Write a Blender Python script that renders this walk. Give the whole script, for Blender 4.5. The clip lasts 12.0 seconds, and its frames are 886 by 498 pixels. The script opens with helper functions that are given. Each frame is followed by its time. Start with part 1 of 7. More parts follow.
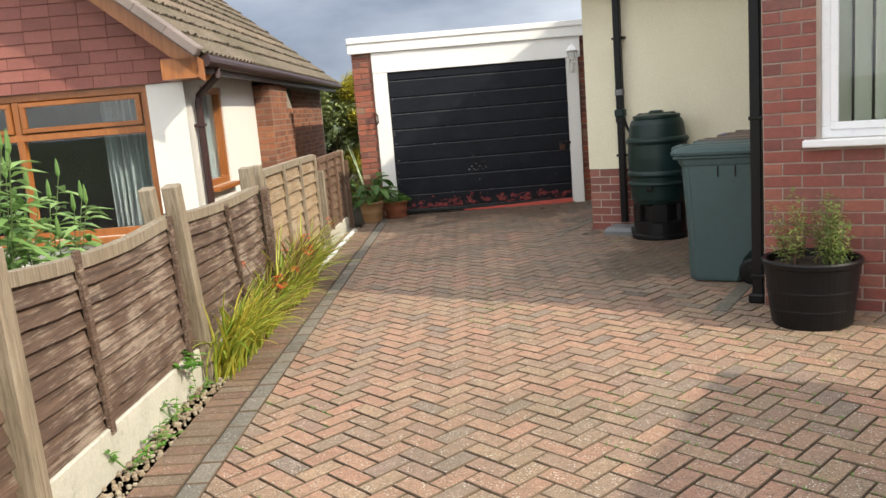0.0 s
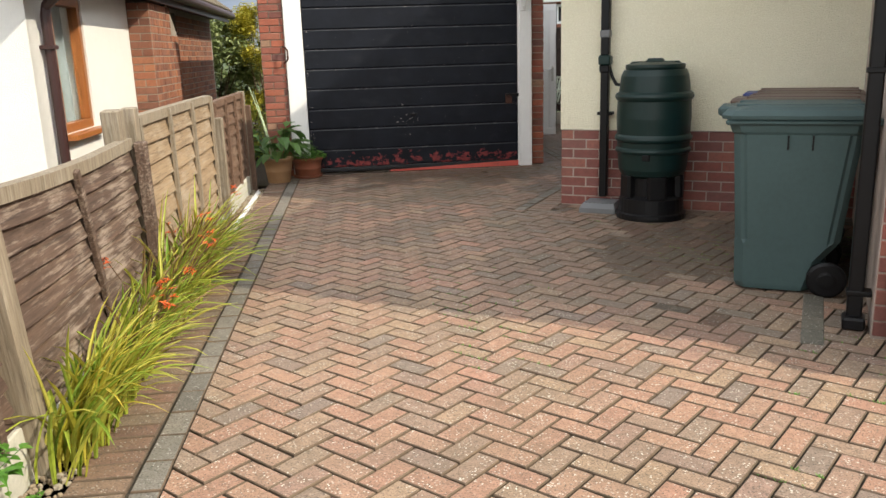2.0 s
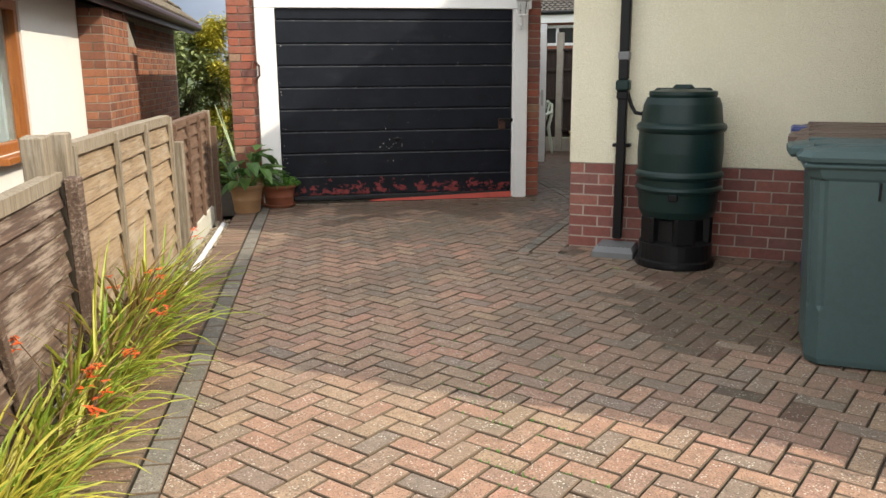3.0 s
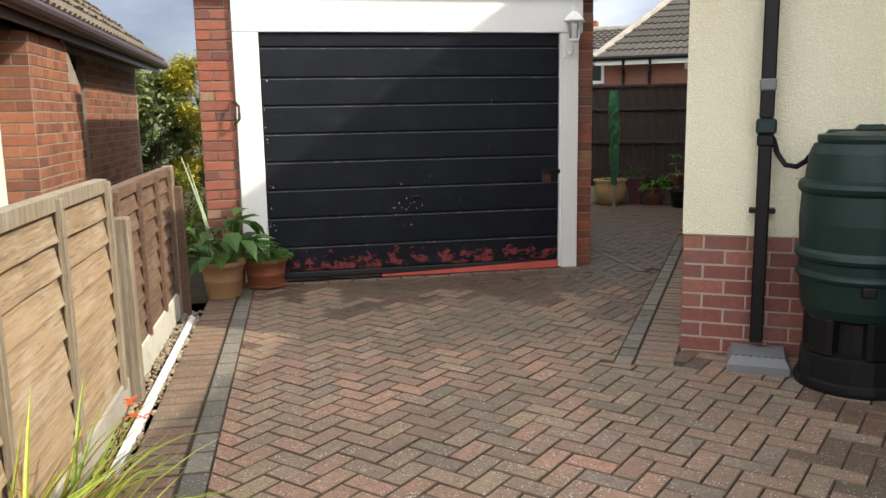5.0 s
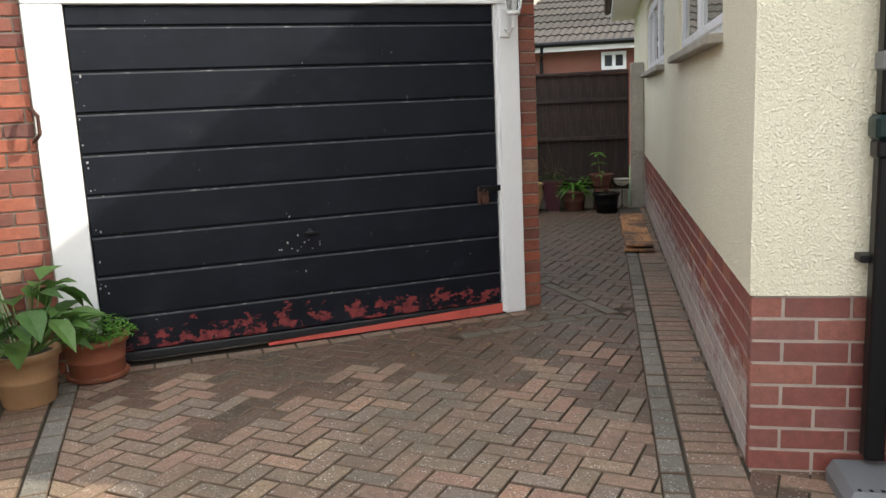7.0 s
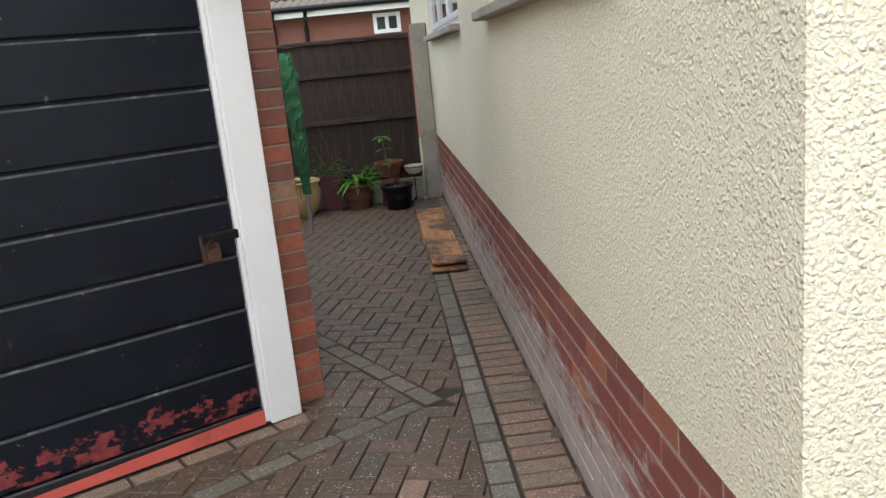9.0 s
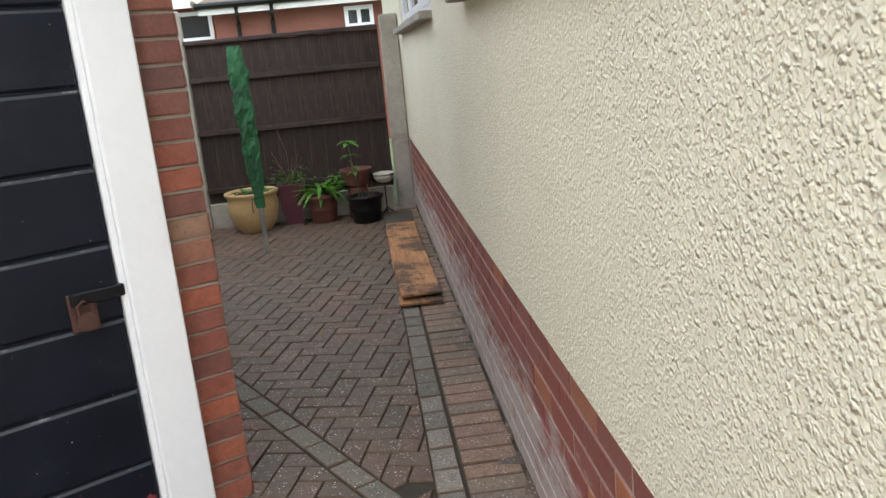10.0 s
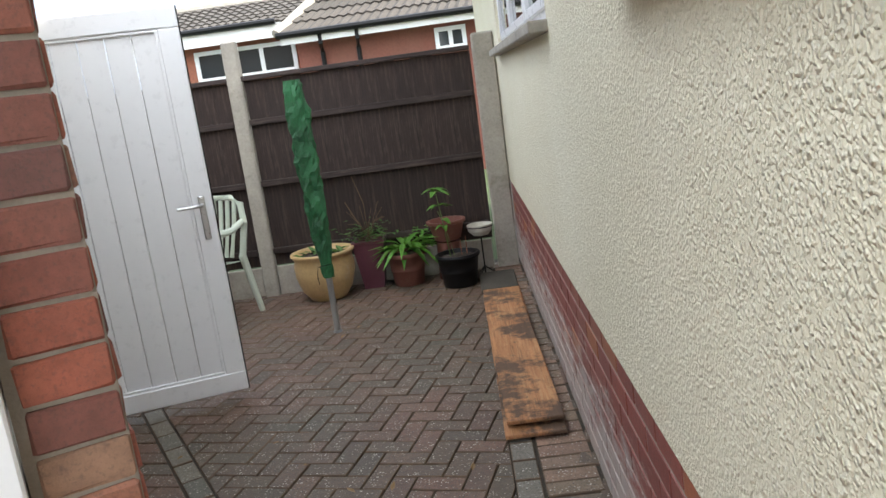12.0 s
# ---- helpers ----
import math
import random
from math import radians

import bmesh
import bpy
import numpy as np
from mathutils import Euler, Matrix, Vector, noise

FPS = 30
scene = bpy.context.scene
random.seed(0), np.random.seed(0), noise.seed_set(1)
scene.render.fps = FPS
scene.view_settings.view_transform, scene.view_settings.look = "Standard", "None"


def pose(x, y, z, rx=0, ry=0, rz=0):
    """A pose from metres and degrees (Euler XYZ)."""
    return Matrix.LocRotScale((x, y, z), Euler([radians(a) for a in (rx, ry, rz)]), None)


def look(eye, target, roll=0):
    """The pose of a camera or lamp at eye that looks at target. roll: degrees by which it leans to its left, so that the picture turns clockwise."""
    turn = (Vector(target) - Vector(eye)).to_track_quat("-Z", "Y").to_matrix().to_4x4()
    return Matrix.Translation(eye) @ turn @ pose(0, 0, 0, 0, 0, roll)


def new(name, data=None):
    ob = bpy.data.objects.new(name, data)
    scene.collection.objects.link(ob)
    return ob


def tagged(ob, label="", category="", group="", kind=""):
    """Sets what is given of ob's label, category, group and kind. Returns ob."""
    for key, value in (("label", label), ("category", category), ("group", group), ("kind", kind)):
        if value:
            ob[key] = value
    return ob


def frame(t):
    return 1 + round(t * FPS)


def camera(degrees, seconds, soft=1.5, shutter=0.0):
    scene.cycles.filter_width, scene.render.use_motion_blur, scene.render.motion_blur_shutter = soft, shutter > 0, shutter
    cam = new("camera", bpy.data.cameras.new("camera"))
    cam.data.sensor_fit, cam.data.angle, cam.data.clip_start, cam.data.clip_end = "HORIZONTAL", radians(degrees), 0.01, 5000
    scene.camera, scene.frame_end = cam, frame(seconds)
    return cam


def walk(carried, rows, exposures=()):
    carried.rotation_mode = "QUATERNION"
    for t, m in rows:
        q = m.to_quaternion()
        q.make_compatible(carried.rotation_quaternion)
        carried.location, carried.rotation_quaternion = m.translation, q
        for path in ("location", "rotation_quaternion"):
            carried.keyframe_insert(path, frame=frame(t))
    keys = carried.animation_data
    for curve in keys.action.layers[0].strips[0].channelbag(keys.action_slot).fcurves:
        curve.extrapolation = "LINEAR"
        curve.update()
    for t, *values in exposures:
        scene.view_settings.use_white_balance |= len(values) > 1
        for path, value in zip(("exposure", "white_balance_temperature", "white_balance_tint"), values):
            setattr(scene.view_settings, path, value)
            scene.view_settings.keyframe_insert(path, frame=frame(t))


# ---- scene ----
cam = camera(57.7, 12.0)
PATH = [
    (0, (-0.065, 0.823, 1.433), (-1.136, 2.477, 1.09), -4.7),
    (0.5, (-0.403, 1.062, 1.375), (-1.349, 2.777, 0.973), -3.9),
    (1, (-0.727, 1.388, 1.354), (-1.617, 3.124, 0.913), -1.5),
    (1.5, (-1.084, 1.708, 1.349), (-1.94, 3.456, 0.889), -0.9),
    (2, (-1.395, 2.16, 1.354), (-2.212, 3.922, 0.876), -1.8),
    (2.5, (-1.677, 2.528, 1.362), (-2.47, 4.306, 0.901), -0.9),
    (3, (-1.954, 2.879, 1.353), (-2.695, 4.686, 0.92), -0.4),
    (3.5, (-2.247, 3.297, 1.394), (-2.981, 5.115, 1.001), -0.7),
    (3.7, (-2.392, 3.46, 1.395), (-3.131, 5.282, 1.028), -0.5),
    (5.3, (-3.26, 4.651, 1.326), (-3.907, 6.516, 1.009), -1.3),
    (5.5, (-3.361, 4.793, 1.337), (-3.965, 6.675, 1.034), -1.3),
    (6, (-3.573, 5.234, 1.345), (-4.115, 7.138, 1.060), -1.7),
    (6.5, (-3.768, 5.647, 1.344), (-4.314, 7.548, 1.051), -1.0),
    (7, (-3.907, 6.075, 1.373), (-4.299, 8.004, 1.021), -2.6),
    (7.2, (-3.932, 6.276, 1.383), (-4.255, 8.213, 1.004), -3.3),
    (8.8, (-3.962, 7.822, 1.442), (-3.864, 9.765, 0.981), -5.1),
    (9, (-3.928, 8.014, 1.444), (-3.818, 9.956, 0.977), -5.7),
    (9.5, (-3.887, 8.457, 1.419), (-3.731, 10.388, 0.923), -5.2),
    (10, (-3.812, 8.879, 1.42), (-3.651, 10.815, 0.941), -5.5),
    (10.5, (-3.76, 9.293, 1.436), (-3.656, 11.237, 0.978), -6.5),
    (11, (-3.798, 9.647, 1.425), (-3.776, 11.585, 0.932), -5.9),
    (11.5, (-3.796, 9.982, 1.455), (-3.814, 11.924, 0.979), -6.4),
    (12, (-3.755, 10.259, 1.464), (-3.828, 12.216, 1.059), -7.9),
]
walk(cam, [(t, look(eye, target, roll)) for t, eye, target, roll in PATH],
     exposures=[(0, 0.12, 6700, 10), (3.7, 0.25, 6650, 10), (5.5, 0.32, 6600, 10), (7.2, 0.52, 6450, 10), (8.8, 0.80, 6300, 10), (9.7, 1.1, 6300, 10), (10.5, 1.14, 6300, 10), (11.5, 1.33, 6250, 10), (12, 1.22, 6250, 10)])

# ---- light ----
SUN_FROM = Vector((1.0, -0.03, 0.74)).normalized()
world = bpy.data.worlds.new("sky")
scene.world = world
world.use_nodes = True
wn, wl = world.node_tree.nodes, world.node_tree.links
wn.clear()
w_out = wn.new("ShaderNodeOutputWorld")
w_bg = wn.new("ShaderNodeBackground")
w_sky = wn.new("ShaderNodeTexSky")
w_sky.sky_type = "NISHITA"
w_sky.sun_disc = False
w_sky.sun_elevation = math.asin(SUN_FROM.z)
w_sky.sun_rotation = math.atan2(SUN_FROM.x, SUN_FROM.y)
w_tc = wn.new("ShaderNodeTexCoord")
w_map = wn.new("ShaderNodeMapping")
w_map.inputs["Scale"].default_value = (1.6, 1.6, 4.5)
w_noise = wn.new("ShaderNodeTexNoise")
w_noise.inputs["Scale"].default_value = 1.6
w_noise.inputs["Detail"].default_value = 6
w_ramp = wn.new("ShaderNodeValToRGB")
w_ramp.color_ramp.elements[0].position = 0.36
w_ramp.color_ramp.elements[0].color = (4.4, 5.0, 6.2, 1)
w_ramp.color_ramp.elements[1].position = 0.68
w_ramp.color_ramp.elements[1].color = (15.0, 15.2, 15.5, 1)
w_mix = wn.new("ShaderNodeMixRGB")
w_mix.inputs["Fac"].default_value = 0.82
wl.new(w_tc.outputs["Generated"], w_map.inputs["Vector"])
wl.new(w_map.outputs["Vector"], w_noise.inputs["Vector"])
wl.new(w_noise.outputs["Fac"], w_ramp.inputs["Fac"])
wl.new(w_sky.outputs["Color"], w_mix.inputs["Color1"])
wl.new(w_ramp.outputs["Color"], w_mix.inputs["Color2"])
w_dot = wn.new("ShaderNodeVectorMath")
w_dot.operation = "DOT_PRODUCT"
w_dot.inputs[1].default_value = (-0.72, 0.60, -0.35)
wl.new(w_tc.outputs["Generated"], w_dot.inputs[0])
w_half = wn.new("ShaderNodeMath")
w_half.operation = "MULTIPLY_ADD"
w_half.inputs[1].default_value = 0.5
w_half.inputs[2].default_value = 0.5
wl.new(w_dot.outputs["Value"], w_half.inputs[0])
w_bank = wn.new("ShaderNodeValToRGB")
w_bank.color_ramp.elements.new(0.5)
w_bank.color_ramp.elements[0].position = 0.12
w_bank.color_ramp.elements[0].color = (1.62, 1.58, 1.48, 1)
w_bank.color_ramp.elements[1].position = 0.66
w_bank.color_ramp.elements[1].color = (1, 1, 1, 1)
w_bank.color_ramp.elements[2].position = 0.985
w_bank.color_ramp.elements[2].color = (0.26, 0.30, 0.37, 1)
wl.new(w_half.outputs[0], w_bank.inputs["Fac"])
w_mul = wn.new("ShaderNodeMixRGB")
w_mul.blend_type = "MULTIPLY"
w_mul.inputs["Fac"].default_value = 1.0
wl.new(w_mix.outputs["Color"], w_mul.inputs["Color1"])
wl.new(w_bank.outputs["Color"], w_mul.inputs["Color2"])
wl.new(w_mul.outputs["Color"], w_bg.inputs["Color"])
w_bg.inputs["Strength"].default_value = 0.138
wl.new(w_bg.outputs["Background"], w_out.inputs["Surface"])
sun_data = bpy.data.lights.new("sun", "SUN")
sun_data.energy = 4.2
sun_data.angle = radians(0.6)
sun_data.color = (1.0, 0.92, 0.77)
sun = new("sun", sun_data)
sun.matrix_world = look(SUN_FROM * 40, (0, 0, 0))

# ---- materials ----
def mat_new(name):
    m = bpy.data.materials.new(name)
    m.use_nodes = True
    return m, m.node_tree.nodes, m.node_tree.links, m.node_tree.nodes["Principled BSDF"]


def noise_node(n, l, vec, scale, detail=4, rough=0.6, stretch=None):
    t = n.new("ShaderNodeTexNoise")
    t.inputs["Scale"].default_value = scale
    t.inputs["Detail"].default_value = detail
    t.inputs["Roughness"].default_value = rough
    if stretch:
        mp = n.new("ShaderNodeMapping")
        mp.inputs["Scale"].default_value = stretch
        l.new(vec, mp.inputs["Vector"])
        vec = mp.outputs["Vector"]
    l.new(vec, t.inputs["Vector"])
    return t.outputs["Fac"]


def ramp_node(n, l, fac, stops):
    r = n.new("ShaderNodeValToRGB")
    while len(r.color_ramp.elements) < len(stops):
        r.color_ramp.elements.new(0.5)
    for e, (p, c) in zip(r.color_ramp.elements, stops):
        e.position = p
        e.color = (*c, 1) if len(c) == 3 else c
    l.new(fac, r.inputs["Fac"])
    return r.outputs["Color"]


def mix_node(n, l, fac, a, b, mode="MIX"):
    m = n.new("ShaderNodeMixRGB")
    m.blend_type = mode
    for sock, v in (("Fac", fac), ("Color1", a), ("Color2", b)):
        if isinstance(v, (int, float)):
            m.inputs[sock].default_value = v
        elif isinstance(v, tuple):
            m.inputs[sock].default_value = (*v, 1)
        else:
            l.new(v, m.inputs[sock])
    return m.outputs["Color"]


def math_node(n, l, op, a, b=0.0):
    m = n.new("ShaderNodeMath")
    m.operation = op
    for i, v in enumerate((a, b)):
        if isinstance(v, (int, float)):
            m.inputs[i].default_value = v
        else:
            l.new(v, m.inputs[i])
    return m.outputs[0]


def bump_node(n, l, bsdf, height, dist=0.004, strength=0.6):
    b = n.new("ShaderNodeBump")
    b.inputs["Distance"].default_value = dist
    b.inputs["Strength"].default_value = strength
    l.new(height, b.inputs["Height"])
    l.new(b.outputs["Normal"], bsdf.inputs["Normal"])


def world_pos(n):
    return n.new("ShaderNodeNewGeometry").outputs["Position"]


def piece_random(n, l):
    """A random value for each piece, whether an object of its own or an island."""
    a = n.new("ShaderNodeObjectInfo").outputs["Random"]
    b = n.new("ShaderNodeNewGeometry").outputs["Random Per Island"]
    return math_node(n, l, "FRACT", math_node(n, l, "ADD", a, b))


def plain(name, colour, rough=0.5, metal=0.0, var=0.25, scale=12.0, bump=0.0, bump_scale=80.0, coat=0.0, dirt=None):
    """A surface of one colour with grain at two scales, slight wear and relief."""
    m, n, l, b = mat_new(name)
    p = world_pos(n)
    big = noise_node(n, l, p, scale * 0.25, 3)
    small = noise_node(n, l, p, scale * 4, 5, 0.7)
    lo = tuple(c * (1 - var) for c in colour)
    hi = tuple(min(1, c * (1 + var * 0.7)) for c in colour)
    c1 = ramp_node(n, l, big, [(0.3, lo), (0.7, hi)])
    c2 = ramp_node(n, l, small, [(0.3, lo), (0.7, hi)])
    c = mix_node(n, l, 0.45, c1, c2)
    if dirt:
        d = ramp_node(n, l, noise_node(n, l, p, scale * 0.7, 6, 0.75), [(0.55, (0, 0, 0)), (0.75, (1, 1, 1))])
        c = mix_node(n, l, math_node(n, l, "MULTIPLY", d, 0.6), c, dirt)
    l.new(c, b.inputs["Base Color"])
    r = ramp_node(n, l, small, [(0.3, (rough * 0.85,) * 3), (0.7, (min(1, rough * 1.12),) * 3)])
    l.new(r, b.inputs["Roughness"])
    b.inputs["Metallic"].default_value = metal
    b.inputs["Coat Weight"].default_value = coat
    if bump:
        bump_node(n, l, b, noise_node(n, l, p, bump_scale, 4, 0.6), bump, 0.7)
    return m


def piece_mat(name, stops, rough=0.85, speck=None, stain=(0.05, 0.045, 0.04), bump=0.0035, mottle=0.35, patch=(0.12, 0.10, 0.08), patch_amount=0.35):
    """Bricks and blocks: every piece its own tone, mottled, with stains and specks."""
    m, n, l, b = mat_new(name)
    p = world_pos(n)
    rnd = piece_random(n, l)
    c = ramp_node(n, l, rnd, stops)
    g = noise_node(n, l, p, 26, 5, 0.7)
    c = mix_node(n, l, mottle, c, ramp_node(n, l, g, [(0.3, (0.35, 0.35, 0.35)), (0.7, (1.0, 1.0, 1.0))]), "MULTIPLY")
    big = ramp_node(n, l, noise_node(n, l, p, 0.9, 4, 0.65), [(0.42, (0, 0, 0)), (0.68, (1, 1, 1))])
    c = mix_node(n, l, math_node(n, l, "MULTIPLY", big, patch_amount), c, patch)
    fine = noise_node(n, l, p, 140, 3, 0.6)
    grit = 0.8 if "paving" in name else 0.3
    c = mix_node(n, l, ramp_node(n, l, fine, [(0.52, (0, 0, 0)), (0.66, (grit,) * 3)]), c, stain)
    blot = ramp_node(n, l, noise_node(n, l, p, 7, 6, 0.8), [(0.50, (0, 0, 0)), (0.70, (0.6, 0.6, 0.6))])
    c = mix_node(n, l, math_node(n, l, "MULTIPLY", blot, patch_amount), c, tuple(0.55 * v for v in patch))
    if speck:
        v = n.new("ShaderNodeTexVoronoi")
        v.inputs["Scale"].default_value = 75
        l.new(p, v.inputs["Vector"])
        s = ramp_node(n, l, v.outputs["Distance"], [(0.20, (1, 1, 1)), (0.30, (0, 0, 0))])
        gate = ramp_node(n, l, noise_node(n, l, p, 14, 4, 0.75), [(0.44, (0, 0, 0)), (0.60, (0.9, 0.9, 0.9))])
        c = mix_node(n, l, math_node(n, l, "MULTIPLY", s, gate), c, speck)
    l.new(c, b.inputs["Base Color"])
    b.inputs["Roughness"].default_value = rough
    h = math_node(n, l, "ADD", g, math_node(n, l, "MULTIPLY", fine, 0.6))
    bump_node(n, l, b, h, bump, 0.8)
    return m


def wood(name, dark, light, along="z", worn=None, worn_amount=0.5, rough=0.8, stain=None):
    m, n, l, b = mat_new(name)
    tc = n.new("ShaderNodeTexCoord").outputs["Object"]
    st = {"x": (1.2, 22, 22), "y": (22, 1.2, 22), "z": (22, 22, 1.2)}[along]
    g = noise_node(n, l, tc, 2.2, 6, 0.65, st)
    rnd = piece_random(n, l)
    c = ramp_node(n, l, g, [(0.3, dark), (0.7, light)])
    c = mix_node(n, l, 0.35, c, ramp_node(n, l, rnd, [(0, (0.45, 0.45, 0.45)), (1, (1, 1, 1))]), "MULTIPLY")
    if worn:
        st2 = tuple(1.9 if s > 2 else 0.11 for s in st)
        flake = noise_node(n, l, tc, 34, 9, 0.82, st2)
        broad = noise_node(n, l, tc, 3.2, 4, 0.6)
        w = ramp_node(n, l, math_node(n, l, "ADD", flake, math_node(n, l, "MULTIPLY", broad, 0.5)), [(0.75, (0, 0, 0)), (0.88, (1, 1, 1))])
        crack = ramp_node(n, l, noise_node(n, l, tc, 60, 6, 0.8, tuple(1.5 if s > 2 else 0.07 for s in st)), [(0.36, (0.35, 0.35, 0.35)), (0.5, (1, 1, 1))])
        c = mix_node(n, l, 0.7, c, crack, "MULTIPLY")
        c = mix_node(n, l, math_node(n, l, "MULTIPLY", w, worn_amount), c, worn)
    if stain:
        s_ = ramp_node(n, l, noise_node(n, l, world_pos(n), 3.6, 7, 0.75), [(0.47, (0, 0, 0)), (0.57, (0.85, 0.85, 0.85))])
        c = mix_node(n, l, s_, c, stain)
    l.new(c, b.inputs["Base Color"])
    b.inputs["Roughness"].default_value = rough
    bump_node(n, l, b, g, 0.003, 0.7)
    return m


M_BLOCK = piece_mat("block_paving", [(0.0, (0.45, 0.25, 0.17)), (0.3, (0.50, 0.295, 0.195)), (0.5, (0.37, 0.25, 0.18)), (0.68, (0.47, 0.315, 0.20)), (0.85, (0.29, 0.22, 0.175)), (1.0, (0.53, 0.28, 0.19))],
                    rough=0.8, speck=(0.72, 0.68, 0.58), patch=(0.17, 0.135, 0.085), patch_amount=0.6, mottle=0.65)
M_BLOCK_GREY = piece_mat("grey_paving", [(0.0, (0.17, 0.155, 0.13)), (0.5, (0.245, 0.225, 0.19)), (1.0, (0.30, 0.265, 0.215))], rough=0.85, speck=(0.5, 0.48, 0.44), patch=(0.11, 0.10, 0.07), mottle=0.55, patch_amount=0.55)
# next two: moss and stains, with shade of passage and bins painted in
M_BLOCK_MOSSY_SHADE = piece_mat("mossy_shaded_paving", [(0.0, (0.125, 0.072, 0.048)), (0.3, (0.175, 0.092, 0.06)), (0.5, (0.095, 0.07, 0.048)), (0.75, (0.14, 0.088, 0.056)), (1.0, (0.185, 0.10, 0.066))], rough=0.6, speck=(0.55, 0.52, 0.45), patch=(0.085, 0.075, 0.05), patch_amount=0.75, mottle=0.6)
M_BLOCK_MID = piece_mat("stained_shaded_paving", [(0.0, (0.30, 0.18, 0.13)), (0.3, (0.36, 0.22, 0.15)), (0.5, (0.25, 0.19, 0.145)), (0.75, (0.32, 0.225, 0.15)), (1.0, (0.38, 0.22, 0.155))], rough=0.75, speck=(0.58, 0.55, 0.48), patch=(0.11, 0.095, 0.065), patch_amount=0.65, mottle=0.55)
M_BLOCK_DARK_GREY = piece_mat("dark_grey_paving", [(0.0, (0.13, 0.12, 0.095)), (0.5, (0.17, 0.15, 0.115)), (1.0, (0.20, 0.17, 0.13))], rough=0.75, speck=(0.5, 0.47, 0.4), patch=(0.10, 0.10, 0.07), patch_amount=0.5)
M_BLOCK_EDGE = piece_mat("edge_paving", [(0.0, (0.25, 0.14, 0.10)), (0.5, (0.33, 0.195, 0.13)), (1.0, (0.28, 0.21, 0.145))], rough=0.85, speck=(0.5, 0.47, 0.4), patch=(0.10, 0.085, 0.06), patch_amount=0.65, mottle=0.6)
M_ARRIS = plain("grimy_block_edge", (0.15, 0.105, 0.07), 0.9, var=0.6, scale=9, bump=0.002, dirt=(0.08, 0.08, 0.035))
M_SAND = plain("joint_sand", (0.05, 0.04, 0.026), 0.95, var=0.5, scale=20, bump=0.004)
M_BRICK = piece_mat("plum_brick", [(0.0, (0.20, 0.058, 0.048)), (0.4, (0.30, 0.082, 0.06)), (0.7, (0.235, 0.085, 0.072)), (1.0, (0.37, 0.12, 0.08))], rough=0.62, mottle=0.5, patch=(0.22, 0.13, 0.11), patch_amount=0.45, bump=0.0028)
M_BRICK_ORANGE = piece_mat("orange_brick", [(0.0, (0.21, 0.08, 0.062)), (0.3, (0.41, 0.125, 0.072)), (0.55, (0.25, 0.09, 0.072)), (0.8, (0.43, 0.135, 0.078)), (0.93, (0.33, 0.17, 0.11)), (1.0, (0.42, 0.26, 0.15))], rough=0.8, mottle=0.5, patch=(0.24, 0.13, 0.09), patch_amount=0.3)
M_BRICK_PIER = piece_mat("mixed_red_brick", [(0.0, (0.16, 0.06, 0.05)), (0.2, (0.40, 0.11, 0.06)), (0.4, (0.19, 0.066, 0.052)), (0.6, (0.44, 0.125, 0.065)), (0.75, (0.25, 0.085, 0.06)), (0.9, (0.36, 0.105, 0.062)), (1.0, (0.36, 0.22, 0.135))], rough=0.8, mottle=0.6, patch=(0.22, 0.14, 0.11), patch_amount=0.35, bump=0.004)


def salted_brick():
    """Plum brick with a pale bloom of salts creeping up the damp lower courses."""
    m = piece_mat("salted_plum_brick", [(0.0, (0.24, 0.065, 0.05)), (0.5, (0.30, 0.08, 0.06)), (0.85, (0.28, 0.09, 0.07)), (0.95, (0.42, 0.15, 0.06)), (1.0, (0.40, 0.12, 0.07))], rough=0.6, mottle=0.25, patch=(0.20, 0.14, 0.12), patch_amount=0.25, bump=0.0015)
    n, l = m.node_tree.nodes, m.node_tree.links
    b = n["Principled BSDF"]
    old = b.inputs["Base Color"].links[0].from_socket
    p = world_pos(n)
    sep = n.new("ShaderNodeSeparateXYZ")
    l.new(p, sep.inputs[0])
    rise = n.new("ShaderNodeMapRange")
    rise.inputs["From Min"].default_value = 0.15
    rise.inputs["From Max"].default_value = 0.62
    rise.inputs["To Min"].default_value = 0.22
    rise.inputs["To Max"].default_value = -0.22
    l.new(sep.outputs["Z"], rise.inputs["Value"])
    s = math_node(n, l, "ADD", noise_node(n, l, p, 9, 7, 0.75, (0.6, 0.6, 1.6)), rise.outputs[0])
    f = ramp_node(n, l, s, [(0.50, (0, 0, 0)), (0.68, (0.8, 0.8, 0.8))])
    l.new(mix_node(n, l, f, old, (0.50, 0.46, 0.42)), b.inputs["Base Color"])
    return m


M_BRICK_RUST = piece_mat("rust_brown_brick", [(0.0, (0.20, 0.075, 0.045)), (0.3, (0.42, 0.15, 0.07)), (0.55, (0.22, 0.085, 0.055)), (0.75, (0.46, 0.18, 0.085)), (1.0, (0.30, 0.12, 0.07))], rough=0.85, mottle=0.55, patch=(0.16, 0.085, 0.06), patch_amount=0.45)
M_BRICK_SALT = salted_brick()
M_MORTAR = plain("mortar", (0.40, 0.33, 0.28), 0.95, var=0.3, scale=30, bump=0.003)
M_MORTAR_DARK = plain("dark_mortar", (0.30, 0.26, 0.21), 0.95, var=0.3, scale=30, bump=0.003)
M_WHITE = plain("white_gloss_paint", (0.80, 0.80, 0.79), 0.35, var=0.05, scale=6, bump=0.0006, bump_scale=40)
M_UPVC = plain("white_plastic", (0.82, 0.83, 0.85), 0.3, var=0.03, scale=5)
M_BLACK_PLASTIC = plain("black_plastic", (0.006, 0.006, 0.0068), 0.42, var=0.3, scale=14, bump=0.0004)
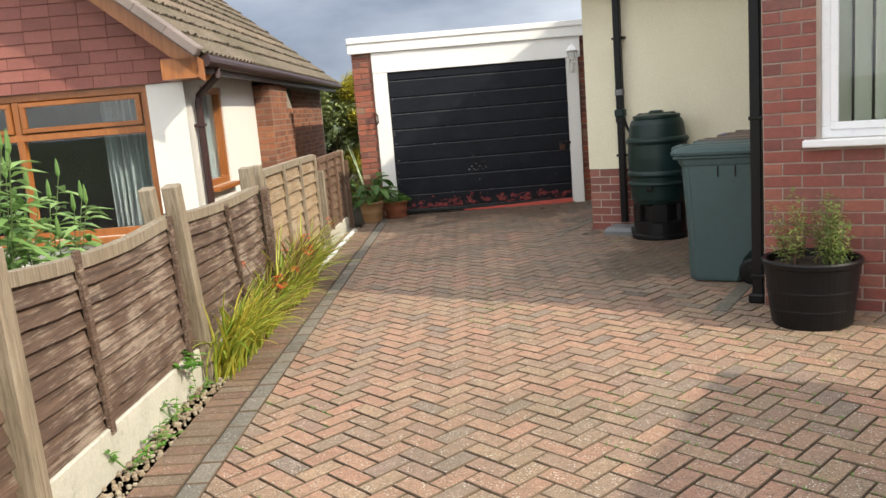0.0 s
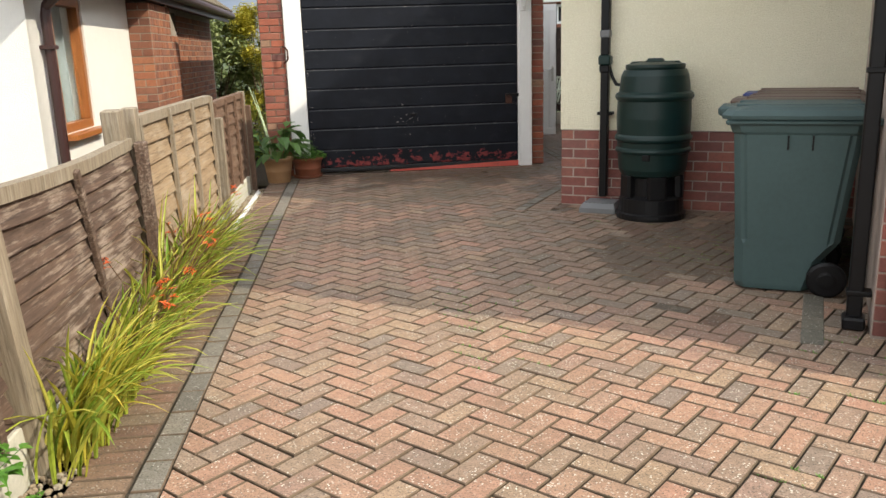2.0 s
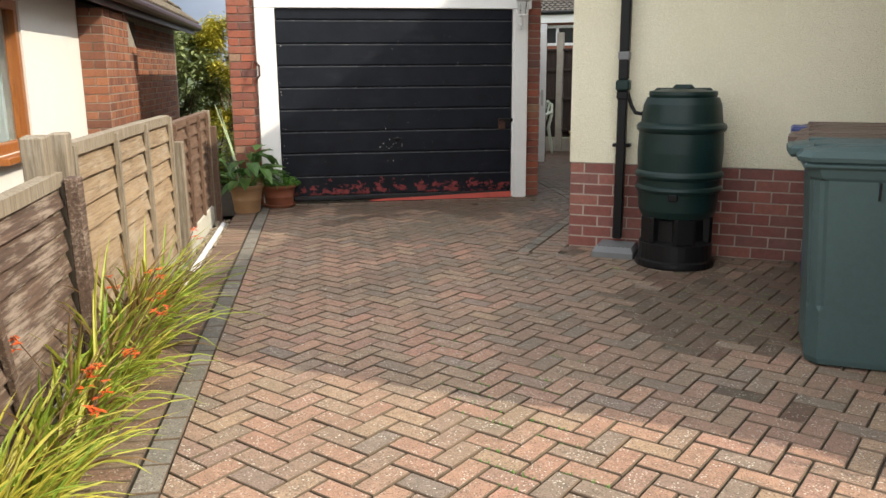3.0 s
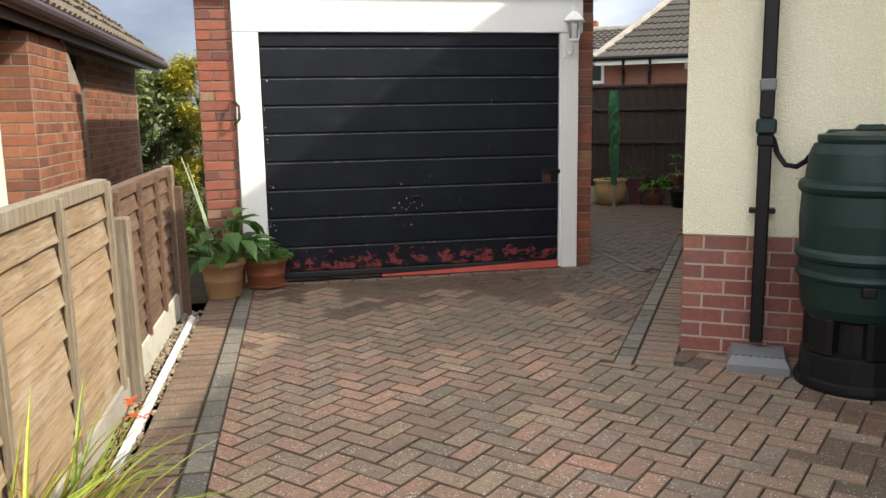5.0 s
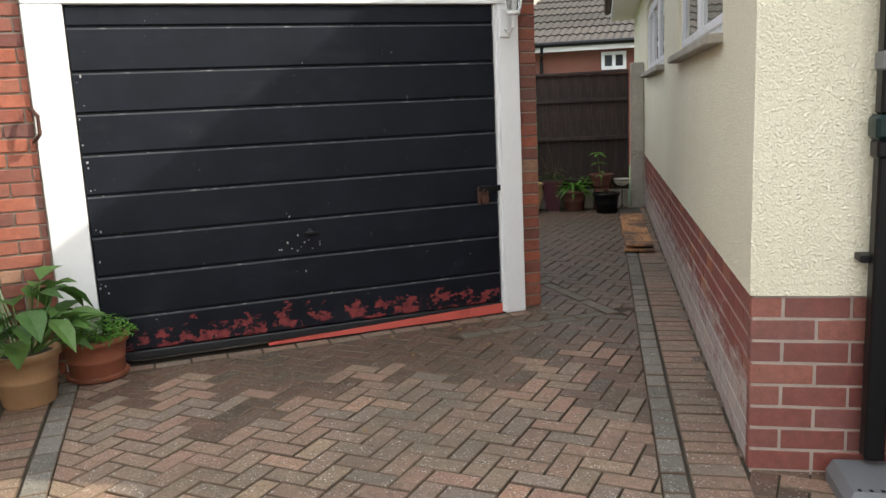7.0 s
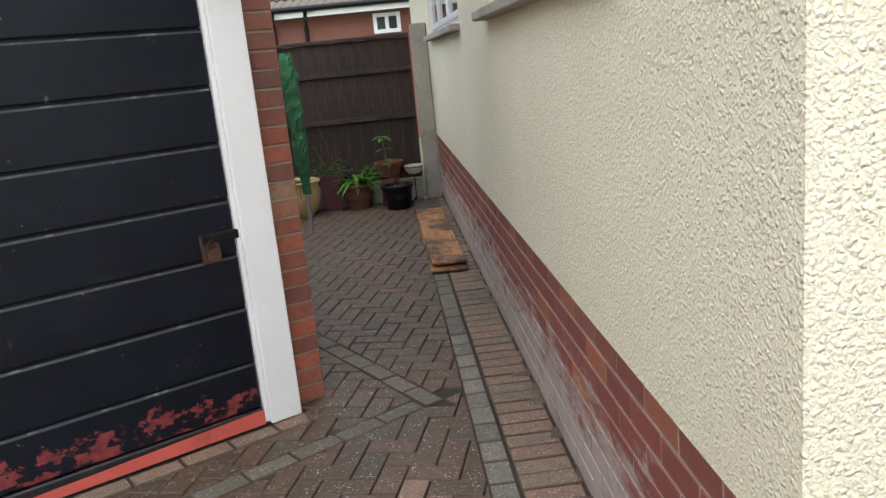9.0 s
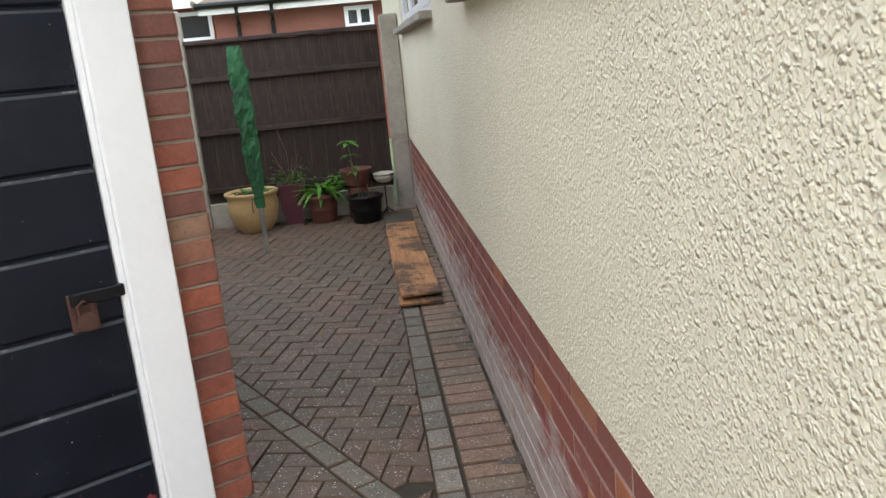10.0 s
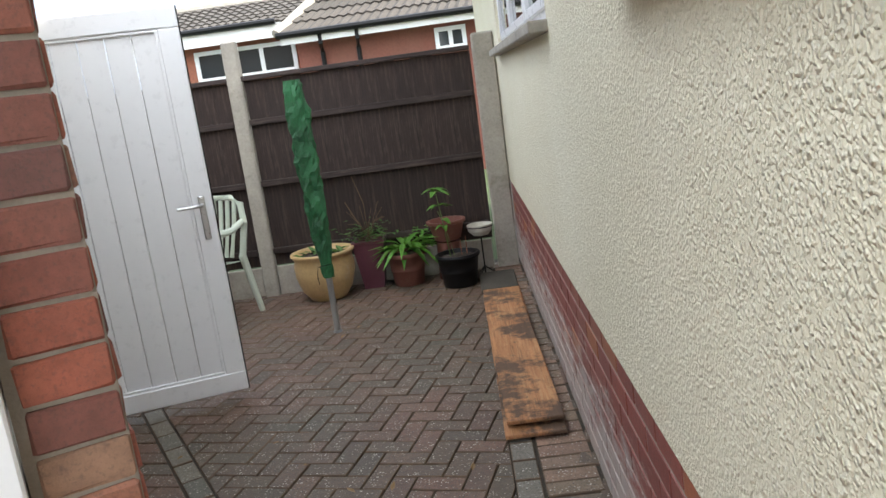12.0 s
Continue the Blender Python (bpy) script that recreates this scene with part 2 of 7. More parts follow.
M_BIN = plain("grey_green_plastic", (0.052, 0.090, 0.090), 0.52, var=0.2, scale=9, bump=0.0006, bump_scale=160)
M_BUTT = plain("dark_green_plastic", (0.0045, 0.021, 0.019), 0.42, var=0.2, scale=9, bump=0.0005, bump_scale=160)
M_BIN_BROWN = plain("brown_plastic", (0.10, 0.065, 0.048), 0.5, var=0.2, scale=9, bump=0.0006)
for glossy, level in ((M_BLACK_PLASTIC, 0.25), (M_BIN, 0.35), (M_BUTT, 0.35)):
    glossy.node_tree.nodes["Principled BSDF"].inputs["Specular IOR Level"].default_value = level
M_BLUE = plain("blue_plastic", (0.015, 0.03, 0.16), 0.45, var=0.2, scale=9)
M_CONCRETE = plain("weathered_concrete", (0.36, 0.33, 0.28), 0.9, var=0.35, scale=14, bump=0.004, bump_scale=60, dirt=(0.14, 0.13, 0.09))
M_CONCRETE_PALE = plain("pale_concrete", (0.55, 0.53, 0.45), 0.9, var=0.25, scale=14, bump=0.004, bump_scale=60, dirt=(0.22, 0.23, 0.13))
M_SLAB = plain("mossy_slab", (0.075, 0.066, 0.05), 0.9, var=0.5, scale=14, bump=0.005, bump_scale=60, dirt=(0.03, 0.032, 0.015))
M_GREY_PLASTIC = plain("grey_plastic", (0.16, 0.165, 0.17), 0.6, var=0.2, scale=14)
M_FENCE_OLD = wood("old_fence_board", (0.06, 0.036, 0.026), (0.165, 0.102, 0.07), "y", (0.42, 0.34, 0.27), 0.6)
M_FENCE_NEW = wood("pale_fence_board", (0.27, 0.185, 0.11), (0.40, 0.285, 0.17), "y", (0.46, 0.40, 0.31), 0.5)
M_FENCE_BROWN = wood("brown_fence_board", (0.11, 0.06, 0.036), (0.19, 0.11, 0.07), "y", (0.29, 0.22, 0.155), 0.35)
M_POST = wood("weathered_post", (0.20, 0.16, 0.11), (0.34, 0.275, 0.195), "z", (0.42, 0.38, 0.31), 0.4)
M_FENCE_DARK = wood("dark_stained_board", (0.013, 0.0075, 0.006), (0.045, 0.025, 0.019), "z", (0.105, 0.066, 0.052), 0.45, 0.75)
M_FENCE_DARK_RAIL = wood("dark_stained_rail", (0.018, 0.011, 0.009), (0.048, 0.03, 0.025), "x", (0.12, 0.085, 0.07), 0.35, 0.75)
M_PLY = wood("plywood", (0.30, 0.13, 0.05), (0.50, 0.24, 0.10), "y", (0.56, 0.36, 0.18), 0.4, stain=(0.05, 0.038, 0.028))
M_OAK = wood("golden_oak_plastic", (0.27, 0.085, 0.018), (0.40, 0.145, 0.035), "z", None, 0, 0.35)
M_MAROON = plain("maroon_plastic", (0.034, 0.011, 0.010), 0.45, var=0.15, scale=8)
M_TERRACOTTA = plain("terracotta", (0.27, 0.088, 0.045), 0.75, var=0.3, scale=16, bump=0.0015, dirt=(0.22, 0.15, 0.11))
M_BUFF_POT = plain("buff_clay", (0.38, 0.22, 0.11), 0.7, var=0.2, scale=16, bump=0.0015, dirt=(0.42, 0.34, 0.24))
M_YELLOW_POT = plain("yellow_glaze", (0.52, 0.36, 0.17), 0.4, var=0.3, scale=9, dirt=(0.50, 0.44, 0.35))
M_DARK_CLAY = plain("dark_clay", (0.15, 0.055, 0.04), 0.7, var=0.25, scale=16, bump=0.001, dirt=(0.2, 0.13, 0.09))
M_PURPLE_POT = plain("plum_glaze", (0.11, 0.035, 0.05), 0.35, var=0.25, scale=12)
M_SOIL = plain("soil", (0.045, 0.032, 0.022), 0.95, var=0.5, scale=40, bump=0.012, bump_scale=60)
M_GRAVEL = piece_mat("gravel", [(0.0, (0.30, 0.22, 0.15)), (0.5, (0.42, 0.33, 0.22)), (1.0, (0.5, 0.44, 0.34))], rough=0.85)
M_RUST = plain("rusty_iron", (0.085, 0.038, 0.026), 0.8, 0.3, var=0.5, scale=40, bump=0.001)
M_STEEL = plain("brushed_steel", (0.55, 0.55, 0.55), 0.3, 1.0, var=0.05, scale=20)
M_GREY_METAL = plain("galvanised_tube", (0.32, 0.32, 0.31), 0.5, 0.6, var=0.2, scale=30)
M_CHAIR = plain("pale_green_plastic", (0.50, 0.55, 0.46), 0.45, var=0.08, scale=10)
M_GREENCLOTH = plain("green_cover", (0.018, 0.12, 0.04), 0.6, var=0.7, scale=20, bump=0.014, bump_scale=45)
M_TILE = piece_mat("brown_roof_tile", [(0.0, (0.16, 0.115, 0.085)), (0.5, (0.22, 0.165, 0.12)), (0.8, (0.19, 0.15, 0.11)), (1.0, (0.26, 0.19, 0.14))], rough=0.9, speck=(0.34, 0.32, 0.24), patch=(0.075, 0.065, 0.035), patch_amount=0.8, mottle=0.65, bump=0.006)
M_TILE_GREY = piece_mat("grey_roof_tile", [(0.0, (0.045, 0.04, 0.035)), (0.5, (0.065, 0.056, 0.048)), (1.0, (0.085, 0.073, 0.063))], rough=0.9, patch=(0.085, 0.08, 0.07))
M_TILE_HUNG = piece_mat("plum_hung_tile", [(0.0, (0.22, 0.07, 0.055)), (0.5, (0.28, 0.09, 0.07)), (1.0, (0.33, 0.115, 0.085))], rough=0.7, mottle=0.4, patch=(0.28, 0.11, 0.09), bump=0.001)
M_MOSS = plain("moss", (0.035, 0.032, 0.014), 1.0, var=0.5, scale=30, bump=0.01)
M_LEAD = plain("verge_tile", (0.21, 0.17, 0.155), 0.85, var=0.25, scale=12, bump=0.002)
M_CURTAIN = plain("grey_curtain", (0.22, 0.25, 0.26), 0.9, var=0.12, scale=10)
M_BLIND = plain("cream_blind", (0.62, 0.63, 0.50), 0.8, var=0.06, scale=10)
# near-black colour stands in for the dimness of unlit rooms
M_ROOM = plain("painted_dim_room", (0.03, 0.028, 0.026), 0.9, var=0.2, scale=2)
M_GRASS = plain("rough_grass", (0.06, 0.085, 0.03), 0.95, var=0.5, scale=8, bump=0.02, bump_scale=30)


def leaf_mat(name, a, b_, c_):
    m, n, l, b = mat_new(name)
    rnd = n.new("ShaderNodeNewGeometry").outputs["Random Per Island"]
    c = ramp_node(n, l, rnd, [(0, a), (0.5, b_), (1, c_)])
    c = mix_node(n, l, 0.4, c, ramp_node(n, l, noise_node(n, l, world_pos(n), 25, 3), [(0.3, (0.5, 0.5, 0.5)), (0.7, (1, 1, 1))]), "MULTIPLY")
    l.new(c, b.inputs["Base Color"])
    b.inputs["Roughness"].default_value = 0.5
    b.inputs["Transmission Weight"].default_value = 0.0
    tr = n.new("ShaderNodeBsdfTranslucent")
    l.new(c, tr.inputs["Color"])
    mx = n.new("ShaderNodeMixShader")
    mx.inputs[0].default_value = 0.3
    l.new(b.outputs[0], mx.inputs[1])
    l.new(tr.outputs[0], mx.inputs[2])
    l.new(mx.outputs[0], n["Material Output"].inputs["Surface"])
    return m


M_LEAF = leaf_mat("broad_leaf", (0.05, 0.125, 0.024), (0.085, 0.185, 0.04), (0.14, 0.26, 0.06))
M_LEAF_FRESH = leaf_mat("fresh_leaf", (0.08, 0.22, 0.02), (0.12, 0.30, 0.04), (0.18, 0.36, 0.06))
M_LEAF_STRAP = leaf_mat("strap_leaf", (0.22, 0.36, 0.04), (0.42, 0.49, 0.06), (0.66, 0.60, 0.12))
M_LEAF_DRY = leaf_mat("dry_stem", (0.20, 0.12, 0.05), (0.32, 0.20, 0.08), (0.42, 0.30, 0.14))
M_LEAF_BUSH = leaf_mat("bush_leaf", (0.16, 0.21, 0.075), (0.24, 0.29, 0.11), (0.34, 0.38, 0.16))
M_LEAF_GOLD = leaf_mat("golden_leaf", (0.34, 0.33, 0.04), (0.52, 0.46, 0.05), (0.66, 0.55, 0.09))
M_LEAF_PALE = leaf_mat("buddleia_leaf", (0.12, 0.24, 0.06), (0.19, 0.34, 0.09), (0.28, 0.43, 0.15))
M_FLOWER = leaf_mat("orange_petal", (0.75, 0.12, 0.02), (0.8, 0.17, 0.03), (0.7, 0.08, 0.02))
M_LEAF_PLANTER = leaf_mat("planter_leaf", (0.16, 0.24, 0.05), (0.24, 0.32, 0.08), (0.34, 0.36, 0.14))
M_STEM = leaf_mat("green_stem", (0.10, 0.16, 0.05), (0.14, 0.20, 0.07), (0.18, 0.22, 0.09))
M_TWIG = plain("brown_twig", (0.14, 0.085, 0.05), 0.9, var=0.3, scale=30)
M_CANE = plain("pale_green_cane", (0.38, 0.46, 0.28), 0.6, var=0.2, scale=30)


def glass_mat(name, tint=(0.9, 0.95, 0.95), rough=0.0):
    m, n, l, b = mat_new(name)
    b.inputs["Base Color"].default_value = (*tint, 1)
    b.inputs["Roughness"].default_value = rough
    b.inputs["Transmission Weight"].default_value = 1.0
    b.inputs["IOR"].default_value = 1.45
    return m


M_GLASS = glass_mat("window_glass")
M_GLASS_FROST = glass_mat("lamp_glass", (0.9, 0.92, 0.92), 0.25)


def render_mat():
    """Cream roughcast: coarse lumps over fine grain, greying a little in patches, shade painted into the hollows."""
    m, n, l, b = mat_new("cream_roughcast")
    p = world_pos(n)
    big = noise_node(n, l, p, 1.1, 4, 0.6)
    c = ramp_node(n, l, big, [(0.3, (0.83, 0.78, 0.59)), (0.7, (0.88, 0.84, 0.66))])
    warp = n.new("ShaderNodeMixRGB")
    warp.blend_type = "ADD"
    warp.inputs["Fac"].default_value = 0.012
    wob = n.new("ShaderNodeTexNoise")
    wob.inputs["Scale"].default_value = 60
    l.new(p, wob.inputs["Vector"])
    l.new(p, warp.inputs["Color1"])
    l.new(wob.outputs["Color"], warp.inputs["Color2"])
    lumps = []
    for scale in (88, 150):
        v = n.new("ShaderNodeTexVoronoi")
        v.feature = "SMOOTH_F1"
        v.inputs["Scale"].default_value = scale
        v.inputs["Smoothness"].default_value = 0.25
        l.new(warp.outputs["Color"], v.inputs["Vector"])
        r = ramp_node(n, l, v.outputs["Distance"], [(0.12, (1, 1, 1)), (0.62, (0, 0, 0))])
        lumps.append(r)
    gate = ramp_node(n, l, noise_node(n, l, p, 42, 3, 0.6), [(0.36, (0.15, 0.15, 0.15)), (0.6, (1, 1, 1))])
    h = math_node(n, l, "ADD", math_node(n, l, "MULTIPLY", lumps[0], gate), math_node(n, l, "MULTIPLY", lumps[1], 0.4))
    # hollows between lumps are tinted darker in place of their shade
    c = mix_node(n, l, 0.16, c, ramp_node(n, l, h, [(0.05, (0.5, 0.44, 0.30)), (0.6, (1, 1, 1))]), "MULTIPLY")
    l.new(c, b.inputs["Base Color"])
    b.inputs["Roughness"].default_value = 0.9
    bump_node(n, l, b, h, 0.006, 0.9)
    return m


M_RENDER = render_mat()
M_WHITE_RENDER = plain("white_roughcast", (0.78, 0.76, 0.71), 0.9, var=0.06, scale=6, bump=0.006, bump_scale=120)


def garage_door_mat():
    """Black paint, scuffed and rubbed on the edges, with a painted highlight on each panel's lip and red undercoat
    showing through chips along the foot.
    """
    m, n, l, b = mat_new("chipped_black_paint")
    co = n.new("ShaderNodeTexCoord")
    tc = co.outputs["Object"]
    sep = n.new("ShaderNodeSeparateXYZ")
    l.new(tc, sep.inputs[0])
    own = n.new("ShaderNodeSeparateXYZ")
    l.new(co.outputs["Generated"], own.inputs[0])
    low = n.new("ShaderNodeMapRange")
    low.inputs["From Min"].default_value = 0.40
    low.inputs["From Max"].default_value = 0.16
    low.inputs["To Min"].default_value = -0.22
    low.inputs["To Max"].default_value = 0.10
    l.new(sep.outputs["Z"], low.inputs["Value"])
    chip = math_node(n, l, "ADD", noise_node(n, l, tc, 12, 9, 0.7, (0.75, 1, 1.2)), low.outputs[0])
    f = ramp_node(n, l, chip, [(0.607, (0, 0, 0)), (0.622, (1, 1, 1))])
    base = ramp_node(n, l, noise_node(n, l, tc, 3.5, 4), [(0.3, (0.0036, 0.0050, 0.0088)), (0.7, (0.0078, 0.0100, 0.0165))])
    scuff = ramp_node(n, l, noise_node(n, l, tc, 2.6, 6, 0.6, (1, 1, 2.2)), [(0.56, (0, 0, 0)), (0.78, (0.55, 0.55, 0.55))])
    base = mix_node(n, l, scuff, base, (0.022, 0.024, 0.028))
    # paler band on the top lip: dust plus the light it catches, painted in
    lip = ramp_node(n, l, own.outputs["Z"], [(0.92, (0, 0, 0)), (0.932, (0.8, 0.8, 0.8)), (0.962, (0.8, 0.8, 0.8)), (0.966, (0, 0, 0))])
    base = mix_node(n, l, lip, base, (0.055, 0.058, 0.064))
    red = ramp_node(n, l, noise_node(n, l, tc, 25, 4), [(0.3, (0.11, 0.022, 0.025)), (0.7, (0.27, 0.055, 0.052))])
    c = mix_node(n, l, f, base, red)
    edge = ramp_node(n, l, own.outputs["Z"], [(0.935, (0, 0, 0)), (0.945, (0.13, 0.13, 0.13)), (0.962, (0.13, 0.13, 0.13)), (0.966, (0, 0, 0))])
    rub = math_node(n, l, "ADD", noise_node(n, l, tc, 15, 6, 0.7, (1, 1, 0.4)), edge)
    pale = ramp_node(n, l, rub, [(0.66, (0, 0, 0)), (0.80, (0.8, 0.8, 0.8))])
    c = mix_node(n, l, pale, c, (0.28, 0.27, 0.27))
    fleck = ramp_node(n, l, noise_node(n, l, tc, 42, 5, 0.65), [(0.70, (0, 0, 0)), (0.712, (1, 1, 1))])
    c = mix_node(n, l, fleck, c, (0.55, 0.52, 0.48))
    l.new(c, b.inputs["Base Color"])
    r = ramp_node(n, l, noise_node(n, l, tc, 6, 4), [(0.3, (0.34, 0.34, 0.34)), (0.7, (0.55, 0.55, 0.55))])
    l.new(r, b.inputs["Roughness"])
    b.inputs["Specular IOR Level"].default_value = 0.21
    bump_node(n, l, b, noise_node(n, l, tc, 4, 3), 0.006, 0.3)
    return m


M_GDOOR = garage_door_mat()
M_GDOOR_RAIL = plain("dull_black_paint", (0.006, 0.007, 0.009), 0.5, var=0.3, scale=14, dirt=(0.13, 0.03, 0.03))
M_CHIP = plain("bare_pale_primer", (0.42, 0.40, 0.38), 0.7, var=0.3, scale=40)
M_RED_PAINT = plain("red_undercoat", (0.55, 0.10, 0.075), 0.55, var=0.2, scale=14, dirt=(0.2, 0.05, 0.04))

# ---- building helpers ----
L = pose(-3.70, 3.86, 0, 0, 0, 30.5)      # along the fence: x towards the drive, y up the drive
G = pose(-4.602, 11.207, 0, 0, 0, 31.5)   # along the garage front: x to its right, y into it
rng = random.Random(7)


def link_mesh(name, bm, mats, parent=None, smooth=False):
    me = bpy.data.meshes.new(name)
    bm.to_mesh(me)
    bm.free()
    for m in (mats if isinstance(mats, (list, tuple)) else [mats]):
        me.materials.append(m)
    if smooth:
        me.polygons.foreach_set("use_smooth", [True] * len(me.polygons))
    ob = new(name, me)
    if parent:
        ob.parent = parent
    return ob


def part(name, bm, material, parent, label="", smooth=False):
    ob = link_mesh(name, bm, material, parent, smooth)
    return tagged(ob, label) if label else ob


def thing(name, m, label, category, group="", kind=""):
    ob = new(name)
    ob.empty_display_size = 0.1
    ob.matrix_world = m
    return tagged(ob, label, category, group, kind)


def box(bm, x0, x1, y0, y1, z0, z1, bev=0.0, m=None):
    r = bmesh.ops.create_cube(bm, size=1)
    vs = r["verts"]
    for v in vs:
        v.co = Vector(((x0 + x1) / 2 + v.co.x * (x1 - x0), (y0 + y1) / 2 + v.co.y * (y1 - y0), (z0 + z1) / 2 + v.co.z * (z1 - z0)))
    if bev:
        es = list({e for v in vs for e in v.link_edges})
        out = bmesh.ops.bevel(bm, geom=es, offset=bev, segments=1, affect="EDGES", profile=0.5)
        vs = list({v for f in out["faces"] for v in f.verts} | {v for v in vs if v.is_valid})
    if m:
        bmesh.ops.transform(bm, matrix=m, verts=vs)
    return vs


def boxes(*args, bev=0.0, m=None):
    bm = bmesh.new()
    for a in args:
        box(bm, *a, bev=bev, m=m)
    return bm


def lathe(bm, profile, seg=32, m=None, squash=None):
    """Turn a profile of (radius, height) about z."""
    rings = []
    for r, z in profile:
        rings.append([bm.verts.new((r * math.cos(2 * math.pi * i / seg), r * math.sin(2 * math.pi * i / seg), z)) for i in range(seg)])
    for a, b in zip(rings, rings[1:]):
        for i in range(seg):
            bm.faces.new((a[i], a[(i + 1) % seg], b[(i + 1) % seg], b[i]))
    bm.faces.new(rings[0][::-1])
    bm.faces.new(rings[-1])
    if m:
        bmesh.ops.transform(bm, matrix=m, verts=[v for r in rings for v in r])
    return bm


def tube(bm, pts, radius, seg=8, taper=1.0, flat=1.0):
    """A tube along points, tapering to its end."""
    rings = []
    n = len(pts)
    for i, p in enumerate(pts):
        p = Vector(p)
        d = Vector(pts[min(i + 1, n - 1)]) - Vector(pts[max(i - 1, 0)])
        d.normalize()
        a = d.orthogonal().normalized()
        b = d.cross(a)
        r = radius * (1 + (taper - 1) * i / max(1, n - 1))
        rings.append([bm.verts.new(p + a * r * math.cos(2 * math.pi * k / seg) + b * r * flat * math.sin(2 * math.pi * k / seg)) for k in range(seg)])
    for a, b in zip(rings, rings[1:]):
        best = min(range(seg), key=lambda s: (a[0].co - b[s].co).length)
        for k in range(seg):
            bm.faces.new((a[k], a[(k + 1) % seg], b[(k + 1 + best) % seg], b[(k + best) % seg]))
    bm.faces.new(rings[0][::-1])
    bm.faces.new(rings[-1])
    return bm


def prism(bm, pts, z0, z1, m=None):
    lo = [bm.verts.new((x, y, z0)) for x, y in pts]
    hi = [bm.verts.new((x, y, z1)) for x, y in pts]
    k = len(pts)
    bm.faces.new(lo[::-1])
    bm.faces.new(hi)
    for i in range(k):
        bm.faces.new((lo[i], lo[(i + 1) % k], hi[(i + 1) % k], hi[i]))
    if m:
        bmesh.ops.transform(bm, matrix=m, verts=lo + hi)
    return bm


def brick_mesh(name, w, d, h, mat, bev=0.0025, rough=0.0):
    """A brick with worn arrises: origin at the middle of its outer face, x along the wall, y into it."""
    bm = bmesh.new()
    box(bm, -w / 2, w / 2, 0, d, -h / 2, h / 2, bev)
    if rough:
        for v in bm.verts:
            v.co += Vector((rng.uniform(-rough, rough), rng.uniform(-rough, rough), rng.uniform(-rough, rough)))
    me = bpy.data.meshes.new(name)
    bm.to_mesh(me)
    bm.free()
    me.materials.append(mat)
    return me


BRICKS = {}


def brick_face(parent, m, width, z0, courses, mat, pitch=0.0765, length=0.225, proud=0.004, holes=(), shift=0, wobble=0.0, ragged=False):
    """Courses of single bricks on a wall's face. m: at the face's left foot, x along it, y into the wall."""
    joint = 0.010
    bpy.context.view_layer.update()
    for c in range(courses):
        z = z0 + (c + 0.5) * pitch
        x = 0.0 if (c + shift) % 2 == 0 else -length / 2
        while x < width - 0.012:
            a, b = max(0.0, x), min(width, x + length)
            x += length
            if b - a < 0.03:
                continue
            for hx0, hx1, hz0, hz1 in holes:
                if hz0 < z < hz1 and b > hx0 and a < hx1:
                    if a < hx0:
                        b = hx0
                    else:
                        a = min(hx1, b)
            if b - a < 0.03:
                continue
            w = round(b - a - joint, 3)
            key = (mat.name, w, pitch)
            if key not in BRICKS:
                BRICKS[key] = [brick_mesh("brick", w, 0.05, pitch - joint, mat, 0.004 if ragged else 0.0025, 0.0022 if ragged else 0.0) for _ in range(5 if ragged else 1)]
            ob = new("brick", rng.choice(BRICKS[key]))
            ob.parent = parent
            ob.matrix_world = m @ pose((a + b) / 2, -proud - rng.uniform(0, wobble), z, rng.uniform(-0.6, 0.6), rng.uniform(-0.3, 0.3), rng.uniform(-0.5, 0.5))


def wall_box(name, m, x0, x1, y0, y1, z0, z1, mat, label, holes=(), category="wall"):
    """A wall along x with openings cut right through: boxes laid round the holes (x0, x1, z0, z1)."""
    bm = bmesh.new()
    xs = sorted({x0, x1, *[h[0] for h in holes], *[h[1] for h in holes]})
    for a, b in zip(xs, xs[1:]):
        mid = (a + b) / 2
        cuts = sorted((h[2], h[3]) for h in holes if h[0] <= mid <= h[1])
        z = z0
        for lo, hi in cuts:
            if lo > z:
                box(bm, a, b, y0, y1, z, lo)
            z = hi
        if z < z1:
            box(bm, a, b, y0, y1, z, z1)
    bmesh.ops.remove_doubles(bm, verts=bm.verts, dist=0.0005)
    ob = link_mesh(name, bm, mat)
    ob.matrix_world = m
    return tagged(ob, label, category, kind="structure")


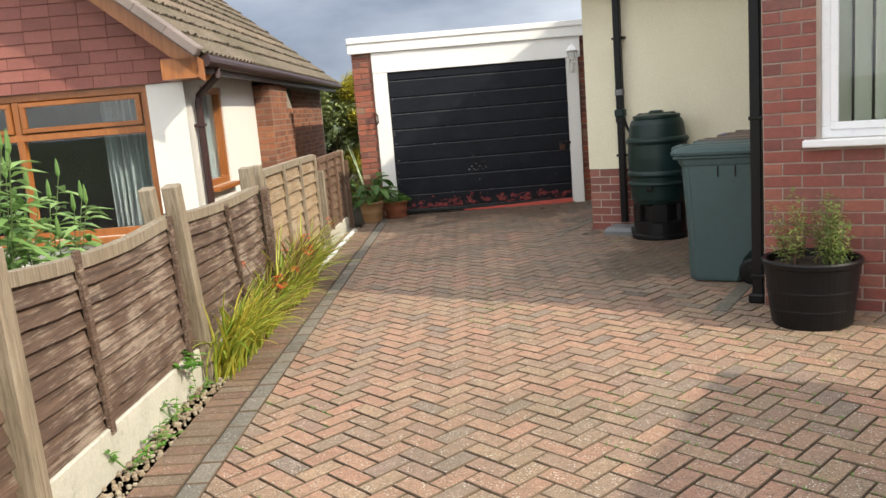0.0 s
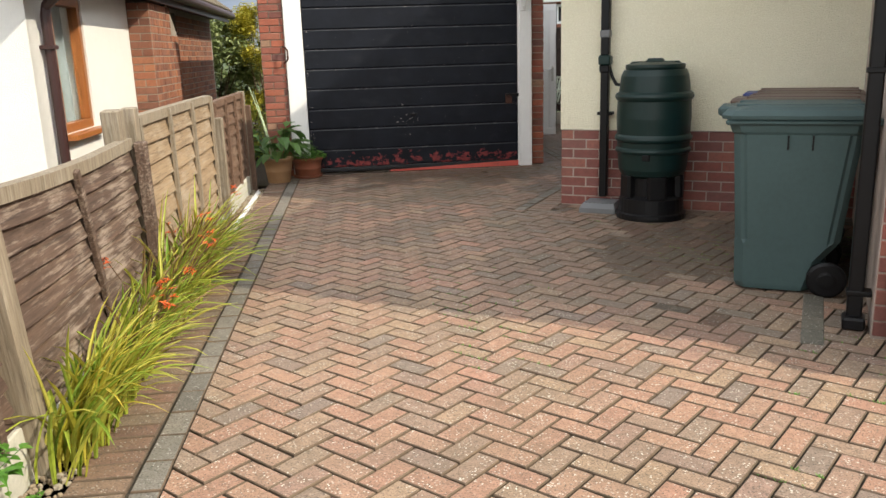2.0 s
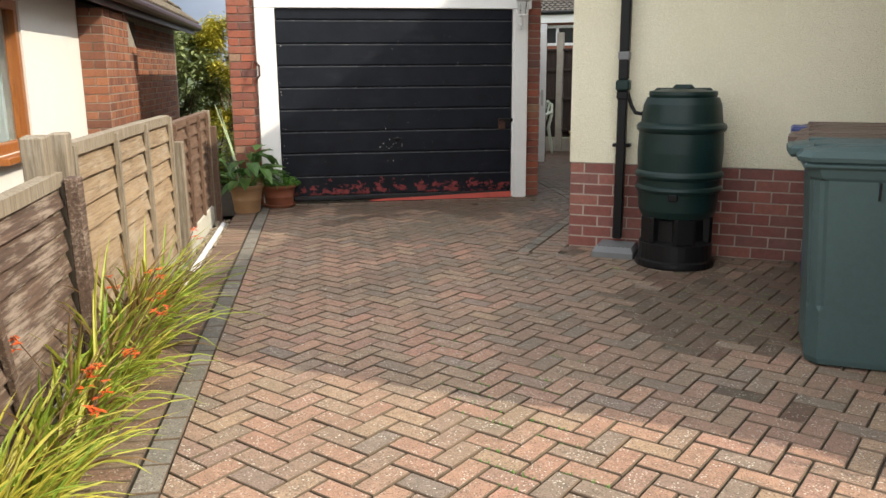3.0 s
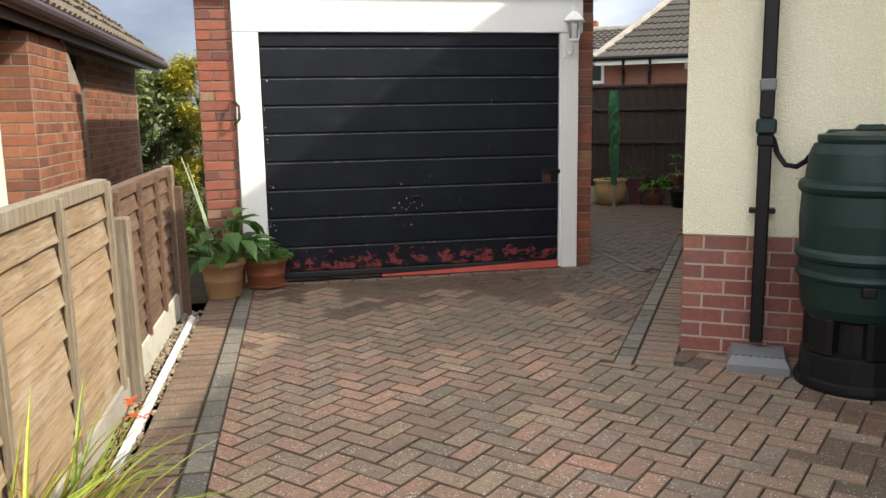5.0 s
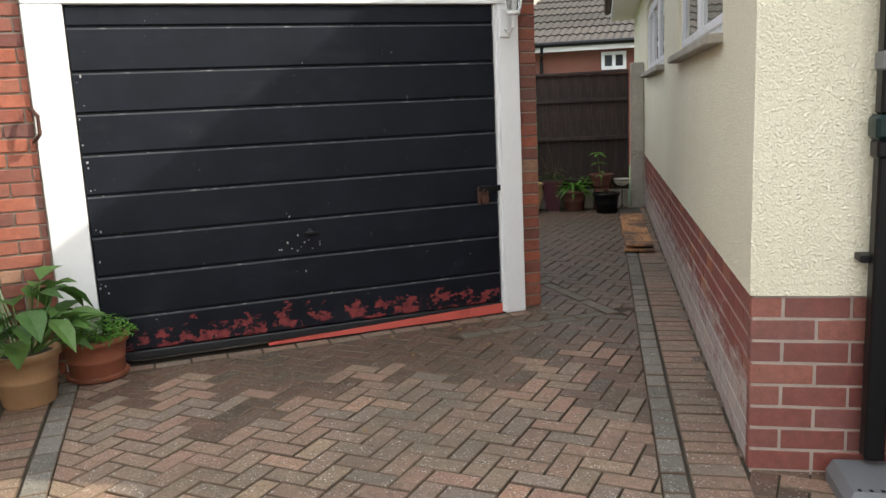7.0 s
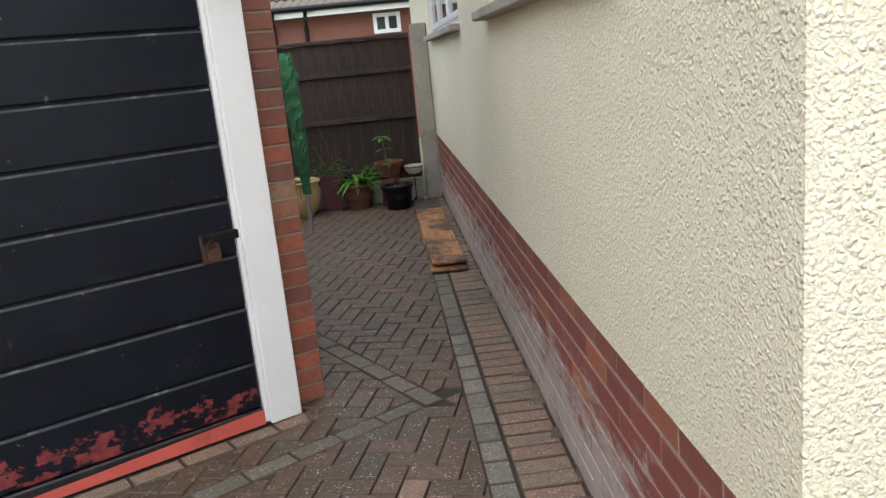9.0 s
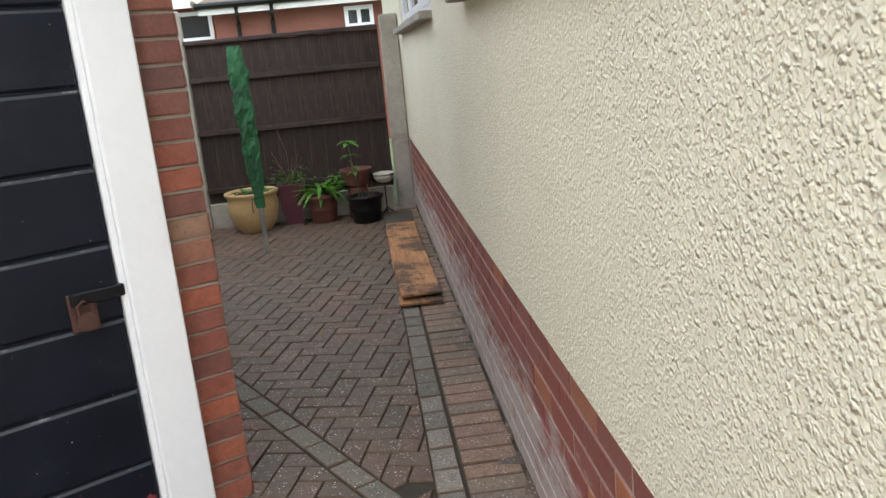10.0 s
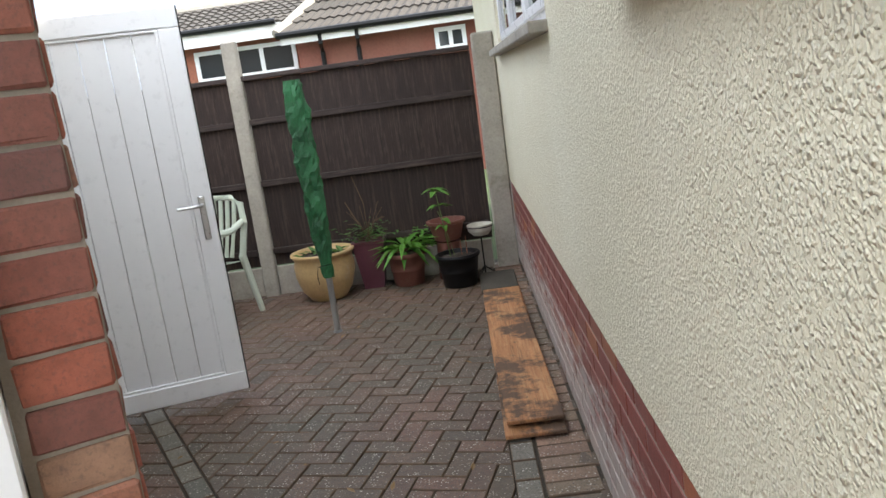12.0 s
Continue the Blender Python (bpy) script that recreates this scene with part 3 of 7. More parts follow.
def window(name, m, w, h, mat, label, lights, sill=None, frame_w=0.06, depth=0.07, blind=None):
    """A framed window: m at its lower left on the wall's face, x along, y into the wall. lights: panes as (x0, x1, z0, z1)."""
    win = new(name)
    win.matrix_world = m
    tagged(win, label, "window", kind="structure")
    bm = bmesh.new()
    box(bm, 0, w, 0.03, 0.03 + depth, 0, frame_w, 0.004)
    box(bm, 0, w, 0.03, 0.03 + depth, h - frame_w, h, 0.004)
    box(bm, 0, frame_w, 0.031, 0.029 + depth, frame_w, h - frame_w, 0.004)
    box(bm, w - frame_w, w, 0.031, 0.029 + depth, frame_w, h - frame_w, 0.004)
    part("window_frame", bm, mat, win)
    for x0, x1, z0, z1 in lights:
        bm = bmesh.new()
        f = 0.045
        box(bm, x0, x1, 0.015, 0.06, z0, z0 + f, 0.004)
        box(bm, x0, x1, 0.015, 0.06, z1 - f, z1, 0.004)
        box(bm, x0, x0 + f, 0.016, 0.059, z0 + f, z1 - f, 0.004)
        box(bm, x1 - f, x1, 0.016, 0.059, z0 + f, z1 - f, 0.004)
        sash = part("sash", bm, mat, win)
        pane = part("pane", boxes((x0 + f - 0.005, x1 - f + 0.005, 0.035, 0.041, z0 + f - 0.005, z1 - f + 0.005)), M_GLASS, sash)
        pane.visible_shadow = False
    if sill:
        over, out, mat_s = sill
        part("window_sill", boxes((-over, w + over, -out, 0.028, -0.045, -0.001), bev=0.006), mat_s, win)
    return win


# ---- ground and paving ----
bm = bmesh.new()
bmesh.ops.create_grid(bm, x_segments=2, y_segments=2, size=900)
ground = link_mesh("ground", bm, M_GRASS)
ground.location = (0, 0, -0.09)
tagged(ground, "rough grass and garden ground beyond the paving", "ground", kind="structure")

bm = bmesh.new()
prism(bm, [(-16, -6), (8, -6), (8, 16.7), (-16, 16.7)], -0.085, -0.012)
pavement = link_mesh("pavement", bm, M_SAND)
tagged(pavement, "block-paved driveway of worn red and grey herringbone blocks", "driveway", kind="structure")

LI, GI = L.inverted(), G.inverted()
DIVIDERS = [((-5.62, 14.35), (-3.87, 11.27)), ((-3.87, 11.27), (-4.75, 10.66))]


def clip(poly, nx, ny, c):
    """The part of a convex polygon with nx * x + ny * y >= c."""
    out = []
    for i, p in enumerate(poly):
        q = poly[(i + 1) % len(poly)]
        dp, dq = nx * p[0] + ny * p[1] - c, nx * q[0] + ny * q[1] - c
        if dp >= 0:
            out.append(p)
        if (dp < 0) != (dq < 0):
            t = dp / (dp - dq)
            out.append((p[0] + t * (q[0] - p[0]), p[1] + t * (q[1] - p[1])))
    return out


def area(poly):
    return abs(sum(p[0] * q[1] - q[0] * p[1] for p, q in zip(poly, poly[1:] + poly[:1]))) / 2


def inset(poly, d):
    """The polygon drawn in by d from each of its edges."""
    k = len(poly)
    cx, cy = sum(p[0] for p in poly) / k, sum(p[1] for p in poly) / k
    sign = 1 if sum(p[0] * q[1] - q[0] * p[1] for p, q in zip(poly, poly[1:] + poly[:1])) > 0 else -1
    normals = []
    for p, q in zip(poly, poly[1:] + poly[:1]):
        ex, ey = q[0] - p[0], q[1] - p[1]
        ln = math.hypot(ex, ey) or 1e-6
        normals.append((-ey / ln * sign, ex / ln * sign))
    out = []
    for i, (x, y) in enumerate(poly):
        (ax, ay), (bx, by) = normals[i - 1], normals[i]
        f = d / max(0.35, 1 + ax * bx + ay * by)
        ox, oy = (ax + bx) * f, (ay + by) * f
        reach = math.hypot(cx - x, cy - y)
        lim = min(1.0, 0.4 * reach / max(1e-6, math.hypot(ox, oy)))
        out.append((x + ox * lim, y + oy * lim))
    return out


class Blocks:
    """Paving blocks gathered as faces: side, chamfer and top for each."""
    def __init__(self):
        self.v, self.f, self.top = [], [], []

    def add(self, poly, dz=0.0, tilt=(0.0, 0.0)):
        b = len(self.v)
        k = len(poly)
        cx, cy = sum(p[0] for p in poly) / k, sum(p[1] for p in poly) / k
        up = lambda x, y: dz + (x - cx) * tilt[0] + (y - cy) * tilt[1]
        for ring, z in ((poly, -0.035), (poly, -0.0035), (inset(poly, 0.0032), 0.0)):
            self.v += [(x, y, z + up(x, y)) for x, y in ring]
        for r in (0, 1):
            for i in range(k):
                j = (i + 1) % k
                self.f.append((b + r * k + i, b + r * k + j, b + (r + 1) * k + j, b + (r + 1) * k + i))
        self.f.append(tuple(b + 2 * k + i for i in range(k)))
        self.top += [1] * (2 * k) + [0]

    def mesh(self, name, mat, edge=None):
        me = bpy.data.meshes.new(name)
        me.from_pydata(self.v, [], self.f)
        me.materials.append(mat)
        me.materials.append(edge or M_ARRIS)
        me.polygons.foreach_set("material_index", self.top)
        return me


def block_mesh(name, w, h, mat):
    b = Blocks()
    b.add([(-w / 2, -h / 2), (w / 2, -h / 2), (w / 2, h / 2), (-w / 2, h / 2)])
    return b.mesh(name, mat)


WALL_EDGE = -3.715


def herringbone():
    ang = radians(30.5 - 45)
    ca, sa = math.cos(ang), math.sin(ang)
    ox, oy = -2.32, 5.53
    field, middle, damp = Blocks(), Blocks(), Blocks()
    moss = bmesh.new()
    mrng = random.Random(31)
    singles = []
    n = 118
    for i in range(-n, n):
        for j in range(-n, n):
            k = (i + j) % 4
            if k == 0:
                u0, u1, v0, v1 = i, i + 2, j, j + 1
            elif k == 2:
                u0, u1, v0, v1 = i, i + 1, j, j + 2
            else:
                continue
            uc, vc = (u0 + u1) * 0.05, (v0 + v1) * 0.05
            x, y = ox + ca * uc - sa * vc, oy + sa * uc + ca * vc
            if not (-9 < x < 3.6 and -3.5 < y < 16.62):
                continue
            lx, ly, _ = LI @ Vector((x, y, 0))
            gx, gy, _ = GI @ Vector((x, y, 0))
            if (lx < 0.30 and gy < 0.4) or (gx < 0.15 and 0.05 < gy < 5.2) or gx < -4:
                continue
            if (x > -3.3 and y > 9.1) or (x > -0.95 and y > 6.3):
                continue
            g = 0.0036
            quad = [(u0 * 0.1 + g, v0 * 0.1 + g), (u1 * 0.1 - g, v0 * 0.1 + g), (u1 * 0.1 - g, v1 * 0.1 - g), (u0 * 0.1 + g, v1 * 0.1 - g)]
            poly = [(ox + ca * a - sa * b, oy + sa * a + ca * b) for a, b in quad]
            full = True
            if lx < 0.58 and gy < 0.3:
                nx, ny = L.col[0][0], L.col[0][1]
                q = clip(poly, nx, ny, nx * L.translation.x + ny * L.translation.y + 0.425)
                full &= len(q) == len(poly) and abs(area(q) - area(poly)) < 1e-6
                poly = q
            if y > 8.5 and WALL_EDGE - 0.2 < x < -3.40 and len(poly) > 2:
                if y < 8.64 and x > WALL_EDGE:
                    q = clip(poly, 0, -1, -8.635)
                elif y >= 8.64:
                    q = clip(poly, -1, 0, -(WALL_EDGE + 0.001))
                else:
                    q = poly
                full &= len(q) == len(poly) and abs(area(q) - area(poly)) < 1e-6
                poly = q
            if -2.95 < gx < 0.16 and -0.3 < gy and len(poly) > 2:
                nx, ny = -G.col[1][0], -G.col[1][1]
                q = clip(poly, nx, ny, nx * G.translation.x + ny * G.translation.y + 0.135)
                full &= len(q) == len(poly) and abs(area(q) - area(poly)) < 1e-6
                poly = q
            for (ax, ay), (bx, by) in DIVIDERS:
                dx, dy = bx - ax, by - ay
                ln = math.hypot(dx, dy)
                dx, dy = dx / ln, dy / ln
                s, t = (x - ax) * dx + (y - ay) * dy, -(x - ax) * dy + (y - ay) * dx
                if -0.12 < s < ln + 0.05 and abs(t) < 0.2 and len(poly) > 2:
                    sg = 1 if t > 0 else -1
                    nx, ny = -dy * sg, dx * sg
                    q = clip(poly, nx, ny, nx * ax + ny * ay + 0.054)
                    full &= len(q) == len(poly) and abs(area(q) - area(poly)) < 1e-6
                    poly = q
            if len(poly) < 3 or area(poly) < 0.0006:
                continue
            dz, tilt = rng.uniform(-0.0025, 0.0015), (rng.uniform(-0.012, 0.012), rng.uniform(-0.012, 0.012))
            if -3.6 < x < 2.2 and 1.4 < y < 8.6 and noise.noise((x * 0.8, y * 0.8, 2.0)) + 0.16 * (x + 1.2) + mrng.uniform(-0.5, 0.3) > 0.12:
                (px, py), (qx, qy) = poly[0], poly[1]
                for _ in range(mrng.randrange(3, 9)):
                    u = mrng.random()
                    sx, sy = px + (qx - px) * u, py + (qy - py) * u
                    for _ in range(3):
                        a = mrng.uniform(0, 6.283)
                        leaf(moss, (sx + mrng.uniform(-0.004, 0.004), sy + mrng.uniform(-0.004, 0.004), -0.006), (math.cos(a), math.sin(a), mrng.uniform(0.5, 1.6)), mrng.uniform(0.008, 0.02), 0.005, 0.2)
            if full and -3.3 < x < -1.35 and 3.1 < y < 5.9 and len(singles) < 295:
                singles.append((x, y, dz, tilt, ang + (0 if k == 0 else math.pi / 2)))
                continue
            # damp plus painted shade, growing towards garage, passage and bins
            wet_shade = max((y - 7.3) / 3.3, (gy + 1.9) / 2.0, 1.3 - math.hypot(x + 1.9, y - 7.9) / 1.7) + 0.5 * noise.noise((x * 1.3, y * 1.3, 4.0))
            if wet_shade > 0.55 + rng.uniform(0, 0.3):
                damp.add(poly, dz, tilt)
            elif wet_shade > 0.1 + rng.uniform(0, 0.35):
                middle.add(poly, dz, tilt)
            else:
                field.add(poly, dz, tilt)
    tagged(part("joint_weeds", moss, M_LEAF_FRESH, pavement, "tiny green weeds and moss in the paving joints"), kind="stuff")
    ob = new("paving_blocks", field.mesh("paving_blocks", M_BLOCK))
    ob.parent = pavement
    tagged(ob, "worn red herringbone paving blocks", kind="stuff")
    ob = new("mossy_paving_blocks", damp.mesh("mossy_paving_blocks", M_BLOCK_MOSSY_SHADE))
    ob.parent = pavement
    tagged(ob, "damp algae-stained herringbone paving blocks, coloured darker for shade", kind="stuff")
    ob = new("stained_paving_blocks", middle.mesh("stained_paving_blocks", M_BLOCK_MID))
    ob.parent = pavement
    tagged(ob, "stained herringbone paving blocks, partly darkened for shade", kind="stuff")
    me = block_mesh("paving_block", 0.1908, 0.0908, M_BLOCK)
    for x, y, dz, tilt, a in singles:
        o = new("paving_block", me)
        o.parent = pavement
        o.matrix_world = Matrix.Translation((x, y, dz)) @ Euler((tilt[1], -tilt[0], 0)).to_matrix().to_4x4() @ Matrix.Rotation(a, 4, "Z")


def edge_blocks(name, m, x0, x1, y0, y1, along, mat, label):
    """A row of blocks in a strip from y0 to y1, each `along` long in y."""
    b = Blocks()
    y = y0
    while y < y1:
        dz, tilt = rng.uniform(-0.002, 0.0025), (rng.uniform(-0.012, 0.012), rng.uniform(-0.012, 0.012))
        quad = [(x0 + 0.006, y + 0.005), (x1 - 0.006, y + 0.005), (x1 - 0.006, y + along - 0.005), (x0 + 0.006, y + along - 0.005)]
        w = [m @ Vector((p[0], p[1], 0)) for p in quad]
        b.add([(p.x, p.y) for p in w], dz, tilt)
        y += along
    ob = new(name, b.mesh(name, mat))
    ob.parent = pavement
    tagged(ob, label, kind="stuff")


# ---- our house: cream roughcast over a plum brick plinth ----
I4 = Matrix.Identity(4)
SIDE = pose(-3.4, 19.6, 0, 0, 0, -90)     # x runs back along the passage wall, y into the house
W1 = (7.75, 9.8, 1.625, 2.36)
W2 = (3.7, 6.45, 1.625, 2.36)
EAVE = 2.60
wall_w = wall_box("wall_west", SIDE, 0, 10.6, 0.0, 0.28, 0.66, EAVE, M_RENDER, "cream roughcast bungalow wall along the passage", [W1, W2])
plinth_w = wall_box("wall_west_plinth", SIDE, 0, 10.59, 0.012, 0.28, -0.05, 0.658, M_MORTAR, "plum brick plinth below the cream roughcast")
FRONT = pose(-3.4, 9.0, 0)
wall_s = wall_box("wall_south", FRONT, 0.001, 2.35, 0.001, 0.28, 0.66, EAVE, M_RENDER, "cream roughcast wall above a brick plinth")
plinth_s = wall_box("wall_south_plinth", FRONT, 0.013, 2.35, 0.013, 0.28, -0.05, 0.658, M_MORTAR, "plum brick plinth below the cream roughcast")
BAY = pose(-1.085, 6.16, 0)
BW = (0.33, 2.3, 1.07, 2.2)
wall_bay = wall_box("wall_bay", BAY, 0, 5.2, 0.012, 0.28, -0.05, EAVE, M_MORTAR, "plum brick front wall with pale mortar joints", [BW])
bay_side = pose(-1.085, 9.0, 0, 0, 0, -90)
wall_bay_side = wall_box("wall_bay_side", bay_side, 0.001, 2.82, 0.012, 0.28, -0.05, EAVE, M_MORTAR, "plum brick return wall beside the bins")
back = wall_box("wall_east", pose(4.1, 6.45, 0, 0, 0, 90), 0, 13.1, -0.2, 0, -0.05, EAVE, M_RENDER, "cream house wall")
north = wall_box("wall_north", pose(-3.1, 19.35, 0), 0, 7.0, 0, 0.24, -0.05, EAVE, M_RENDER, "cream house wall")
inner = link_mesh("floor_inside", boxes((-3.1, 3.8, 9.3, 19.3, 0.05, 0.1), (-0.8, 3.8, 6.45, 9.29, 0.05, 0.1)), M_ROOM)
tagged(inner, "floor inside the bungalow, coloured near-black for its dimness", "floor", kind="structure")
ceil = link_mesh("ceiling", boxes((-3.1, 3.8, 9.3, 19.3, 2.5, 2.54), (-0.8, 3.8, 6.45, 9.29, 2.5, 2.54)), M_WHITE)
tagged(ceil, "white ceiling inside the bungalow", "ceiling", kind="structure")


def house_roof():
    """A hipped tiled roof with soffit, white fascia and black gutter."""
    roof = thing("roof", I4, "brown tiled hipped bungalow roof with white soffit", "roof", kind="structure")
    o = 0.36
    x0, x1, y0, y1 = -3.4 - o, 4.1 + o, 9.0 - o, 19.6 + o
    bm = bmesh.new()
    run = (x1 - x0) / 2
    rise = run * ROOF_PITCH
    xm = (x0 + x1) / 2
    z = EAVE + 0.24
    a, b, c, d = (bm.verts.new(p) for p in ((x0, y0, z), (x1, y0, z), (x1, y1, z), (x0, y1, z)))
    e, f = bm.verts.new((xm, y0 + run, z + rise)), bm.verts.new((xm, y1 - run if y1 - run > y0 + run else y0 + run + 0.3, z + rise))
    for q in ((a, b, e), (b, c, f, e), (c, d, f), (d, a, e, f)):
        bm.faces.new(q)
    bm.faces.new((d, c, b, a))
    part("tiles", bm, M_TILE, roof)
    bm = bmesh.new()
    fx0, fx1, fy0 = -1.085 - o, 4.1 + o, 6.16 - o
    run2 = (fx1 - fx0) / 2
    a, b, c, d = (bm.verts.new(p) for p in ((fx0, fy0, z), (fx1, fy0, z), (fx1, 12, z), (fx0, 12, z)))
    e, f = bm.verts.new(((fx0 + fx1) / 2, fy0 + BAY_HIP, z + run2 * ROOF_PITCH)), bm.verts.new(((fx0 + fx1) / 2, 12, z + run2 * ROOF_PITCH))
    for q in ((a, b, e), (b, c, f, e), (c, d, f), (d, a, e, f)):
        bm.faces.new(q)
    part("bay_tiles", bm, M_TILE, roof)
    part("soffit", boxes((x0 + 0.02, -3.4, y0, y1, EAVE - 0.001, EAVE + 0.015), (-3.4, -1.45, y0, 9.0, EAVE - 0.001, EAVE + 0.015),
                         (fx0 + 0.02, fx1, fy0, 6.16, EAVE - 0.001, EAVE + 0.015), (fx0 + 0.02, -1.085, 6.16, y0, EAVE - 0.001, EAVE + 0.015)), M_WHITE, roof)
    part("fascia", boxes((x0, x0 + 0.02, y0 - 0.02, y1 + 0.02, EAVE - 0.02, EAVE + 0.22), (x0 + 0.02, fx0, y0 - 0.02, y0, EAVE - 0.02, EAVE + 0.22),
                         (fx0, fx0 + 0.02, fy0 - 0.02, y0 - 0.02, EAVE - 0.02, EAVE + 0.22), (fx0 + 0.02, fx1, fy0 - 0.02, fy0, EAVE - 0.02, EAVE + 0.22)), M_WHITE, roof)
    bm = bmesh.new()
    tube(bm, [(x0 - 0.05, y0 - 0.05, EAVE + 0.15), (x0 - 0.05, y1, EAVE + 0.15)], 0.055, 10)
    tube(bm, [(x0 - 0.05, y0 - 0.06, EAVE + 0.15), (fx0, y0 - 0.06, EAVE + 0.15)], 0.055, 10)
    part("gutter", bm, M_BLACK_PLASTIC, roof)
    return roof


ROOF_PITCH, BAY_HIP = 0.85, 3.2
house_roof()
wm = lambda m, x, z: m @ Matrix.Translation((x, 0, z))
window("window_1", wm(SIDE, W1[0], W1[2]), W1[1] - W1[0], W1[3] - W1[2], M_UPVC, "white plastic casement window in cream roughcast wall",
       [(0.05, 1.0, 0.05, 0.655), (1.05, 2.0, 0.05, 0.655)], sill=(0.03, 0.07, M_CONCRETE))
window("window_2", wm(SIDE, W2[0], W2[2]), W2[1] - W2[0], W2[3] - W2[2], M_UPVC, "white plastic casement window with a stone sill",
       [(0.05, 0.9, 0.05, 0.655), (0.95, 1.8, 0.05, 0.655), (1.85, 2.7, 0.05, 0.655)], sill=(0.03, 0.07, M_CONCRETE))
win_bay = window("window_3", wm(BAY, BW[0], BW[2]), BW[1] - BW[0], BW[3] - BW[2], M_UPVC, "white plastic window with cream vertical blinds",
                 [(0.05, 1.92, 0.05, 1.08)], sill=(0.09, 0.09, M_UPVC), frame_w=0.07)
for i in range(17):
    bm = boxes((-0.05, 0.05, -0.001, 0.001, 0.02, 1.10))
    sl = part("blind_slat", bm, M_BLIND, win_bay)
    sl.matrix_local = pose(0.1 + i * 0.11, 0.2, 0, 0, 0, 28)

# ---- garage ----
DW, DH = 2.43, 1.975
gwall_l = wall_box("garage_wall_left", G, -2.872, -2.605, 0.012, 5.2, -0.05, 2.33, M_MORTAR_DARK, "orange-red brick garage side wall")
gwall_r = wall_box("garage_wall_right", G @ pose(0.358, 0.0, 0, 0, 0, 90), 0.10, 5.2, 0.0, 0.11, -0.05, 2.33, M_MORTAR_DARK, "orange-red brick garage side wall with a doorway", [(2.9, 3.72, 0.05, 2.03)])
gpier_r = wall_box("garage_pier_right", G, 0.20, 0.354, 0.062, 0.16, -0.05, 2.33, M_MORTAR_DARK, "narrow orange-red brick pier beside the garage door")
gback = wall_box("garage_wall_back", G, -2.87, 0.356, 5.2, 5.32, -0.05, 2.33, M_MORTAR, "garage back wall")
gfloor = link_mesh("garage_floor", boxes((-2.7, 0.18, 0.1, 5.2, -0.04, 0.005), m=G), M_CONCRETE)
tagged(gfloor, "concrete garage floor", "floor", kind="structure")


def garage_roof():
    r = thing("garage_roof", G, "flat felt garage roof with white painted fascia board", "roof", kind="structure")
    part("roof_deck", boxes((-2.90, 0.42, -0.02, 5.35, 2.33, 2.44), bev=0.01), M_LEAD, r)
    part("fascia", boxes((-2.91, 0.42, -0.065, -0.022, 2.25, 2.45), bev=0.006), M_WHITE, r)
    part("drip_board", boxes((-2.91, 0.42, -0.085, -0.066, 2.385, 2.46), bev=0.004), M_WHITE, r)
    part("side_fascia", boxes((0.42, 0.44, -0.02, 5.35, 2.27, 2.45)), M_WHITE, r)


garage_roof()


def garage_frame():
    f = thing("garage_door_frame", G, "white painted timber garage door frame", "door frame", kind="structure")
    part("head", boxes((-2.60, 0.23, -0.03, 0.08, DH, 2.25), bev=0.005), M_WHITE, f)
    part("left_jamb", boxes((-2.60, -2.405, -0.028, 0.08, 0.0, DH - 0.001), bev=0.005), M_WHITE, f)
    part("right_jamb", boxes((0.055, 0.197, -0.028, 0.08, 0.0, DH - 0.001), bev=0.005), M_WHITE, f)
    part("right_stop", boxes((0.036, 0.055, -0.012, 0.06, 0.01, DH - 0.002), bev=0.003), M_WHITE, f)
    part("handle", tube(bmesh.new(), [(-2.615, -0.02, 1.28), (-2.60, -0.07, 1.29), (-2.575, -0.10, 1.32), (-2.575, -0.10, 1.41), (-2.60, -0.07, 1.44), (-2.615, -0.02, 1.45)], 0.011, 6), M_RUST, f, "rusty iron pull handle")


garage_frame()


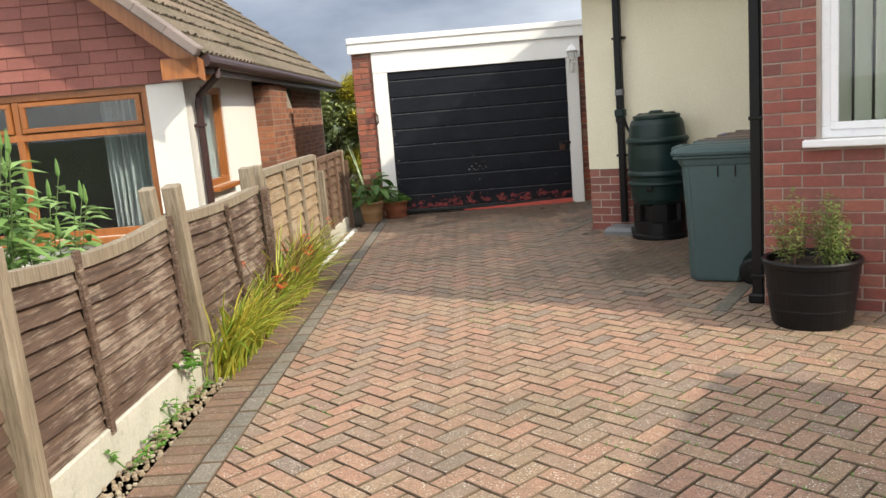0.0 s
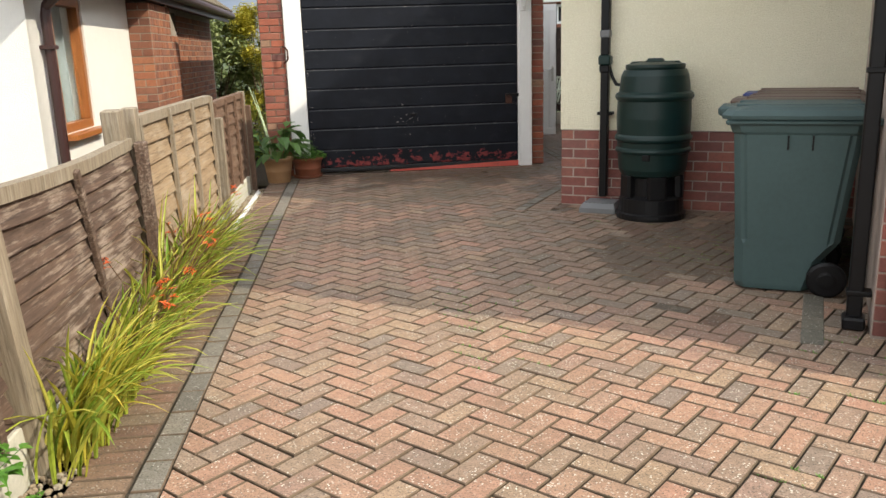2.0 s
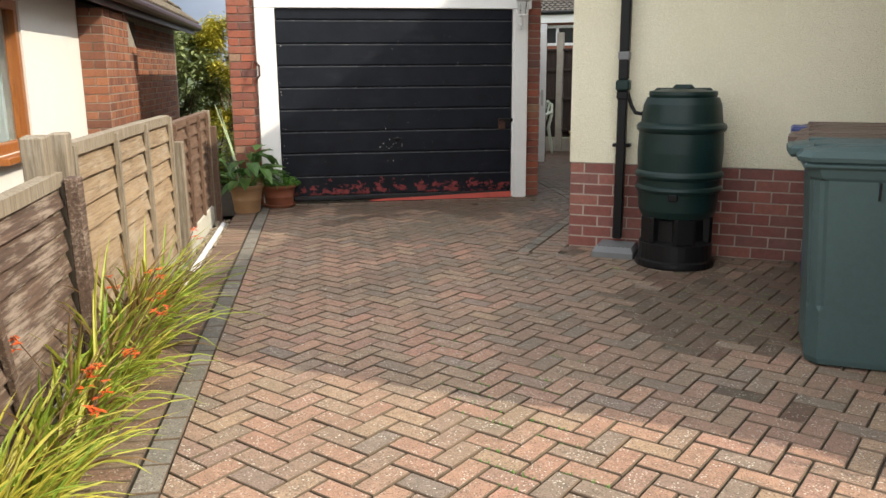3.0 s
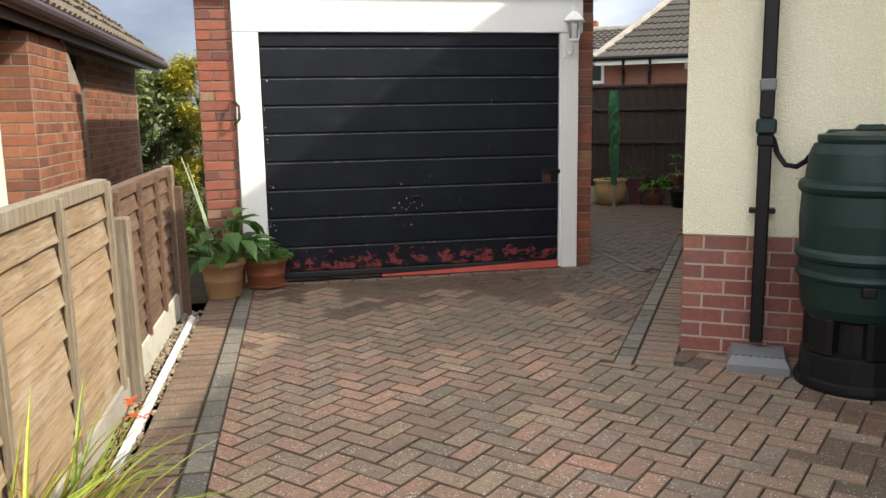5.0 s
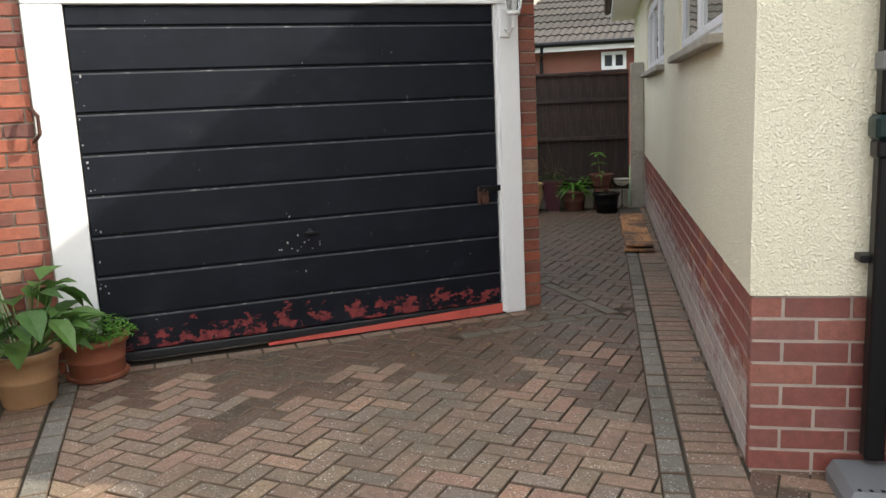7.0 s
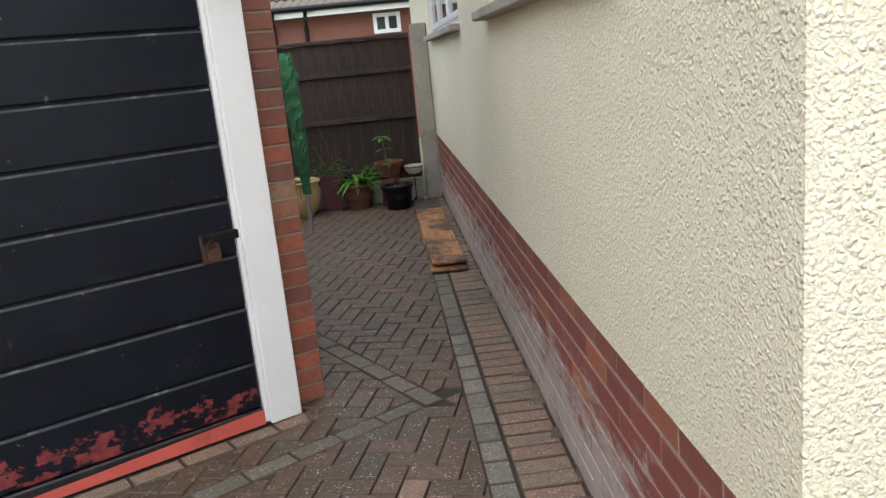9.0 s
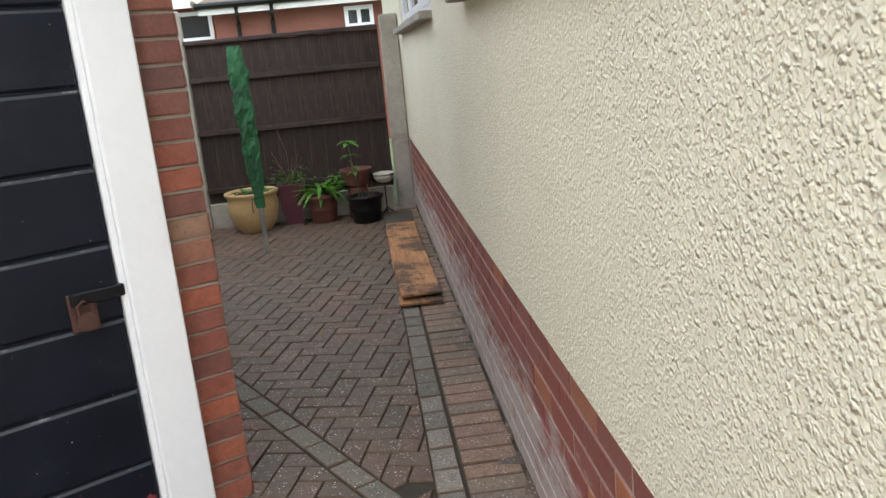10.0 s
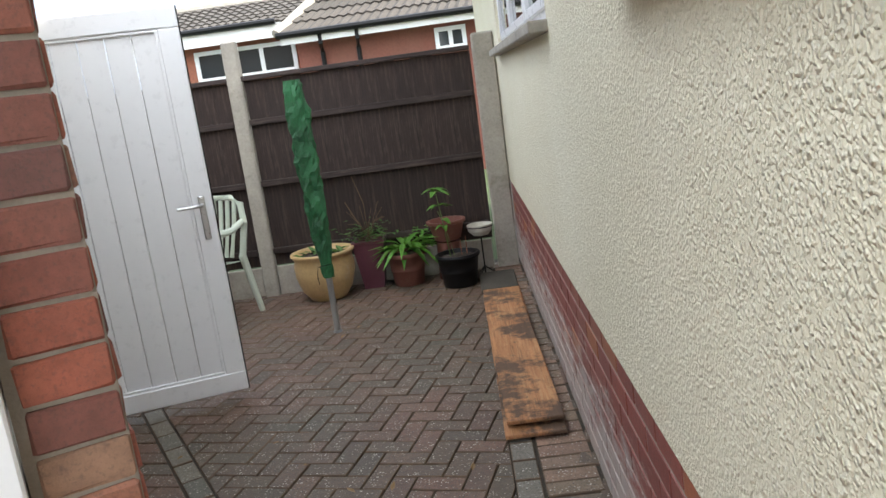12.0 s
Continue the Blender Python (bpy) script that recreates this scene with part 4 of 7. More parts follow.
def garage_door():
    d = thing("door_1", G, "closed black panelled up-and-over garage door with chipped red foot", "garage door", kind="structure")
    x0, x1 = -2.402, 0.034
    lines = [0.075, 0.28, 0.52, 0.745, 0.97, 1.192, 1.41, 1.627, 1.86, DH - 0.003]
    for i, (a, b) in enumerate(zip(lines, lines[1:])):
        bm = bmesh.new()
        box(bm, x0, x1, 0.0, 0.035, a + 0.004, b - 0.004, 0.009)
        box(bm, x0, x1, 0.012, 0.034, b - 0.0045, b + 0.0035)
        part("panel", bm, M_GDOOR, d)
    part("bottom_rail", boxes((x0, x1, -0.008, 0.03, 0.028, 0.075), bev=0.006), M_GDOOR_RAIL, d)
    bm = bmesh.new()
    prism(bm, [(-1.5, -0.012), (x1, -0.012), (x1, 0.028), (-1.5, 0.028)], 0.004, 0.068)
    for v in bm.verts:
        if v.co.z > 0.05 and v.co.x < -1:
            v.co.z = 0.02
    part("foot_strip", bm, M_RED_PAINT, d, "exposed red-painted foot strip")
    bm = boxes((-0.105, 0.045, -0.020, 0.002, 0.815, 0.852), bev=0.004)
    hasp = part("hasp", bm, M_BLACK_PLASTIC, d, "black iron hasp")
    part("staple_plate", boxes((-0.112, -0.035, -0.008, 0.001, 0.735, 0.85), bev=0.003), M_RUST, hasp, "rusty staple plate")
    bm = bmesh.new()
    lathe(bm, [(0.004, -0.012), (0.026, -0.010), (0.028, 0.010), (0.004, 0.012)], 16, pose(-0.075, -0.034, 0.772, 90))
    tube(bm, [(-0.092, -0.034, 0.787), (-0.094, -0.034, 0.817), (-0.075, -0.034, 0.832), (-0.056, -0.034, 0.817), (-0.058, -0.034, 0.787)], 0.005, 6)
    part("padlock", bm, M_RUST, d, "rusty padlock")
    bm = bmesh.new()
    lathe(bm, [(0.02, 0), (0.024, 0.008), (0.012, 0.014), (0.010, 0.03)], 14, pose(-1.20, -0.0, 0.66, 90))
    box(bm, -1.245, -1.155, -0.042, -0.028, 0.65, 0.67, 0.004)
    part("handle", bm, M_BLACK_PLASTIC, d, "black turn handle")
    frng = random.Random(5)
    flakes = [(-1.29 + frng.gauss(0, 0.07), 0.60 + frng.gauss(0, 0.075)) for _ in range(18)] + [(-2.375 + frng.uniform(-0.012, 0.03), frng.uniform(0.4, 1.65)) for _ in range(16)]
    bm = bmesh.new()
    for fx, fz in flakes:
        r0 = frng.uniform(0.002, 0.0075)
        ring = [bm.verts.new((fx + r0 * frng.uniform(0.5, 1.3) * math.cos(k * 1.047), -0.0012, fz + r0 * frng.uniform(0.6, 1.7) * math.sin(k * 1.047))) for k in range(6)]
        bm.faces.new(ring)
    tagged(part("paint_flakes", bm, M_CHIP, d, "small chips of bare pale paint"), kind="stuff")


garage_door()

# ---- garden fence at the end of the passage ----
def back_fence():
    y = 16.42
    fence = thing("closeboard_fence", pose(0, 0, 0), "dark brown closeboard fence with grey concrete posts", "fence")
    for i, (x0, x1) in enumerate(((-5.30, -3.60), (-7.05, -5.42), (-8.85, -7.17))):
        f = new("fence_panel")
        f.parent = fence
        f.location = (x0, y, 0)
        w = x1 - x0
        n = 12
        for k in range(n):
            bx = w * k / n
            bm = boxes((0, w / n + 0.012, -0.008, 0.008, 0, 1.43), bev=0.002)
            b = part("board", bm, M_FENCE_DARK, f)
            b.matrix_local = pose(bx, 0.012 + 0.006 * (k % 2), 0.235 + rng.uniform(-0.004, 0.004), 0, 0, 1.5)
        for z in (0.33, 0.86, 1.33):
            part("rail", boxes((0, w, -0.035, 0.0, z, z + 0.045), bev=0.004), M_FENCE_DARK_RAIL, f)
        part("capping", boxes((-0.01, w + 0.01, -0.04, 0.045, 1.665, 1.70), bev=0.004), M_FENCE_DARK_RAIL, f)
        part("gravel_board", boxes((0, w, -0.02, 0.025, -0.02, 0.225), bev=0.005), M_CONCRETE, f, "grey concrete gravel board")
    for x, h, w in ((-3.487, 1.78, 0.082), (-5.36, 1.96, 0.055), (-7.11, 1.96, 0.055)):
        part("post", boxes((x - w, x + w, y - 0.05, y + 0.05, -0.02, h), bev=0.012), M_CONCRETE, fence, "grey weathered concrete post")


back_fence()

# ---- plants ----
def blade(bm, base, azim, length, width, lean, droop, seg=6):
    """A strap leaf that rises and arches over."""
    d = Vector((math.cos(azim), math.sin(azim), 0))
    side = Vector((-d.y, d.x, 0))
    p = Vector(base)
    ang = lean
    prev = None
    for i in range(seg + 1):
        t = i / seg
        w = width * (1 - t) ** 0.6 * (0.6 + 0.4 * min(1, t * 5))
        up = Vector((0, 0, 1))
        n = (d * math.sin(ang) + up * math.cos(ang))
        fold = (d * math.cos(ang) - up * math.sin(ang)) * (w * 0.3)
        row = [bm.verts.new(p - side * w / 2 - fold), bm.verts.new(p), bm.verts.new(p + side * w / 2 - fold)]
        if prev:
            bm.faces.new((prev[0], prev[1], row[1], row[0]))
            bm.faces.new((prev[1], prev[2], row[2], row[1]))
        prev = row
        p = p + n * (length / seg)
        ang += droop / seg


def leaf(bm, pos, d, length, width, curl=0.25):
    """A pointed leaf folded along its rib."""
    d = Vector(d).normalized()
    side = d.cross(Vector((0, 0, 1)))
    side = side.normalized() if side.length > 0.05 else Vector((1, 0, 0))
    nrm = side.cross(d)
    p = Vector(pos)
    pts = []
    for t, w in ((0, 0.06), (0.3, 0.9), (0.6, 0.8), (1.0, 0.03)):
        c = p + d * length * t - nrm * length * curl * t * t
        e = nrm * width * w * 0.22
        pts.append((bm.verts.new(c - side * width * w / 2 + e), bm.verts.new(c), bm.verts.new(c + side * width * w / 2 + e)))
    for a, b in zip(pts, pts[1:]):
        bm.faces.new((a[0], a[1], b[1], b[0]))
        bm.faces.new((a[1], a[2], b[2], b[1]))


def rand_dir(up=0.3, spread=1.0):
    a = rng.uniform(0, 2 * math.pi)
    return Vector((math.cos(a) * spread, math.sin(a) * spread, rng.uniform(-0.3, 1) * up + 0.1))


def crocosmia(x, y, h, count, gold, flowers):
    """A clump of arching sword leaves with a few orange flower sprays."""
    t = thing("crocosmia_clump", L @ pose(x, y, 0), "clump of yellowing green sword leaves with orange flowers by the fence" if flowers else "clump of yellow-green sword-shaped leaves at the fence foot", "plant", "crocosmia along the fence")
    bm = bmesh.new()
    bm2 = bmesh.new()
    for i in range(count):
        a = rng.gauss(-0.15, 0.95)
        b = (rng.uniform(-0.07, 0.10), rng.uniform(-0.22, 0.22), 0.0)
        tgt = bm2 if rng.random() < gold else bm
        blade(tgt, b, a, h * rng.uniform(0.6, 1.1), rng.uniform(0.018, 0.032), rng.uniform(0.03, 0.5), rng.uniform(0.5, 1.9))
    part("leaves", bm, M_LEAF_STRAP, t)
    if len(bm2.verts):
        part("dry_leaves", bm2, M_LEAF_DRY if flowers else M_LEAF_GOLD, t, "yellowed leaves")
    else:
        bm2.free()
    for i in range(flowers):
        bm = bmesh.new()
        a = rng.gauss(0, 1.0)
        o = Vector((rng.uniform(0, 0.1), rng.uniform(-0.2, 0.2), 0))
        tip = o + Vector((math.cos(a) * 0.22, math.sin(a) * 0.22, h * rng.uniform(0.6, 0.85)))
        tube(bm, [o, o.lerp(tip, 0.5) + Vector((0, 0, 0.09)), tip], 0.0025, 5)
        part("flower_stalk", bm, M_TWIG, t)
        bm = bmesh.new()
        for k in range(4):
            p = tip + Vector((rng.uniform(-0.03, 0.03), rng.uniform(-0.03, 0.03), rng.uniform(-0.05, 0.01)))
            for q in range(5):
                leaf(bm, p, rand_dir(0.6), 0.026, 0.011)
        tagged(part("flower_spray", bm, M_FLOWER, t, "orange trumpet flowers"), kind="stuff")
    return t


def weed(m, label, n, size, mat, height=0.12):
    t = thing("weed", m, label, "weed", "weeds at the fence foot")
    bm = bmesh.new()
    for i in range(n):
        d = rand_dir(0.5)
        top = Vector((d.x * 0.1, d.y * 0.1, rng.uniform(0.02, height)))
        tube(bm, [(0, 0, 0), top], 0.0015, 4)
        for k in range(4):
            leaf(bm, top * rng.uniform(0.5, 1), rand_dir(0.3), size * rng.uniform(0.6, 1.2), size * 0.5)
    part("leaves", bm, mat, t)


def bush(name, m, rx, ry, h, n, mat, label, leaf_len=0.07, seed=1):
    """A shrub: forked stems and a loose crown of many small leaves with gaps."""
    r = random.Random(seed)
    t = thing(name, m, label, "shrub")
    bm = bmesh.new()
    tips = []
    for i in range(9):
        a = r.uniform(0, 6.283)
        e = Vector((math.cos(a) * rx * r.uniform(0.2, 0.9), math.sin(a) * ry * r.uniform(0.2, 0.9), h * r.uniform(0.5, 0.97)))
        mid = e * 0.5 + Vector((r.uniform(-0.1, 0.1), r.uniform(-0.1, 0.1), 0.1))
        tube(bm, [(e.x * 0.1, e.y * 0.1, 0), mid, e], 0.02, 5, 0.3)
        tips += [e, mid]
    part("stems", bm, M_TWIG, t)
    bm = bmesh.new()
    clumps = []
    for i in range(60):
        a, u = r.uniform(0, 6.283), r.uniform(0.05, 1)
        rad = math.sqrt(max(0.0, 1 - (2 * u - 0.9) ** 2 * 0.8)) * r.uniform(0.6, 1.08)
        clumps.append((Vector((math.cos(a) * rx * rad, math.sin(a) * ry * rad, h * u)), r.uniform(0.10, 0.24) * max(rx, 0.6)))
    for i in range(n):
        c, s = clumps[r.randrange(len(clumps))]
        p = c + Vector((r.gauss(0, s * 0.6), r.gauss(0, s * 0.6), r.gauss(0, s * 0.6)))
        p.z = max(0.02, p.z)
        a = r.uniform(0, 6.283)
        leaf(bm, p, (math.cos(a), math.sin(a), r.uniform(-0.5, 0.8)), leaf_len * r.uniform(0.6, 1.3), leaf_len * 0.5)
    part("crown", bm, mat, t)
    return t


# ---- boundary fence along the drive ----
FX = -0.075


def lap_panel(y0, y1, z0, h, mat, mat_batten, label, rows, battens, sag=0.0, ragged=0.0, gap=False, cap=True, leany=0.0):
    t = thing("lap_fence_panel", L @ pose(FX, y0, 0, 0, leany, 0), label, "fence panel", "lap panels along the drive")
    w = y1 - y0
    step = (h - 0.06) / rows
    for i in range(rows):
        bm = bmesh.new()
        seg = 24
        za = z0 + i * step
        lo, hi = [], []
        for k in range(seg + 1):
            y = w * k / seg
            dip = -sag * math.sin(math.pi * k / seg) * (i / rows)
            wav = ragged * noise.noise((y * 2.6, i * 2.7, y0))
            tear = ragged * 1.2 * max(0.0, noise.noise((y * 6, i * 5.1, y0 + 3)))
            lo.append((y, za + dip + wav * 0.6 + tear))
            hi.append((y, za + step * 1.22 + dip + wav * 0.3))
        f_lo = [bm.verts.new((0.034, y, z)) for y, z in lo]
        f_hi = [bm.verts.new((0.002, y, z)) for y, z in hi]
        b_lo = [bm.verts.new((0.018, y, z)) for y, z in lo]
        b_hi = [bm.verts.new((-0.006, y, z)) for y, z in hi]
        for k in range(seg):
            bm.faces.new((f_lo[k], f_lo[k + 1], f_hi[k + 1], f_hi[k]))
            bm.faces.new((b_lo[k + 1], b_lo[k], b_hi[k], b_hi[k + 1]))
            bm.faces.new((f_lo[k + 1], f_lo[k], b_lo[k], b_lo[k + 1]))
        part("slat", bm, mat, t)
    for by, tilt in battens:
        b = part("batten", boxes((0.028, 0.054, -0.018, 0.018, 0, h - 0.02), bev=0.003), mat_batten, t)
        b.matrix_local = pose(0, by, z0, tilt, 0, 0)
    if cap:
        bm = bmesh.new()
        seg = 10
        rows_ = []
        for k in range(seg + 1):
            y = w * k / seg
            z = z0 + h - 0.03 - sag * math.sin(math.pi * k / seg) + ragged * 0.4 * noise.noise((y * 2, 9, y0))
            rows_.append([bm.verts.new((x, y, z + dz)) for x, dz in ((0.034, -0.035), (0.034, 0.02), (-0.02, 0.022), (-0.02, -0.035))])
        for a, b in zip(rows_, rows_[1:]):
            for k in range(4):
                bm.faces.new((a[k], a[(k + 1) % 4], b[(k + 1) % 4], b[k]))
        bm.faces.new(rows_[0])
        bm.faces.new(rows_[-1][::-1])
        part("top_rail", bm, M_POST if mat is M_FENCE_OLD else mat_batten, t, "greyed softwood top rail" if mat is M_FENCE_OLD else "")
    return t


def side_post(y, h, w=0.075, lean=0.0, tip=0.0, mat=None, label="weathered square timber fence post", x=0.05):
    t = thing("timber_post", L @ pose(FX + x, y, 0, tip, lean, 0), label, "fence post", "timber posts along the drive")
    part("post", boxes((-w / 2, w / 2, -w / 2, w / 2, -0.03, h), bev=0.006), mat or M_POST, t)


OLD = "weathered dark brown lap fence panel with peeling torn slats"
lap_panel(-3.7, -1.86, 0.17, 0.84, M_FENCE_OLD, M_FENCE_OLD, OLD, 9, [(0.6, 0), (1.2, 0)], 0.03, 0.02)
lap_panel(-1.84, -0.04, 0.17, 0.84, M_FENCE_OLD, M_FENCE_OLD, OLD, 9, [(0.62, 5), (1.62, 2)], 0.05, 0.009)
lap_panel(0.04, 1.66, 0.12, 0.86, M_FENCE_OLD, M_FENCE_OLD, OLD, 9, [(0.95, 16)], 0.02, 0.009)
lap_panel(1.78, 4.02, 0.10, 0.98, M_FENCE_NEW, M_POST, "pale unpainted lap fence panel with vertical battens", 8, [(0.03, 0), (0.75, 0), (1.45, 0), (2.2, 0)], 0.0, 0.008)
lap_panel(4.10, 5.78, 0.16, 0.86, M_FENCE_BROWN, M_FENCE_BROWN, "mid-brown stained lap fence panel with vertical battens", 8, [(0.04, 0), (0.6, 0), (1.15, 0), (1.64, 0)], 0.0, 0.008)
side_post(-1.86, 1.10, 0.085, 0, 2.0)
side_post(0.0, 1.16, 0.085, 0, 9.0)
side_post(-0.10, 1.16, 0.075, 0, 9.0, x=-0.045, label="weathered timber post fixed behind the fence")
side_post(1.66, 1.12, 0.09, 0, 4.0, x=-0.03)
side_post(1.745, 1.12, 0.07, 0, 1.0, x=0.02)
side_post(1.70, 0.95, 0.06, 0, 3.0, mat=M_FENCE_OLD, label="split and rotting dark fence upright", x=0.075)
side_post(4.13, 0.885, 0.075, 0, 2.0, x=0.06)
side_post(5.84, 1.02, 0.07, 0, 1.0, x=0.02)
side_post(5.86, 0.88, 0.06, 0, 2.0, x=0.075, mat=M_FENCE_BROWN, label="short brown fence stake at the end of the fence")
for y0, y1, h, mat in ((-3.7, -0.02, 0.20, M_CONCRETE_PALE), (0.03, 1.7, 0.13, M_CONCRETE_PALE), (1.78, 4.1, 0.12, M_CONCRETE), (4.12, 5.85, 0.17, M_CONCRETE_PALE)):
    g_ = thing("gravel_board", L @ pose(FX, y0, 0), "pale lichened concrete gravel board below the fence", "gravel board", "gravel boards along the drive")
    part("board", boxes((-0.012, 0.042, 0, y1 - y0, -0.05, h), bev=0.006), mat, g_)
# planting strip with soil and gravel
strip = link_mesh("planting_strip", boxes((FX + 0.04, 0.10, -4.6, 6.2, -0.08, -0.012), m=L), M_SOIL)
tagged(strip, "narrow strip of soil at the fence foot", "soil", kind="structure")
b = Blocks()
for i in range(1500):
    y = rng.uniform(-2.2, 5.9)
    x = rng.uniform(-0.03, 0.10)
    r = rng.uniform(0.006, 0.016)
    w_ = L @ Vector((x, y, 0))
    k0 = rng.uniform(0, 6)
    b.add([(w_.x + r * math.cos(k0 + k * 1.257) * rng.uniform(0.7, 1.2), w_.y + r * math.sin(k0 + k * 1.257) * rng.uniform(0.7, 1.2)) for k in range(5)], rng.uniform(-0.008, 0.008))
gr = new("gravel", b.mesh("gravel", M_GRAVEL, M_GRAVEL))
tagged(gr, "loose tan gravel along the fence foot", "gravel", kind="stuff")
t = thing("edging_strip", L @ pose(0.06, 2.6, 0), "white plastic trim lying along the fence foot", "trim strip")
part("strip", boxes((-0.016, 0.004, 0, 3.1, -0.015, 0.022), (0.006, 0.018, 0, 3.1, -0.015, 0.010), bev=0.003), M_UPVC, t)

for x, y, h, c, gold, fl in ((0.06, 0.10, 0.60, 75, 0.4, 0), (0.05, 0.36, 0.56, 75, 0.35, 0), (0.05, 0.68, 0.52, 65, 0.25, 2), (0.04, 1.0, 0.54, 65, 0.25, 3), (0.05, 1.35, 0.62, 85, 0.3, 3), (0.06, 1.72, 0.72, 110, 0.35, 2), (0.07, 2.08, 0.74, 100, 0.35, 1), (0.06, 2.36, 0.62, 60, 0.4, 0)):
    crocosmia(x, y, h, c, gold, fl)
for y in (-0.95, -0.7, -0.35, -1.25):
    weed(L @ pose(0.03, y, 0), "small green weed rooted at the fence foot", 6, 0.045, M_LEAF_FRESH, 0.15)
weed(L @ pose(-0.02, -0.35, 0.17), "bramble shoot hanging over the gravel board", 10, 0.06, M_LEAF_FRESH, 0.1)


def buddleia(m, n, h, seed):
    r = random.Random(seed)
    t = thing("buddleia", m, "leafy green shrub with pale flower buds behind the fence", "shrub")
    for i in range(n):
        bm = bmesh.new()
        a = r.uniform(0, 6.283)
        o = Vector((r.uniform(-0.25, 0.25), r.uniform(-0.3, 0.3), 0))
        tip = o + Vector((math.cos(a) * 0.25, math.sin(a) * 0.3, h * r.uniform(0.75, 1.05)))
        tube(bm, [o, o.lerp(tip, 0.5), tip], 0.006, 5, 0.4)
        part("stem", bm, M_STEM, t)
        bm = bmesh.new()
        for k in range(26):
            u = 0.35 + 0.63 * k / 26
            p = o.lerp(tip, u)
            b_ = k * 1.57 + r.uniform(-0.3, 0.3)
            leaf(bm, p, (math.cos(b_), math.sin(b_), r.uniform(0.0, 0.5)), 0.19 * (1.2 - u * 0.5) * r.uniform(0.8, 1.2), 0.055, 0.4)
        part("leaves", bm, M_LEAF_PALE, t)
        bm = bmesh.new()
        lathe(bm, [(0.004, 0), (0.013, 0.02), (0.009, 0.07), (0.002, 0.10)], 7, Matrix.Translation(tip))
        part("bud", bm, M_LEAF_PALE, t, "pale green flower bud")


buddleia(L @ pose(-0.62, -0.62, -0.05), 15, 1.28, 3)
buddleia(L @ pose(-0.66, -1.1, -0.05), 18, 1.40, 4)
buddleia(L @ pose(-0.82, -1.6, -0.05), 12, 1.4, 9)

# ---- neighbour's bungalow ----
N = L @ pose(-1.09, 3.12, 0, 0, 0, 1.2)      # its near corner; x towards the drive, y along its side wall
NE = 2.02


